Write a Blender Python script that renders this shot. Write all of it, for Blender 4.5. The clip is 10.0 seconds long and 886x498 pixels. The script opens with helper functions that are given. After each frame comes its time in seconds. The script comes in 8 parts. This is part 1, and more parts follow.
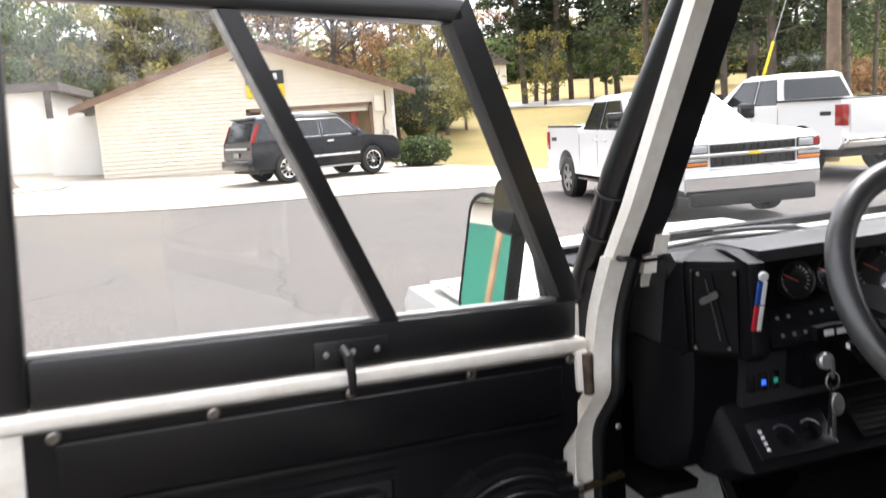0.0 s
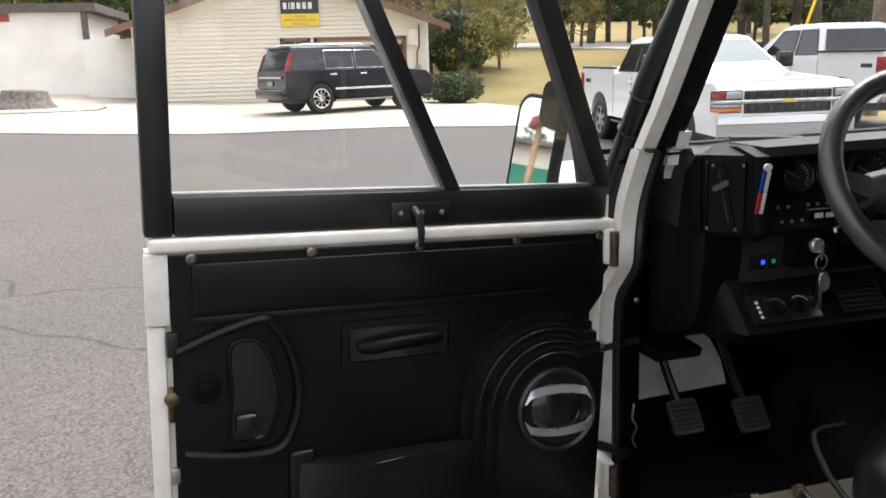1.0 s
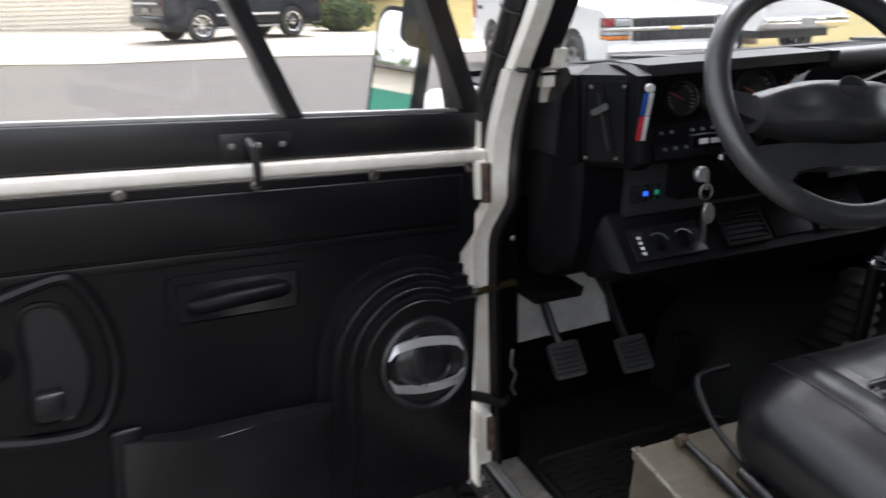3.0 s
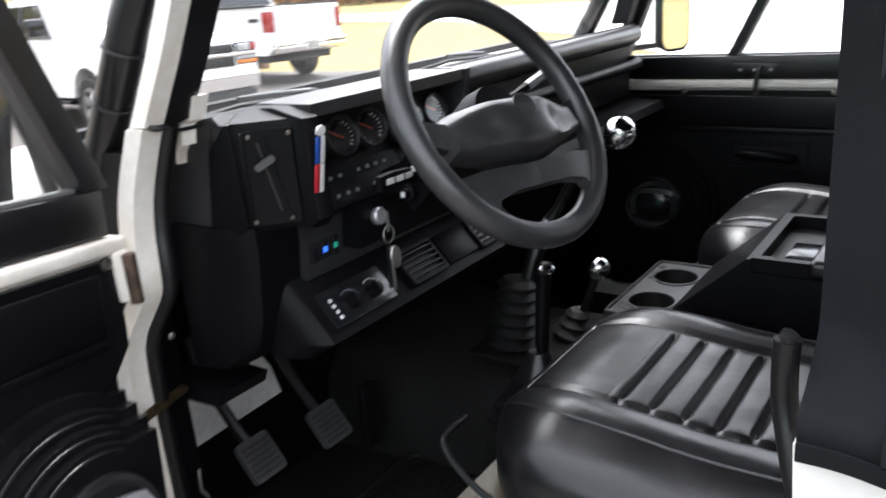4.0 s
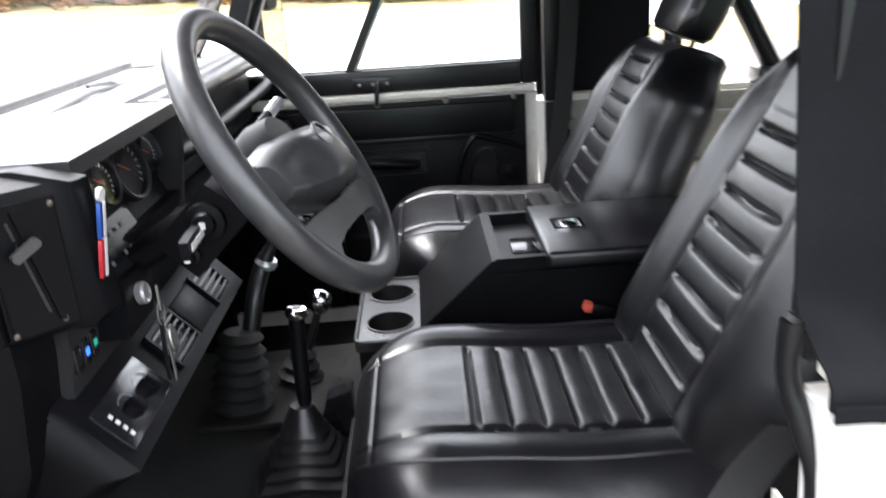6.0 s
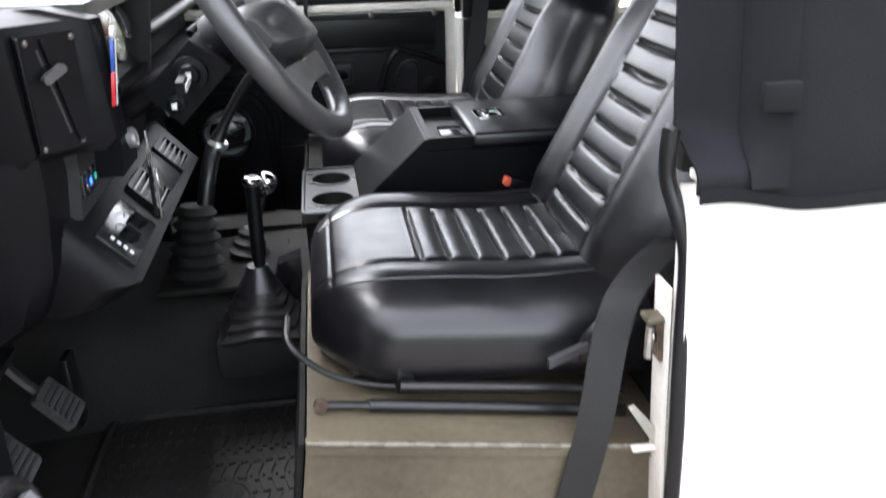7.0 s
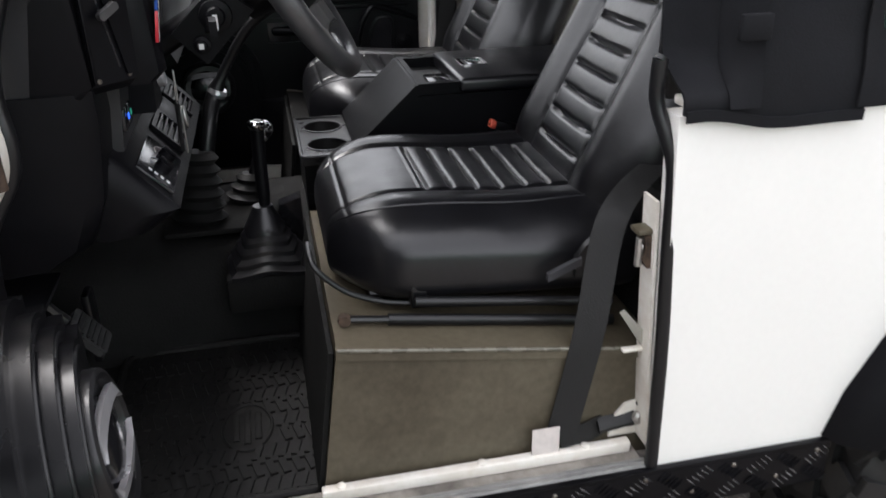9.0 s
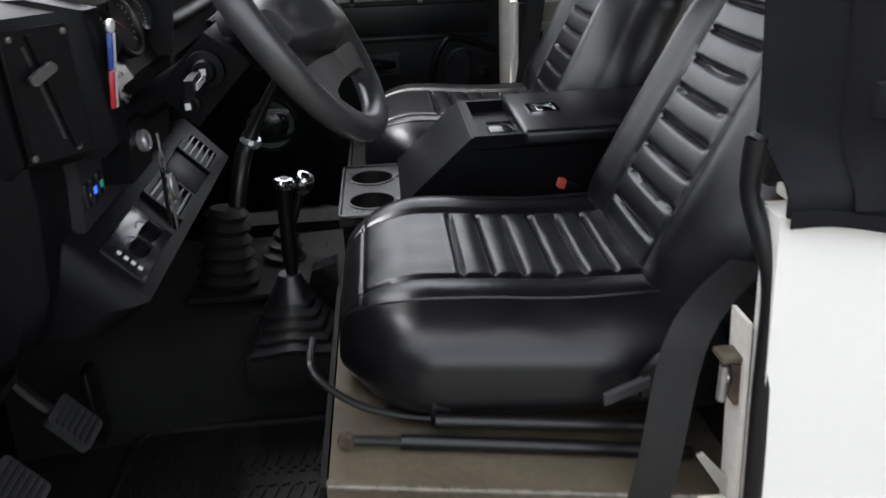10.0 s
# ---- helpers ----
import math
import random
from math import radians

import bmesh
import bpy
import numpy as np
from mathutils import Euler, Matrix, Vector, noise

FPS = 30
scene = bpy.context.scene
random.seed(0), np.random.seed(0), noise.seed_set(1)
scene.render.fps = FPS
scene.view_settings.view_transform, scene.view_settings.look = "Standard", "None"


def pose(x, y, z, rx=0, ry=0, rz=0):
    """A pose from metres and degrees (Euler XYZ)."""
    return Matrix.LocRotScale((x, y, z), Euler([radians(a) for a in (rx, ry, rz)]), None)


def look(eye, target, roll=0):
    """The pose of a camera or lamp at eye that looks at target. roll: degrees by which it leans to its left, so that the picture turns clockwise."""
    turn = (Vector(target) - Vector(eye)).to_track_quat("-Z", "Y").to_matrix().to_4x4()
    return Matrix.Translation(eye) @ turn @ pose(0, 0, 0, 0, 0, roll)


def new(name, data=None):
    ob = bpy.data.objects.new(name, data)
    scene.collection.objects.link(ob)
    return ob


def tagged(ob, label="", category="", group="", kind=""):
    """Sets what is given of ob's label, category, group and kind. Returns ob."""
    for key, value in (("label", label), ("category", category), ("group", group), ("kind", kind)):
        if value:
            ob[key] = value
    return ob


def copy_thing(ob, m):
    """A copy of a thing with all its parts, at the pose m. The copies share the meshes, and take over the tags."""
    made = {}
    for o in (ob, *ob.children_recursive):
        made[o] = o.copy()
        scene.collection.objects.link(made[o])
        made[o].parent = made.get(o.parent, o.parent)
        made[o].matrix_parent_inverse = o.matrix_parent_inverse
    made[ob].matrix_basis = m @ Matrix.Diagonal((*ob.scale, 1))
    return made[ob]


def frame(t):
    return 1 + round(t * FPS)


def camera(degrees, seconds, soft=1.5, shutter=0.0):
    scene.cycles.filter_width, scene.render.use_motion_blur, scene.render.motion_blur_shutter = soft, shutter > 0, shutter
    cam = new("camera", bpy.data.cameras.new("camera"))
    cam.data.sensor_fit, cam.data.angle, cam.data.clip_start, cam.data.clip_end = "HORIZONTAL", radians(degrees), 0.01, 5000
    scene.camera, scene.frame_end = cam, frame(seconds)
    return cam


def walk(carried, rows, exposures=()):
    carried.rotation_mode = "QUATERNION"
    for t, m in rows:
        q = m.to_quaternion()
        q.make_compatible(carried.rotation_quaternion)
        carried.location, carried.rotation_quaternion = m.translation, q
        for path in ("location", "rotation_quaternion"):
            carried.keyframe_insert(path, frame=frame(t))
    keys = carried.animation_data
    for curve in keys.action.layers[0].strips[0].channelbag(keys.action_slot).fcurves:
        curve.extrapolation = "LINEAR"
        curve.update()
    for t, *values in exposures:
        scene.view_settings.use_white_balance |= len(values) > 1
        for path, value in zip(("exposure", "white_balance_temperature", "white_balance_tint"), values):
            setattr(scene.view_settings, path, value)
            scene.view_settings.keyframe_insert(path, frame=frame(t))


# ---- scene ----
cam = camera(58.6, 10.0, soft=1.5, shutter=0.5)
PATH = [
    (0, (-0.5515, -0.3020, 1.6243), (-0.0963, 1.6179, 1.2977), -3.95),
    (0.5, (-0.6268, -0.4613, 1.5956), (-0.1962, 1.4496, 1.1919), -2.93),
    (1, (-0.6650, -0.5375, 1.5657), (-0.2831, 1.3685, 1.0953), -1.60),
    (1.5, (-0.6634, -0.5609, 1.5497), (-0.2720, 1.3358, 1.0504), -1.30),
    (2, (-0.6658, -0.5478, 1.5390), (-0.2393, 1.3247, 0.9807), -1.35),
    (2.2, (-0.6597, -0.5423, 1.5266), (-0.2126, 1.3256, 0.9688), -1.56),
    (3.3, (-0.5313, -0.2783, 1.5279), (0.3108, 1.4093, 0.8623), -0.62),
    (3.5, (-0.5543, -0.2030, 1.5210), (0.5581, 1.3340, 0.8885), -2.17),
    (4, (-0.5726, -0.0827, 1.5305), (0.9245, 1.0901, 0.9116), -3.80),
    (4.5, (-0.4880, 0.0291, 1.5331), (1.1822, 0.9848, 0.9881), -5.99),
    (5, (-0.4499, 0.1167, 1.5417), (1.3693, 0.7743, 1.0339), -4.23),
    (5.5, (-0.5070, 0.2728, 1.5486), (1.3770, 0.6098, 0.9682), -5.10),
    (5.7, (-0.5321, 0.3068, 1.5542), (1.3623, 0.5024, 0.9436), -4.28),
    (6.8, (-0.7818, 0.3822, 1.4924), (1.0713, 0.2202, 0.7577), -1.37),
    (7, (-0.8156, 0.4072, 1.4782), (1.0213, 0.2049, 0.7136), -0.81),
    (7.5, (-0.9169, 0.5087, 1.4605), (0.8400, 0.1352, 0.5808), -0.35),
    (8, (-0.9703, 0.5610, 1.4583), (0.7791, 0.1550, 0.5780), 0.24),
    (8.5, (-0.9752, 0.5590, 1.4611), (0.7832, 0.1509, 0.6001), 0.12),
    (9, (-0.9330, 0.5152, 1.4625), (0.8548, 0.1891, 0.6273), -0.52),
    (9.5, (-0.8353, 0.4296, 1.4695), (0.9886, 0.2681, 0.6648), -0.50),
    (10, (-0.6854, 0.3738, 1.4675), (1.1484, 0.3179, 0.6712), -1.88),
]
walk(cam, [(t, look(eye, target, roll)) for t, eye, target, roll in PATH],
     exposures=[(0, 2.34, 6450, 14), (0.5, 1.95, 6420, 13), (1, 1.78, 6420, 13), (2.2, 1.7, 6400, 13), (3.5, 2.5, 6200, 13), (4, 2.7, 6250, 13), (4.5, 2.85, 6350, 13), (5, 2.9, 6450, 13), (5.7, 3.2, 6300, 13), (7, 3.6, 6300, 14), (7.5, 3.0, 6350, 14), (8.5, 2.55, 6450, 14), (9, 2.42, 6450, 14), (10, 2.35, 6350, 13)])

# ---- sky and light ----
world = bpy.data.worlds.new("overcast_sky")
scene.world = world
world.use_nodes = True
wn, wl = world.node_tree.nodes, world.node_tree.links
sky = wn.new("ShaderNodeTexSky")
sky.sky_type, sky.sun_disc = "NISHITA", False
sky.sun_elevation, sky.sun_rotation = radians(66), radians(50)
sky.air_density, sky.dust_density = 1.0, 4.0
pale = wn.new("ShaderNodeHueSaturation")
pale.inputs["Saturation"].default_value = 0.15
wl.new(sky.outputs[0], pale.inputs["Color"])
wl.new(pale.outputs[0], wn["Background"].inputs[0])
wn["Background"].inputs[1].default_value = 0.15
sun = new("sun", bpy.data.lights.new("sun", "SUN"))
sun.data.energy, sun.data.angle, sun.data.color = 0.6, radians(40), (1.0, 0.96, 0.9)
sun.matrix_basis = look((5, 4, 14), (0, 0, 0))

# ---- materials ----
def material(name, base, rough=0.5, metal=0.0, spread=0.15, scale=6.0, fine=80.0, bump=0.1, coat=0.0, spec=0.5, tint=None, dirt=0.0, per_object=0.0, rough_spread=0.1):
    """A procedural surface: colour varied at two scales, roughness varied, fine relief."""
    m = bpy.data.materials.new(name)
    m.use_nodes = True
    n, l = m.node_tree.nodes, m.node_tree.links
    p = n["Principled BSDF"]
    p.inputs["Metallic"].default_value = metal
    p.inputs["Coat Weight"].default_value = coat
    p.inputs["Coat Roughness"].default_value = 0.08
    p.inputs["Specular IOR Level"].default_value = spec
    co = n.new("ShaderNodeTexCoord")
    big, small = n.new("ShaderNodeTexNoise"), n.new("ShaderNodeTexNoise")
    big.inputs["Scale"].default_value, big.inputs["Detail"].default_value = scale, 6
    small.inputs["Scale"].default_value, small.inputs["Detail"].default_value = fine, 4
    l.new(co.outputs["Object"], big.inputs["Vector"])
    l.new(co.outputs["Object"], small.inputs["Vector"])
    ramp = n.new("ShaderNodeValToRGB")
    other = tint or [c * (1 - 2 * spread) for c in base]
    ramp.color_ramp.elements[0].position, ramp.color_ramp.elements[1].position = 0.3, 0.7
    ramp.color_ramp.elements[0].color = (*other, 1)
    ramp.color_ramp.elements[1].color = (*[min(1, c * (1 + spread)) for c in base], 1)
    add = n.new("ShaderNodeMath")
    add.operation = "MULTIPLY_ADD"
    add.inputs[1].default_value = 0.35
    l.new(small.outputs["Fac"], add.inputs[0])
    half = n.new("ShaderNodeMath")
    half.operation = "MULTIPLY"
    half.inputs[1].default_value = 0.65
    l.new(big.outputs["Fac"], half.inputs[0])
    l.new(half.outputs[0], add.inputs[2])
    l.new(add.outputs[0], ramp.inputs[0])
    colour = ramp.outputs[0]
    if per_object:
        info = n.new("ShaderNodeObjectInfo")
        hsv = n.new("ShaderNodeHueSaturation")
        rng = n.new("ShaderNodeMapRange")
        rng.inputs["To Min"].default_value, rng.inputs["To Max"].default_value = 1 - per_object, 1 + per_object
        l.new(info.outputs["Random"], rng.inputs["Value"])
        l.new(rng.outputs[0], hsv.inputs["Value"])
        l.new(colour, hsv.inputs["Color"])
        colour = hsv.outputs[0]
    l.new(colour, p.inputs["Base Color"])
    rr = n.new("ShaderNodeMapRange")
    rr.inputs["To Min"].default_value, rr.inputs["To Max"].default_value = max(0.02, rough - rough_spread), min(1, rough + rough_spread)
    l.new(big.outputs["Fac"], rr.inputs["Value"])
    l.new(rr.outputs[0], p.inputs["Roughness"])
    if bump:
        b = n.new("ShaderNodeBump")
        b.inputs["Strength"].default_value, b.inputs["Distance"].default_value = bump, 0.004
        l.new(small.outputs["Fac"], b.inputs["Height"])
        l.new(b.outputs[0], p.inputs["Normal"])
    return m


def cells(m, scale, strength, distance=0.002):
    """Adds a leathery cell relief to a material."""
    n, l = m.node_tree.nodes, m.node_tree.links
    v, b, co = n.new("ShaderNodeTexVoronoi"), n.new("ShaderNodeBump"), n.new("ShaderNodeTexCoord")
    v.inputs["Scale"].default_value = scale
    b.inputs["Strength"].default_value, b.inputs["Distance"].default_value = strength, distance
    l.new(co.outputs["Object"], v.inputs["Vector"])
    l.new(v.outputs["Distance"], b.inputs["Height"])
    p = n["Principled BSDF"]
    if p.inputs["Normal"].links:
        l.new(p.inputs["Normal"].links[0].from_socket, b.inputs["Normal"])
    l.new(b.outputs[0], p.inputs["Normal"])
    return m


def glass(name, tint=(1, 1, 1), gloss=1.0, dust=0.0):
    """A clear pane: see-through, with mirror gloss by Fresnel and a little dust."""
    m = bpy.data.materials.new(name)
    m.use_nodes = True
    n, l = m.node_tree.nodes, m.node_tree.links
    n.remove(n["Principled BSDF"])
    out = n["Material Output"]
    tr, gl, mix, fr = n.new("ShaderNodeBsdfTransparent"), n.new("ShaderNodeBsdfGlossy"), n.new("ShaderNodeMixShader"), n.new("ShaderNodeLayerWeight")
    tr.inputs[0].default_value = (*tint, 1)
    gl.inputs["Roughness"].default_value = 0.03
    gl.inputs[0].default_value = (gloss, gloss, gloss, 1)
    fr.inputs[0].default_value = 0.5
    steep, weak = n.new("ShaderNodeMath"), n.new("ShaderNodeMath")
    steep.operation, weak.operation = "POWER", "MULTIPLY_ADD"
    steep.inputs[1].default_value = 4.0
    weak.inputs[1].default_value, weak.inputs[2].default_value = 0.55, 0.03
    l.new(fr.outputs["Facing"], steep.inputs[0])
    l.new(steep.outputs[0], weak.inputs[0])
    l.new(weak.outputs[0], mix.inputs[0])
    l.new(tr.outputs[0], mix.inputs[1])
    l.new(gl.outputs[0], mix.inputs[2])
    last = mix
    if dust:
        df, m2, no, mr = n.new("ShaderNodeBsdfDiffuse"), n.new("ShaderNodeMixShader"), n.new("ShaderNodeTexNoise"), n.new("ShaderNodeMapRange")
        df.inputs[0].default_value = (0.75, 0.74, 0.7, 1)
        no.inputs["Scale"].default_value = 5
        no.inputs["Detail"].default_value = 8
        mr.inputs["From Min"].default_value, mr.inputs["From Max"].default_value = 0.35, 0.75
        mr.inputs["To Max"].default_value = dust
        co = n.new("ShaderNodeTexCoord")
        l.new(co.outputs["Object"], no.inputs["Vector"])
        l.new(no.outputs["Fac"], mr.inputs["Value"])
        l.new(mr.outputs[0], m2.inputs[0])
        l.new(mix.outputs[0], m2.inputs[1])
        l.new(df.outputs[0], m2.inputs[2])
        last = m2
    l.new(last.outputs[0], out.inputs[0])
    return m


def glow(name, colour, strength):
    m = material(name, colour, 0.3)
    p = m.node_tree.nodes["Principled BSDF"]
    p.inputs["Emission Color"].default_value = (*colour, 1)
    p.inputs["Emission Strength"].default_value = strength
    return m


PLASTIC = cells(material("black_moulded_plastic", (0.0034, 0.0034, 0.0044), 0.42, spread=0.2, bump=0.05, spec=0.12), 900, 0.12, 0.0006)
DASHTOP = cells(material("black_dash_vinyl", (0.020, 0.020, 0.022), 0.38, spread=0.2, scale=9, bump=0.05, spec=0.8), 700, 0.15, 0.0006)
TRIM = cells(material("black_door_trim", (0.0042, 0.0042, 0.0052), 0.30, spread=0.2, bump=0.03, spec=0.28, rough_spread=0.05), 800, 0.05, 0.0004)
LEATHER = cells(material("black_vinyl_leather", (0.006, 0.006, 0.0075), 0.31, spread=0.25, scale=14, bump=0.08, rough_spread=0.07, spec=0.57, coat=0.0), 520, 0.10, 0.0006)
PIPING = material("black_seat_piping", (0.02, 0.02, 0.022), 0.3)
BLACKPAINT = material("satin_black_paint", (0.006, 0.006, 0.007), 0.33, spread=0.2, coat=0.1, bump=0.03)
CANVAS = cells(material("charcoal_canvas", (0.0075, 0.0078, 0.0095), 0.85, spread=0.3, scale=8, fine=400, bump=0.12, spec=0.2), 1400, 0.12, 0.0006)
RUBBER = material("black_rubber", (0.008, 0.008, 0.008), 0.55, spread=0.3, bump=0.15)
MATRUBBER = material("dusty_mat_rubber", (0.012, 0.0115, 0.011), 0.55, spread=0.3, scale=10, bump=0.2, tint=(0.005, 0.005, 0.0048), spec=0.3)
CARPET = material("dark_rubber_flooring", (0.010, 0.010, 0.0096), 0.75, spread=0.3, scale=10, fine=250, bump=0.3, spec=0.2)
WHITE = material("white_body_paint", (0.80, 0.79, 0.75), 0.3, spread=0.02, scale=3, coat=0.35, bump=0.015, rough_spread=0.05)
WHITEWORN = material("worn_white_paint", (0.78, 0.76, 0.71), 0.42, spread=0.05, scale=22, bump=0.08, tint=(0.66, 0.61, 0.53))
OLIVE = material("olive_grey_metal_paint", (0.096, 0.083, 0.058), 0.46, spread=0.22, scale=6, bump=0.05, coat=0.04, spec=0.3, tint=(0.056, 0.046, 0.031))
ALU = material("dull_aluminium", (0.42, 0.42, 0.41), 0.45, metal=0.8, spread=0.12, scale=18, bump=0.1)
STEEL = material("zinc_steel", (0.45, 0.44, 0.42), 0.4, metal=0.9, spread=0.2, scale=30, bump=0.08)
RUST = material("rusty_steel", (0.085, 0.055, 0.038), 0.7, metal=0.2, spread=0.4, scale=40, bump=0.3)
CHROME = material("polished_chrome", (0.85, 0.85, 0.86), 0.06, metal=1.0, spread=0.01, bump=0.0, rough_spread=0.02)
SILVER = material("silver_plastic", (0.5, 0.5, 0.52), 0.28, metal=0.7, spread=0.05)
MIRROR = material("mirror_glass", (0.92, 0.93, 0.93), 0.02, metal=1.0, spread=0.0, bump=0.0, rough_spread=0.01)
WEBBING = material("black_belt_webbing", (0.007, 0.0068, 0.0068), 0.7, spread=0.2, fine=500, bump=0.3)
TUBGREY = material("grey_tub_paint", (0.34, 0.33, 0.29), 0.5, spread=0.1, scale=6, bump=0.05)
BLUEP = material("blue_enamel", (0.02, 0.07, 0.3), 0.25)
REDP = material("red_enamel", (0.4, 0.02, 0.03), 0.25)
WHITEP = material("white_enamel", (0.75, 0.75, 0.75), 0.3)
ORANGE = material("red_buckle_button", (0.62, 0.10, 0.06), 0.4)
BLUELIT = glow("lit_blue_switch", (0.03, 0.12, 0.9), 0.35)
GREENLIT = glow("lit_green_switch", (0.02, 0.30, 0.20), 0.08)
WHEELVINYL = material("satin_wheel_vinyl", (0.034, 0.034, 0.036), 0.36, spread=0.2, scale=20, bump=0.06, spec=0.85)
SEALRUBBER = material("smooth_seal_rubber", (0.007, 0.007, 0.008), 0.34, spread=0.2, bump=0.03, spec=0.45)
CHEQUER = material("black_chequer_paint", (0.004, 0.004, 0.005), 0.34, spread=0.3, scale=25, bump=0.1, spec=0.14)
# paler metal puts the sky's glint into the chequer bars of one slant
CHEQUERBAR = material("glinting_chequer_bar", (0.16, 0.16, 0.165), 0.25, metal=0.7, spread=0.3, scale=40, bump=0.05)
PODBLACK = material("polished_pod_plastic", (0.005, 0.005, 0.006), 0.28, spread=0.2, bump=0.02, spec=0.42, rough_spread=0.05)
GAUGE = material("gauge_face", (0.012, 0.012, 0.013), 0.5)
GLOSSBLACK = material("glossy_black_panel", (0.01, 0.01, 0.012), 0.16, bump=0.02)
CLEAR = glass("clear_window_glass", (0.97, 0.98, 0.98), 1.0, 0.03)
DUSTY = glass("dusty_window_glass", (0.96, 0.97, 0.97), 1.0, 0.045)
GAUGEGLASS = glass("gauge_glass", (1, 1, 1))
BRASS = material("tarnished_brass", (0.15, 0.115, 0.06), 0.4, metal=0.9, spread=0.3, scale=40)
RIVET = material("dull_dark_rivet", (0.22, 0.20, 0.18), 0.35, metal=0.9, spread=0.3, scale=60)
PAPER = material("faded_paper_tag", (0.62, 0.57, 0.54), 0.8, spread=0.1, scale=30)


# ---- mesh helpers ----
def part(name, bm, mat, parent=None, label="", angle=40, bevel=0.0, segs=2, m=None):
    """Links a bmesh as one mesh object under a thing or a part."""
    if bevel:
        sharp = [e for e in bm.edges if len(e.link_faces) == 2 and e.calc_face_angle(0) > radians(35)]
        if sharp:
            bmesh.ops.bevel(bm, geom=sharp, offset=bevel, segments=segs, profile=0.5, affect="EDGES", clamp_overlap=True)
    bmesh.ops.recalc_face_normals(bm, faces=bm.faces)
    me = bpy.data.meshes.new(name)
    bm.to_mesh(me)
    bm.free()
    me.polygons.foreach_set("use_smooth", [True] * len(me.polygons))
    me.set_sharp_from_angle(angle=radians(angle))
    me.materials.append(mat)
    ob = new(name, me)
    if parent:
        ob.parent = parent
    if m is not None:
        ob.matrix_basis = m
    if label:
        ob["label"] = label
    return ob


def box(x0, x1, y0, y1, z0, z1, bm=None, m=None):
    bm = bm or bmesh.new()
    r = bmesh.ops.create_cube(bm, size=1)
    t = Matrix.Translation(((x0 + x1) / 2, (y0 + y1) / 2, (z0 + z1) / 2)) @ Matrix.Diagonal((abs(x1 - x0), abs(y1 - y0), abs(z1 - z0), 1))
    bmesh.ops.transform(bm, matrix=(m @ t) if m is not None else t, verts=r["verts"])
    return bm


def prism(pts, axis, a0, a1, bm=None, m=None):
    """A polygon of two coordinates drawn out along the third axis."""
    bm = bm or bmesh.new()
    def at(p, a):
        return {"x": (a, p[0], p[1]), "y": (p[0], a, p[1]), "z": (p[0], p[1], a)}[axis]
    lo = [bm.verts.new(at(p, a0)) for p in pts]
    hi = [bm.verts.new(at(p, a1)) for p in pts]
    bm.faces.new(lo[::-1])
    bm.faces.new(hi)
    k = len(pts)
    for i in range(k):
        bm.faces.new((lo[i], lo[(i + 1) % k], hi[(i + 1) % k], hi[i]))
    if m is not None:
        bmesh.ops.transform(bm, matrix=m, verts=lo + hi)
    return bm


def loft(rings, bm=None, caps=True, closed=True, loop=False):
    bm = bm or bmesh.new()
    vs = [[bm.verts.new(p) for p in r] for r in rings]
    k = len(vs[0])
    pairs = list(zip(vs, vs[1:])) + ([(vs[-1], vs[0])] if loop else [])
    for a, b in pairs:
        for i in range(k if closed else k - 1):
            bm.faces.new((a[i], a[(i + 1) % k], b[(i + 1) % k], b[i]))
    if caps and not loop:
        bm.faces.new(vs[0][::-1])
        bm.faces.new(vs[-1])
    return bm


def tube(pts, r, seg=10, bm=None, loop=False, flat=1.0):
    """A round bar swept along points; r may be one radius or one for each point."""
    pts = [Vector(p) for p in pts]
    k = len(pts)
    rs = r if isinstance(r, (list, tuple)) else [r] * k
    rings, nrm = [], None
    for i, p in enumerate(pts):
        a = pts[(i - 1) % k] if (i or loop) else p
        b = pts[(i + 1) % k] if (i < k - 1 or loop) else p
        d = (b - a).normalized()
        if nrm is None:
            nrm = d.orthogonal().normalized()
        nrm = (nrm - d * nrm.dot(d)).normalized()
        w = d.cross(nrm)
        rings.append([p + nrm * rs[i] * math.cos(2 * math.pi * j / seg) + w * rs[i] * flat * math.sin(2 * math.pi * j / seg) for j in range(seg)])
    return loft(rings, bm, caps=not loop, loop=loop)


def smooth_path(pts, n=6, loop=False):
    """Catmull-Rom points through pts."""
    pts = [Vector(p) for p in pts]
    k, out = len(pts), []
    for i in range(k if loop else k - 1):
        if loop:
            a, b, c, d = pts[(i - 1) % k], pts[i], pts[(i + 1) % k], pts[(i + 2) % k]
        else:
            a, b, c, d = pts[max(0, i - 1)], pts[i], pts[i + 1], pts[min(k - 1, i + 2)]
        for j in range(n):
            t = j / n
            out.append(0.5 * ((2 * b) + (c - a) * t + (2 * a - 5 * b + 4 * c - d) * t * t + (3 * b - a - 3 * c + d) * t ** 3))
    if not loop:
        out.append(pts[-1])
    return out


def lathe(profile, seg=24, m=None, bm=None, caps=True):
    """A profile of (radius, height) turned round z."""
    bm = bm or bmesh.new()
    rings = [[(r * math.cos(2 * math.pi * j / seg), r * math.sin(2 * math.pi * j / seg), h) for j in range(seg)] for r, h in profile]
    n0 = len(bm.verts)
    loft(rings, bm, caps)
    bm.verts.ensure_lookup_table()
    if m is not None:
        bmesh.ops.transform(bm, matrix=m, verts=bm.verts[n0:])
    return bm


def facing(p, d):
    """The pose at p whose z axis points along d."""
    return Matrix.Translation(p) @ Vector(d).to_track_quat("Z", "Y").to_matrix().to_4x4()


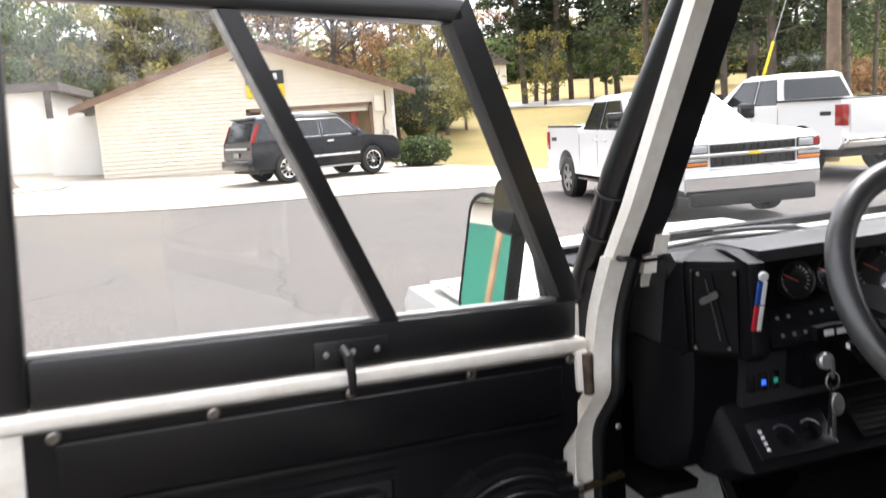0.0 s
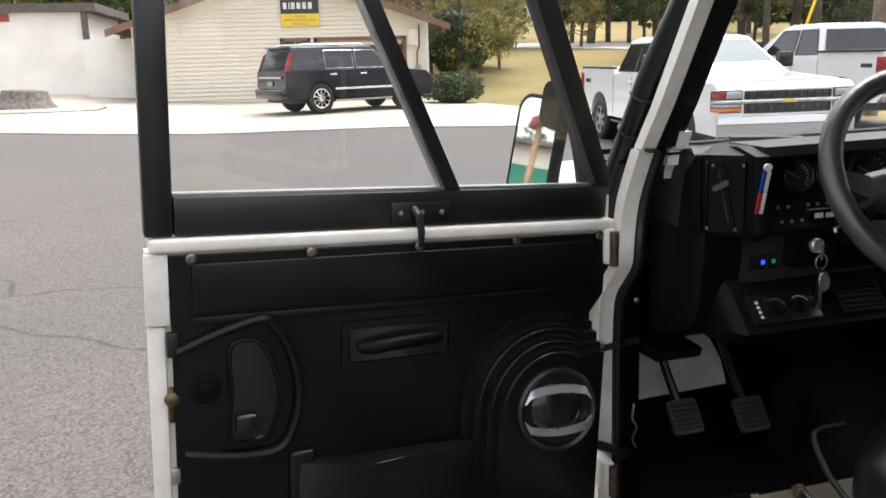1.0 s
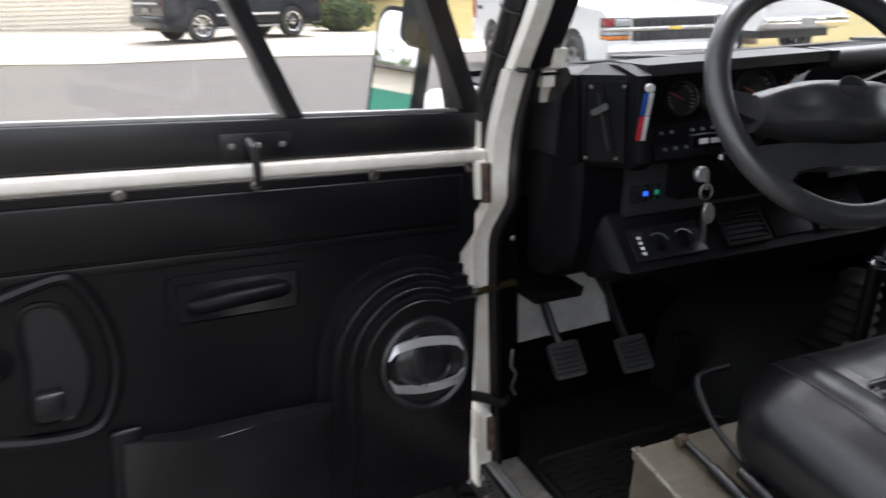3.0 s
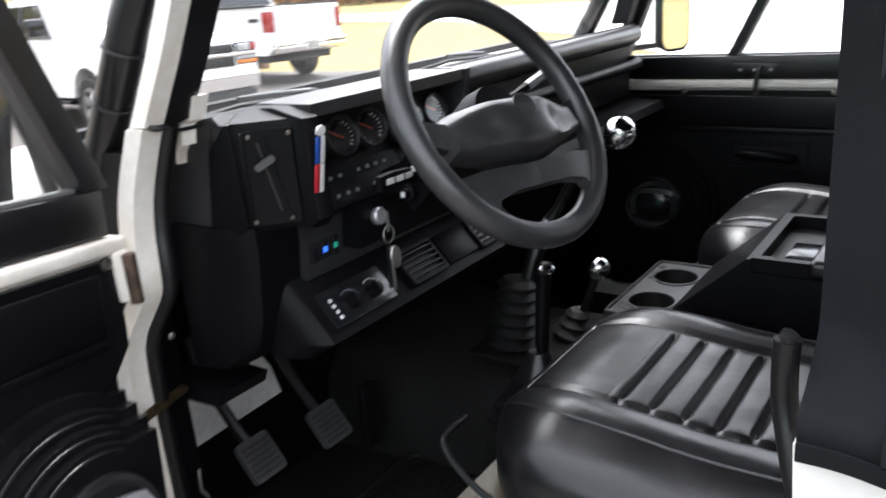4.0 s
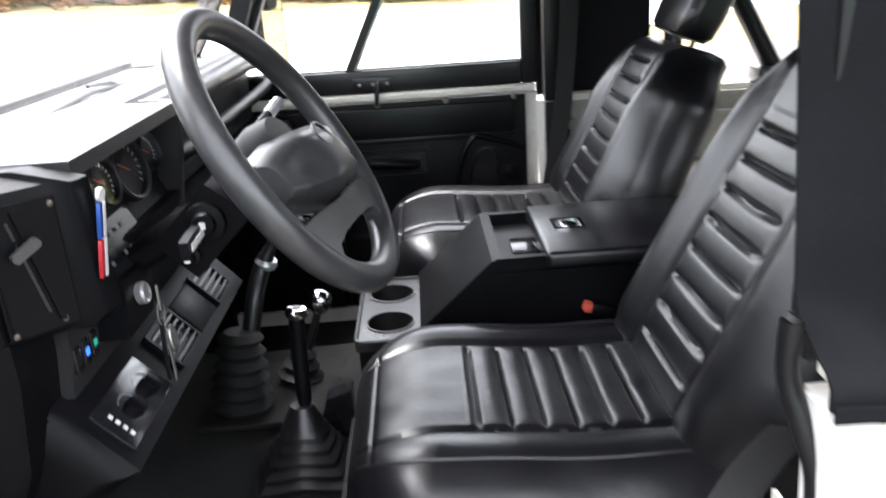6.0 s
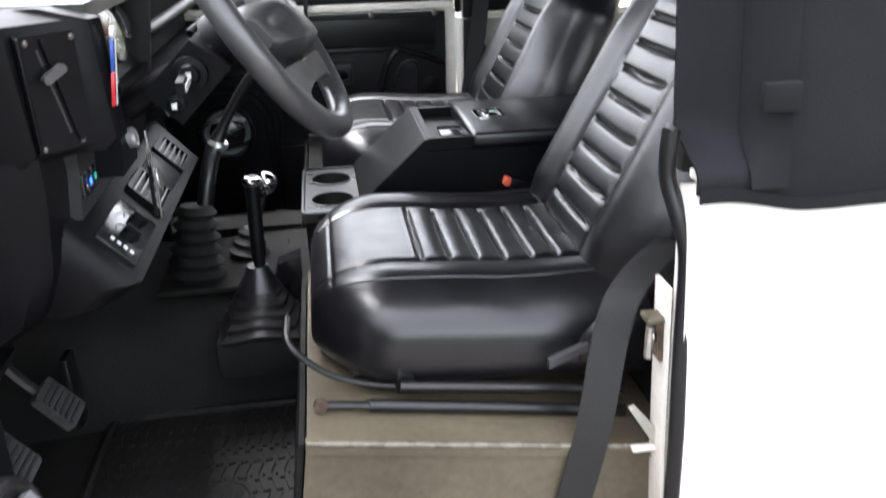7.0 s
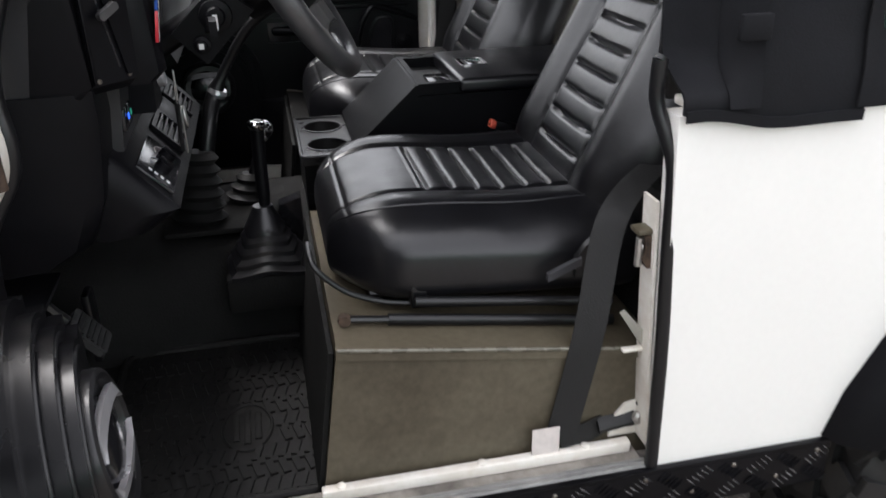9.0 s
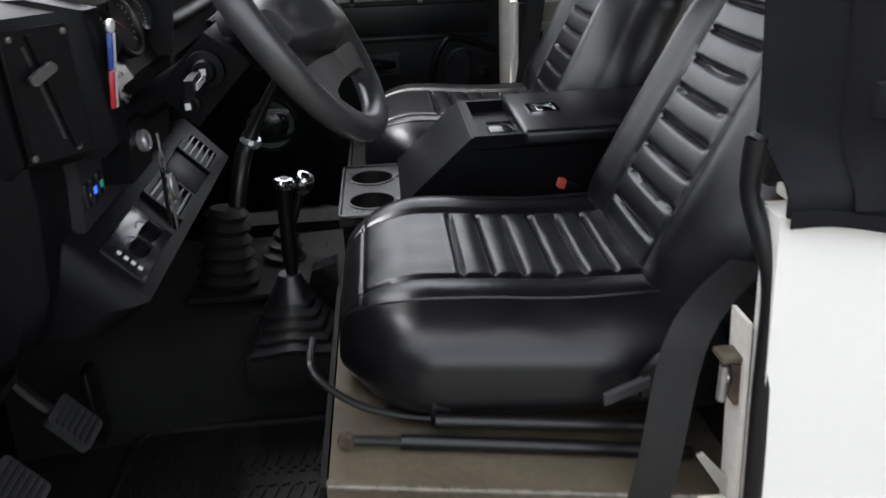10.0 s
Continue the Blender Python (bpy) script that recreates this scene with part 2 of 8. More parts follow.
def rounded(w, h, r, n=5, cx=0.0, cy=0.0):
    """The outline of a rounded rectangle."""
    out = []
    for sx, sy, a0 in ((1, 1, 0), (-1, 1, 90), (-1, -1, 180), (1, -1, 270)):
        for j in range(n + 1):
            a = radians(a0 + 90 * j / n)
            out.append((cx + sx * (w / 2 - r) + r * math.cos(a), cy + sy * (h / 2 - r) + r * math.sin(a)))
    return out


def dome(name, p, d, r, mat, parent, h=0.5, seg=10, label=""):
    """A rivet or screw head."""
    prof = [(r, 0), (r * 0.95, r * h * 0.5), (r * 0.7, r * h * 0.85), (r * 0.05, r * h)]
    return part(name, lathe(prof, seg, facing(p, d)), mat, parent, label)


def plate_with_hole(outer, inner, axis, a0, a1, bm=None):
    """A flat plate between an outer outline and an inner one with as many points, with thickness."""
    bm = bm or bmesh.new()
    def at(p, a):
        return {"x": (a, p[0], p[1]), "y": (p[0], a, p[1]), "z": (p[0], p[1], a)}[axis]
    k = len(outer)
    v = [[bm.verts.new(at(p, a)) for p in o] for a in (a0, a1) for o in (outer, inner)]
    o0, i0, o1, i1 = v
    for i in range(k):
        j = (i + 1) % k
        bm.faces.new((o0[i], o0[j], i0[j], i0[i]))
        bm.faces.new((o1[i], i1[i], i1[j], o1[j]))
        bm.faces.new((o0[i], o1[i], o1[j], o0[j]))
        bm.faces.new((i0[i], i0[j], i1[j], i1[i]))
    return bm

def sign_text(words, width, height, place, mat, parent):
    """Raised lettering in the built-in font, centred at the place and fitted to a width and a height."""
    cu = bpy.data.curves.new("lettering", "FONT")
    cu.body, cu.extrude, cu.resolution_u = words, 0.02, 2
    ob = bpy.data.objects.new("lettering", cu)
    me = bpy.data.meshes.new_from_object(ob)
    bpy.data.objects.remove(ob)
    bm = bmesh.new()
    bm.from_mesh(me)
    lo = [min(v.co[k] for v in bm.verts) for k in (0, 1)]
    hi = [max(v.co[k] for v in bm.verts) for k in (0, 1)]
    fit = Matrix.Diagonal((width / (hi[0] - lo[0]), height / (hi[1] - lo[1]), 0.1, 1)) @ Matrix.Translation((-(lo[0] + hi[0]) / 2, -(lo[1] + hi[1]) / 2, 0))
    return part("lettering", bm, mat, parent, m=place @ fit)


# ---- ground and surroundings ----
def sstep(a, b, x):
    t = max(0.0, min(1.0, (x - a) / (b - a)))
    return t * t * (3 - 2 * t)


def lie(x, y):
    """The height of the ground: a lot that falls gently to the right, a lawn that rises ahead, level land to the right."""
    r, a = math.hypot(x, y), math.atan2(x, y)
    side = -0.035 * math.copysign(min(max(abs(x) - 2, 0), 6), x) * (1 - sstep(2.2, 2.9, abs(a)))
    rise = 0.0075 * (min(max(r, 4), 30) - 4)
    k = 0.075 - 0.042 * sstep(0.45, 0.85, a) - 0.032 * sstep(1.1, 1.6, a)
    k *= 1 - sstep(1.9, 2.4, abs(a))
    return rise + side + k * (min(max(r, 30), 150) - 30) + (0.25 * noise.noise((x * 0.03, y * 0.03, 0)) * sstep(30, 60, r))


def asphalt_material():
    m = material("worn_asphalt", (0.076, 0.064, 0.055), 0.8, spread=0.35, scale=0.35, fine=160, bump=0.9, tint=(0.055, 0.051, 0.048))
    n, l = m.node_tree.nodes, m.node_tree.links
    p = n["Principled BSDF"]
    co, vo, rp, mx, no, mp = n.new("ShaderNodeTexCoord"), n.new("ShaderNodeTexVoronoi"), n.new("ShaderNodeMapRange"), n.new("ShaderNodeMixRGB"), n.new("ShaderNodeTexNoise"), n.new("ShaderNodeVectorMath")
    no.inputs["Scale"].default_value, no.inputs["Detail"].default_value = 0.6, 5
    mp.operation = "MULTIPLY_ADD"
    mp.inputs[1].default_value = (0.9, 0.9, 0.9)
    l.new(co.outputs["Object"], no.inputs["Vector"])
    l.new(no.outputs["Color"], mp.inputs[0])
    l.new(co.outputs["Object"], mp.inputs[2])
    vo.feature = "DISTANCE_TO_EDGE"
    vo.inputs["Scale"].default_value = 0.28
    l.new(mp.outputs[0], vo.inputs["Vector"])
    rp.inputs["From Max"].default_value = 0.006
    rp.inputs["To Min"].default_value, rp.inputs["To Max"].default_value = 0.42, 1.0
    l.new(vo.outputs["Distance"], rp.inputs["Value"])
    mx.blend_type, mx.inputs[0].default_value = "MULTIPLY", 1.0
    src = p.inputs["Base Color"].links[0].from_socket
    # pale aggregate stones
    vs, sp = n.new("ShaderNodeTexVoronoi"), n.new("ShaderNodeMapRange")
    vs.inputs["Scale"].default_value = 85
    l.new(co.outputs["Object"], vs.inputs["Vector"])
    sp.inputs["From Min"].default_value, sp.inputs["From Max"].default_value = 0.1, 0.9
    sp.inputs["To Min"].default_value, sp.inputs["To Max"].default_value = 0.5, 1.55
    l.new(vs.outputs["Color"], sp.inputs["Value"])
    m2 = n.new("ShaderNodeMixRGB")
    m2.blend_type, m2.inputs[0].default_value = "MULTIPLY", 1.0
    l.new(src, m2.inputs[1])
    l.new(sp.outputs[0], m2.inputs[2])
    l.new(m2.outputs[0], mx.inputs[1])
    l.new(rp.outputs[0], mx.inputs[2])
    l.new(mx.outputs[0], p.inputs["Base Color"])
    return m


ASPHALT = asphalt_material()
GRASS = material("dry_lawn", (0.235, 0.165, 0.055), 0.95, spread=0.28, scale=0.22, fine=3.0, bump=0.8, tint=(0.125, 0.115, 0.03))
CONCRETE = material("pale_concrete", (0.42, 0.375, 0.315), 0.8, spread=0.12, scale=0.5, fine=40, bump=0.2, tint=(0.33, 0.29, 0.24))
ROADTOP = material("pale_road_concrete", (0.62, 0.60, 0.57), 0.7, spread=0.06, scale=0.3, fine=40, bump=0.2)
GRAVEL = material("pale_gravel", (0.42, 0.38, 0.33), 0.9, spread=0.3, scale=6, fine=30, bump=1.0, tint=(0.16, 0.13, 0.1))


def polar(r, deg):
    return r * math.sin(radians(deg)), r * math.cos(radians(deg))


def fan(name, reach, lift, mat, label, radii, seg=120):
    """A sheet over the ground round the origin, out to reach(azimuth in degrees)."""
    bm = bmesh.new()
    rings = []
    for k in radii:
        ring = []
        for i in range(seg):
            d = -180 + 360 * i / seg
            x, y = polar(k * reach(d), d)
            ring.append(bm.verts.new((x, y, lie(x, y) + lift)))
        rings.append(ring)
    c = bm.verts.new((0, 0, lift))
    for i in range(seg):
        bm.faces.new((c, rings[0][(i + 1) % seg], rings[0][i]))
    for a, b in zip(rings, rings[1:]):
        for i in range(seg):
            bm.faces.new((a[i], a[(i + 1) % seg], b[(i + 1) % seg], b[i]))
    return tagged(part(name, bm, mat), label, kind="structure")


def strip(name, left, right, lift, mat, label, nu=40, nv=12, skirt=0.05):
    """A sheet between two edge lines, draped over the ground, with a low skirt."""
    A, B = smooth_path([(*p, 0) for p in left], nu), smooth_path([(*p, 0) for p in right], nu)
    rows = []
    for a, b in zip(A, B):
        row = []
        for j in range(nv + 1):
            p = a.lerp(b, j / nv)
            row.append(Vector((p.x, p.y, lie(p.x, p.y) + lift)))
        rows.append([row[0] - Vector((0, 0, skirt))] + row + [row[-1] - Vector((0, 0, skirt))])
    bm = loft(rows, caps=False, closed=False)
    return tagged(part(name, bm, mat), label, kind="structure")


LOT = [(-180, 34), (-120, 40), (-90, 40), (-60, 32), (-35, 22), (-18, 19.5), (0, 18.5), (16, 19.5), (27, 21.5), (33, 22), (40, 20.0), (46, 18.4), (55, 17.9), (70, 17.6), (80, 17), (90, 16.5), (100, 17), (125, 20), (140, 8), (165, 8), (180, 34)]


def lot_reach(d):
    for (a, ra), (b, rb) in zip(LOT, LOT[1:]):
        if a <= d <= b:
            return ra + (rb - ra) * (d - a) / (b - a)
    return 34


fan("ground", lambda d: 1.0, -0.02, GRASS, "dry yellow-green lawn rolling away to the woods", [1.5, 3, 5, 8, 12, 16, 20, 25, 30, 34, 38, 42, 48, 56, 66, 78, 92, 110, 130, 150, 220, 500, 1200, 3000])
fan("asphalt_lot", lot_reach, 0.0, ASPHALT, "grey worn asphalt lot with cracks", [0.06, 0.12, 0.2, 0.3, 0.42, 0.55, 0.68, 0.8, 0.9, 1.0])
strip("concrete_apron", [(-16, 20.5), (-6.2, 17.6), (0.7, 16.9), (5.4, 16.9), (9.6, 19.2)], [(-16, 36), (-6.2, 32), (0.7, 31.5), (4.7, 28.5), (7.6, 21.6)], 0.03, CONCRETE, "pale concrete apron before the garage", 8, 14)
strip("street", [(-40, 70), (0, 62), (19, 53), (29.5, 27), (24, 14), (15.5, 5.5), (15, 0), (27, -9), (40, -30)], [(-40, 76), (0, 66), (23, 57), (36, 30), (45, 15), (51, 2), (52, -8), (54, -20), (60, -40)], 0.04, ROADTOP, "pale concrete street beyond the lawn", 8, 16)
strip("gravel_bed", [(-11, 24.0), (-8.2, 23.2), (-5.9, 24.6)], [(-11, 29), (-8.2, 29), (-5.9, 26.0)], 0.07, GRAVEL, "gravel bed with an old stump", 6, 8)

# ---- garage building ----
SIDING = material("cream_siding_paint", (0.80, 0.73, 0.61), 0.6, spread=0.04, scale=1.2, fine=30, bump=0.05, per_object=0.02)
BROWNTRIM = material("brown_fascia", (0.20, 0.11, 0.07), 0.6, spread=0.2, scale=3, bump=0.1)
ROOFING = material("grey_brown_shingle", (0.13, 0.11, 0.10), 0.9, spread=0.25, scale=5, fine=40, bump=0.5)
DARKROOM = material("garage_interior", (0.34, 0.24, 0.14), 0.8, spread=0.3, scale=2)
YELLOWSIGN = material("yellow_sign", (0.85, 0.60, 0.02), 0.4, spread=0.02)
DARKSIGN = material("dark_sign", (0.02, 0.02, 0.025), 0.4)
SIGNWHITE = material("white_sign_paint", (0.8, 0.8, 0.8), 0.4)
WHITEWALL = material("white_block_wall", (0.84, 0.82, 0.78), 0.7, spread=0.04, scale=1.0, fine=20, bump=0.1, tint=(0.68, 0.66, 0.62))
WOODPOLE = material("weathered_pole_wood", (0.20, 0.14, 0.10), 0.85, spread=0.3, scale=3, fine=40, bump=0.4)

gx0, gx1, gy, gz0 = -5.45, 4.95, 29.3, 0.22
eave, apex = 2.95, 4.72
garage = tagged(new("garage_building"), "cream clapboard gabled garage with brown fascia", "building")
core = prism([(gx0, gz0 - 0.5), (gx1, gz0 - 0.5), (gx1, eave), ((gx0 + gx1) / 2, apex - 0.1), (gx0, eave)], "y", gy + 1.4, gy + 9)
part("back_wall", core, SIDING, garage)


# clapboards, cut round the openings
course, z = 0.148, gz0 - 0.05
while z < apex - 0.15:
    top = min(z + course, apex - 0.1)
    half_in = (gx1 - gx0) / 2 * min(1.0, (apex - 0.1 - z) / (apex - 0.1 - eave)) if z > eave else (gx1 - gx0) / 2
    mid = (gx0 + gx1) / 2
    spans = [(mid - half_in, mid + half_in)]
    if z < 2.38:
        spans = [(gx0, -0.42), (0.62, 0.78), (4.12, gx1)] if z > 1.28 else [(gx0, 0.78), (4.12, gx1)]
    for a, b in spans:
        if b - a > 0.05:
            part("clapboard", prism([(gy, z), (gy - 0.006, z), (gy - 0.050, z + 0.002), (gy - 0.006, top + 0.012), (gy, top + 0.012)], "x", a, b), SIDING, garage)
    z += course
part("wall_sheathing", box(gx0, -0.42, gy + 0.001, gy + 0.12, gz0 - 0.3, eave), SIDING, garage)
part("wall_sheathing", box(4.12, gx1, gy + 0.001, gy + 0.12, gz0 - 0.3, eave), SIDING, garage)
part("wall_sheathing", box(-0.42, 4.12, gy + 0.001, gy + 0.12, 2.38, eave), SIDING, garage)
part("wall_sheathing", box(-0.42, 0.78, gy + 0.001, gy + 0.12, gz0 - 0.3, 1.30), SIDING, garage)
part("gable_sheathing", prism([(gx0, eave), (gx1, eave), ((gx0 + gx1) / 2, apex - 0.1)], "y", gy + 0.001, gy + 0.12), SIDING, garage)
for sgn in (-1, 1):
    mid = (gx0 + gx1) / 2
    e = mid + sgn * ((gx1 - gx0) / 2 + 0.75)
    slope = (apex - eave) / ((gx1 - gx0) / 2)
    ez = eave - 0.75 * slope
    part("roof_slope", prism([(mid, apex), (e, ez), (e, ez + 0.09), (mid, apex + 0.10)], "y", gy - 0.55, gy + 9.4), ROOFING, garage, "grey-brown shingle roof slope")
    part("fascia", prism([(mid, apex - 0.14), (e, ez - 0.14), (e, ez + 0.095), (mid, apex + 0.105)], "y", gy - 0.60, gy - 0.551), BROWNTRIM, garage, "brown fascia board")
    part("soffit", prism([(mid, apex - 0.03), (e, ez - 0.03), (e, ez - 0.005), (mid, apex - 0.005)], "y", gy - 0.549, gy - 0.023), SIDING, garage)
part("gable_vent", prism([(-0.85, 4.12), (0.35, 4.12), (-0.25, 4.52)], "y", gy - 0.07, gy - 0.024), material("grey_louvre", (0.2, 0.2, 0.2), 0.6), garage, "grey louvred gable vent")
for i in range(4):
    part("louvre", box(-0.75 + 0.13 * i, 0.25 - 0.13 * i, gy - 0.085, gy - 0.071, 4.15 + 0.085 * i, 4.17 + 0.085 * i), SIDING, garage)
for x0, x1, z0, z1 in ((0.78, 4.12, gz0, 2.38), (-0.42, 0.62, 1.30, 2.38)):
    for a, b, c, d in ((x0 - 0.02, x0 + 0.10, z0, z1), (x1 - 0.10, x1 + 0.02, z0, z1), (x0 - 0.02, x1 + 0.02, z1 - 0.10, z1 + 0.03)):
        part("opening_trim", box(a, b, gy - 0.062, gy + 0.06, c, d), BROWNTRIM, garage, "brown opening trim")
part("window_sill", box(-0.44, 0.64, gy - 0.09, gy + 0.02, 1.24, 1.31), BROWNTRIM, garage)
part("window_muntin", box(0.08, 0.12, gy - 0.02, gy + 0.02, 1.31, 2.28), SIDING, garage)
g = part("window_pane", box(-0.32, 0.52, gy + 0.021, gy + 0.026, 1.31, 2.28), CLEAR, garage)
# inside the open garage door
part("inner_back", box(gx0 + 0.2, gx1 - 0.2, gy + 1.2, gy + 1.39, gz0, eave - 0.1), DARKROOM, garage, "dim cluttered garage interior")
part("shelf_unit", box(1.2, 3.2, gy + 0.8, gy + 1.19, gz0, 1.7), BROWNTRIM, garage)
part("hanging_coat", box(3.35, 3.62, gy + 0.5, gy + 0.66, 1.25, 2.1), material("rust_red_cloth", (0.35, 0.07, 0.03), 0.9), garage, "rust-red cloth hanging inside", bevel=0.05)
part("rolled_door", box(0.9, 4.0, gy + 0.1, gy + 0.35, 2.1, 2.34), SIDING, garage, bevel=0.05)
part("meter_box", box(4.20, 4.55, gy - 0.20, gy - 0.023, 2.05, 2.62), SIDING, garage, "cream electric box", bevel=0.02)
part("conduit", tube([(4.62, gy - 0.08, 2.8), (4.62, gy - 0.08, 2.0), (4.52, gy - 0.08, 1.8), (4.52, gy - 0.08, 1.0)], 0.03, 8), WOODPOLE, garage)
part("meter", lathe([(0.12, 0), (0.12, 0.08), (0.09, 0.14), (0.0005, 0.15)], 16, facing((4.55, gy - 0.1, 1.25), (0, -1, 0))), STEEL, garage)
part("corner_board", box(4.86, 4.97, gy - 0.06, gy + 0.02, gz0, eave), SIGNWHITE, garage)
wallsign = tagged(new("wall_sign"), "dark and yellow painted sign on the garage gable", "sign")
part("sign_upper", box(-0.34, 1.00, gy - 0.10, gy - 0.06, 3.24, 3.72), DARKSIGN, wallsign, "dark upper board")
part("sign_lower", box(-0.34, 1.00, gy - 0.10, gy - 0.06, 2.80, 3.235), YELLOWSIGN, wallsign, "yellow lower board")
for i, w in enumerate((0.15, 0.05, 0.17, 0.17, 0.17, 0.17)):
    x = -0.24 + (0.0, 0.19, 0.27, 0.47, 0.67, 0.87)[i]
    part("sign_letter_bar", box(x, x + w * 0.8, gy - 0.106, gy - 0.1005, 3.40, 3.62), SIGNWHITE, wallsign)
for words, z, width in (("OFFICE", 3.135, 0.40), ("SHIPPING & RECEIVING", 3.01, 1.16), ("8:00-4:00", 2.89, 0.50)):
    sign_text(words, width, 0.078, Matrix.Translation((0.33, gy - 0.1015, z)) @ Matrix.Rotation(radians(90), 4, "X"), BROWNTRIM, wallsign)

# white building joining on the left
wb = tagged(new("white_building"), "low white block building with a dark roof edge", "building")
part("block_wall", box(-18, -7.35, 31.5, 38, -0.2, 3.55), WHITEWALL, wb)
part("low_wall", box(-7.35, -5.2, 30.6, 30.9, -0.2, 2.55), WHITEWALL, wb, "plain white screen wall")
part("roof_edge", box(-18.2, -6.9, 31.2, 38.2, 3.55, 3.85), ROOFING, wb, "dark roof edge")
part("red_stripe", box(-18, -9.9, 31.44, 31.495, 3.25, 3.5), material("faded_red_paint", (0.4, 0.06, 0.05), 0.6), wb, "faded red stripe")
part("downpipe", box(-7.45, -7.25, 31.3, 31.49, 2.5, 3.55), ROOFING, wb)
stump = tagged(new("tree_stump"), "grey weathered tree stump on gravel", "tree stump")
part("stump_wood", lathe([(0.95, 0), (0.76, 0.15), (0.66, 0.40), (0.62, 0.50), (0.45, 0.44), (0.25, 0.52), (0.0005, 0.46)], 17, Matrix.Translation((-8.1, 25.6, lie(-8.1, 25.6) + 0.07)) @ Matrix.Rotation(radians(4), 4, "Y")), material("grey_stump_bark", (0.17, 0.145, 0.125), 0.9, spread=0.4, scale=9, fine=40, bump=1.0), stump)

# shop on the other side of the lot, and a red board on a post
GREENP = material("green_shop_paint", (0.02, 0.20, 0.13), 0.5, spread=0.05)
shop = tagged(new("shop_building"), "long cream clapboard shop with green lower wall", "building")
SX = -14.4
part("shop_wall", box(SX - 0.6, SX, -25, 20, 2.50, 2.95), SIDING, shop, "cream upper wall")
part("shop_base", box(SX - 0.6, SX + 0.02, -25, 20, -0.5, 2.499), GREENP, shop, "green lower wall")
part("shop_roof", prism([(SX - 3.5, 3.25), (SX + 0.25, 2.95), (SX + 0.25, 3.02), (SX - 3.5, 3.40)], "y", -25.3, 20.3), ROOFING, shop)
for i in range(4):
    part("shop_clapboard", box(SX + 0.001, SX + 0.025, -25, 20, 2.505 + 0.112 * i, 2.606 + 0.112 * i), SIDING, shop)
board_post = tagged(new("board_post"), "slanting dark red board on a plain wooden post", "signpost")
PX, PY = -7.0, 4.0
REDCLOTH = material("dark_red_board_paint", (0.24, 0.02, 0.02), 0.6, spread=0.15, scale=4)
part("red_board", prism([(4.10, 2.32), (4.06, 2.45), (3.60, 2.60), (3.60, 2.47), (3.95, 2.40)], "x", PX - 0.10, PX + 0.12), REDCLOTH, board_post, "dark red board", bevel=0.01)
part("wooden_post", box(PX - 0.028, PX + 0.028, PY - 0.028, PY + 0.028, lie(PX, PY) - 0.2, 2.42), material("bare_post_wood", (0.42, 0.24, 0.12), 0.6, spread=0.2, scale=4, fine=60), board_post, "bare wooden post", bevel=0.004)

# ---- parked cars ----
CARWHITE = material("white_car_paint", (0.80, 0.80, 0.79), 0.2, spread=0.01, coat=0.6, bump=0.0, rough_spread=0.03)
CARBLACK = material("black_car_paint", (0.008, 0.009, 0.013), 0.14, spread=0.05, coat=0.3, bump=0.0, rough_spread=0.03)
DARKGLASS = material("tinted_car_glass", (0.015, 0.018, 0.02), 0.05, bump=0.0, spread=0.05, rough_spread=0.02, spec=0.6)
PALEGLASS = material("reflecting_windscreen", (0.075, 0.105, 0.108), 0.06, bump=0.0, spread=0.05, rough_spread=0.02, spec=0.1)
REDLENS = material("red_lamp_lens", (0.32, 0.02, 0.018), 0.12, bump=0.0)
ORANGELENS = material("amber_lamp_lens", (0.75, 0.22, 0.03), 0.12, bump=0.0)
CLEARLENS = material("clear_lamp_lens", (0.5, 0.52, 0.54), 0.1, metal=0.4, bump=0.0)


def car_wheel(parent, x, y, r, w, chrome):
    s = 1 if x > 0 else -1
    M = Matrix.Translation((x, y, r)) @ pose(0, 0, 0, 0, 90 * s, 0)
    wheel = part("wheel", lathe([(r * 0.64, -w / 2), (r * 0.9, -w / 2), (r, -w * 0.32), (r, w * 0.32), (r * 0.9, w / 2), (r * 0.64, w / 2), (r * 0.62, w * 0.3)], 36, None, None, False), RUBBER, parent, "black tyre")
    wheel.matrix_basis = M
    part("rim", lathe([(r * 0.64, w * 0.46), (r * 0.60, w * 0.44), (r * 0.58, w * 0.10), (0.0005, w * 0.10)], 30, None, None, False), GLOSSBLACK, wheel)
    bm = bmesh.new()
    for i in range(10 if chrome else 6):
        a = 2 * math.pi * i / (10 if chrome else 6)
        box(0.03, r * 0.60, -r * (0.055 if chrome else 0.10), r * (0.055 if chrome else 0.10), w * 0.34, w * 0.42, bm, Matrix.Rotation(a, 4, "Z"))
    lathe([(r * 0.645, w * 0.40), (r * 0.645, w * 0.47), (r * 0.58, w * 0.45), (r * 0.57, w * 0.36)], 30, None, bm, False)
    lathe([(r * 0.17, w * 0.2), (r * 0.17, w * 0.44), (0.0005, w * 0.45)], 16, None, bm)
    part("wheel_spokes", bm, CHROME if chrome else ALU, wheel, "bright alloy wheel")
    return wheel


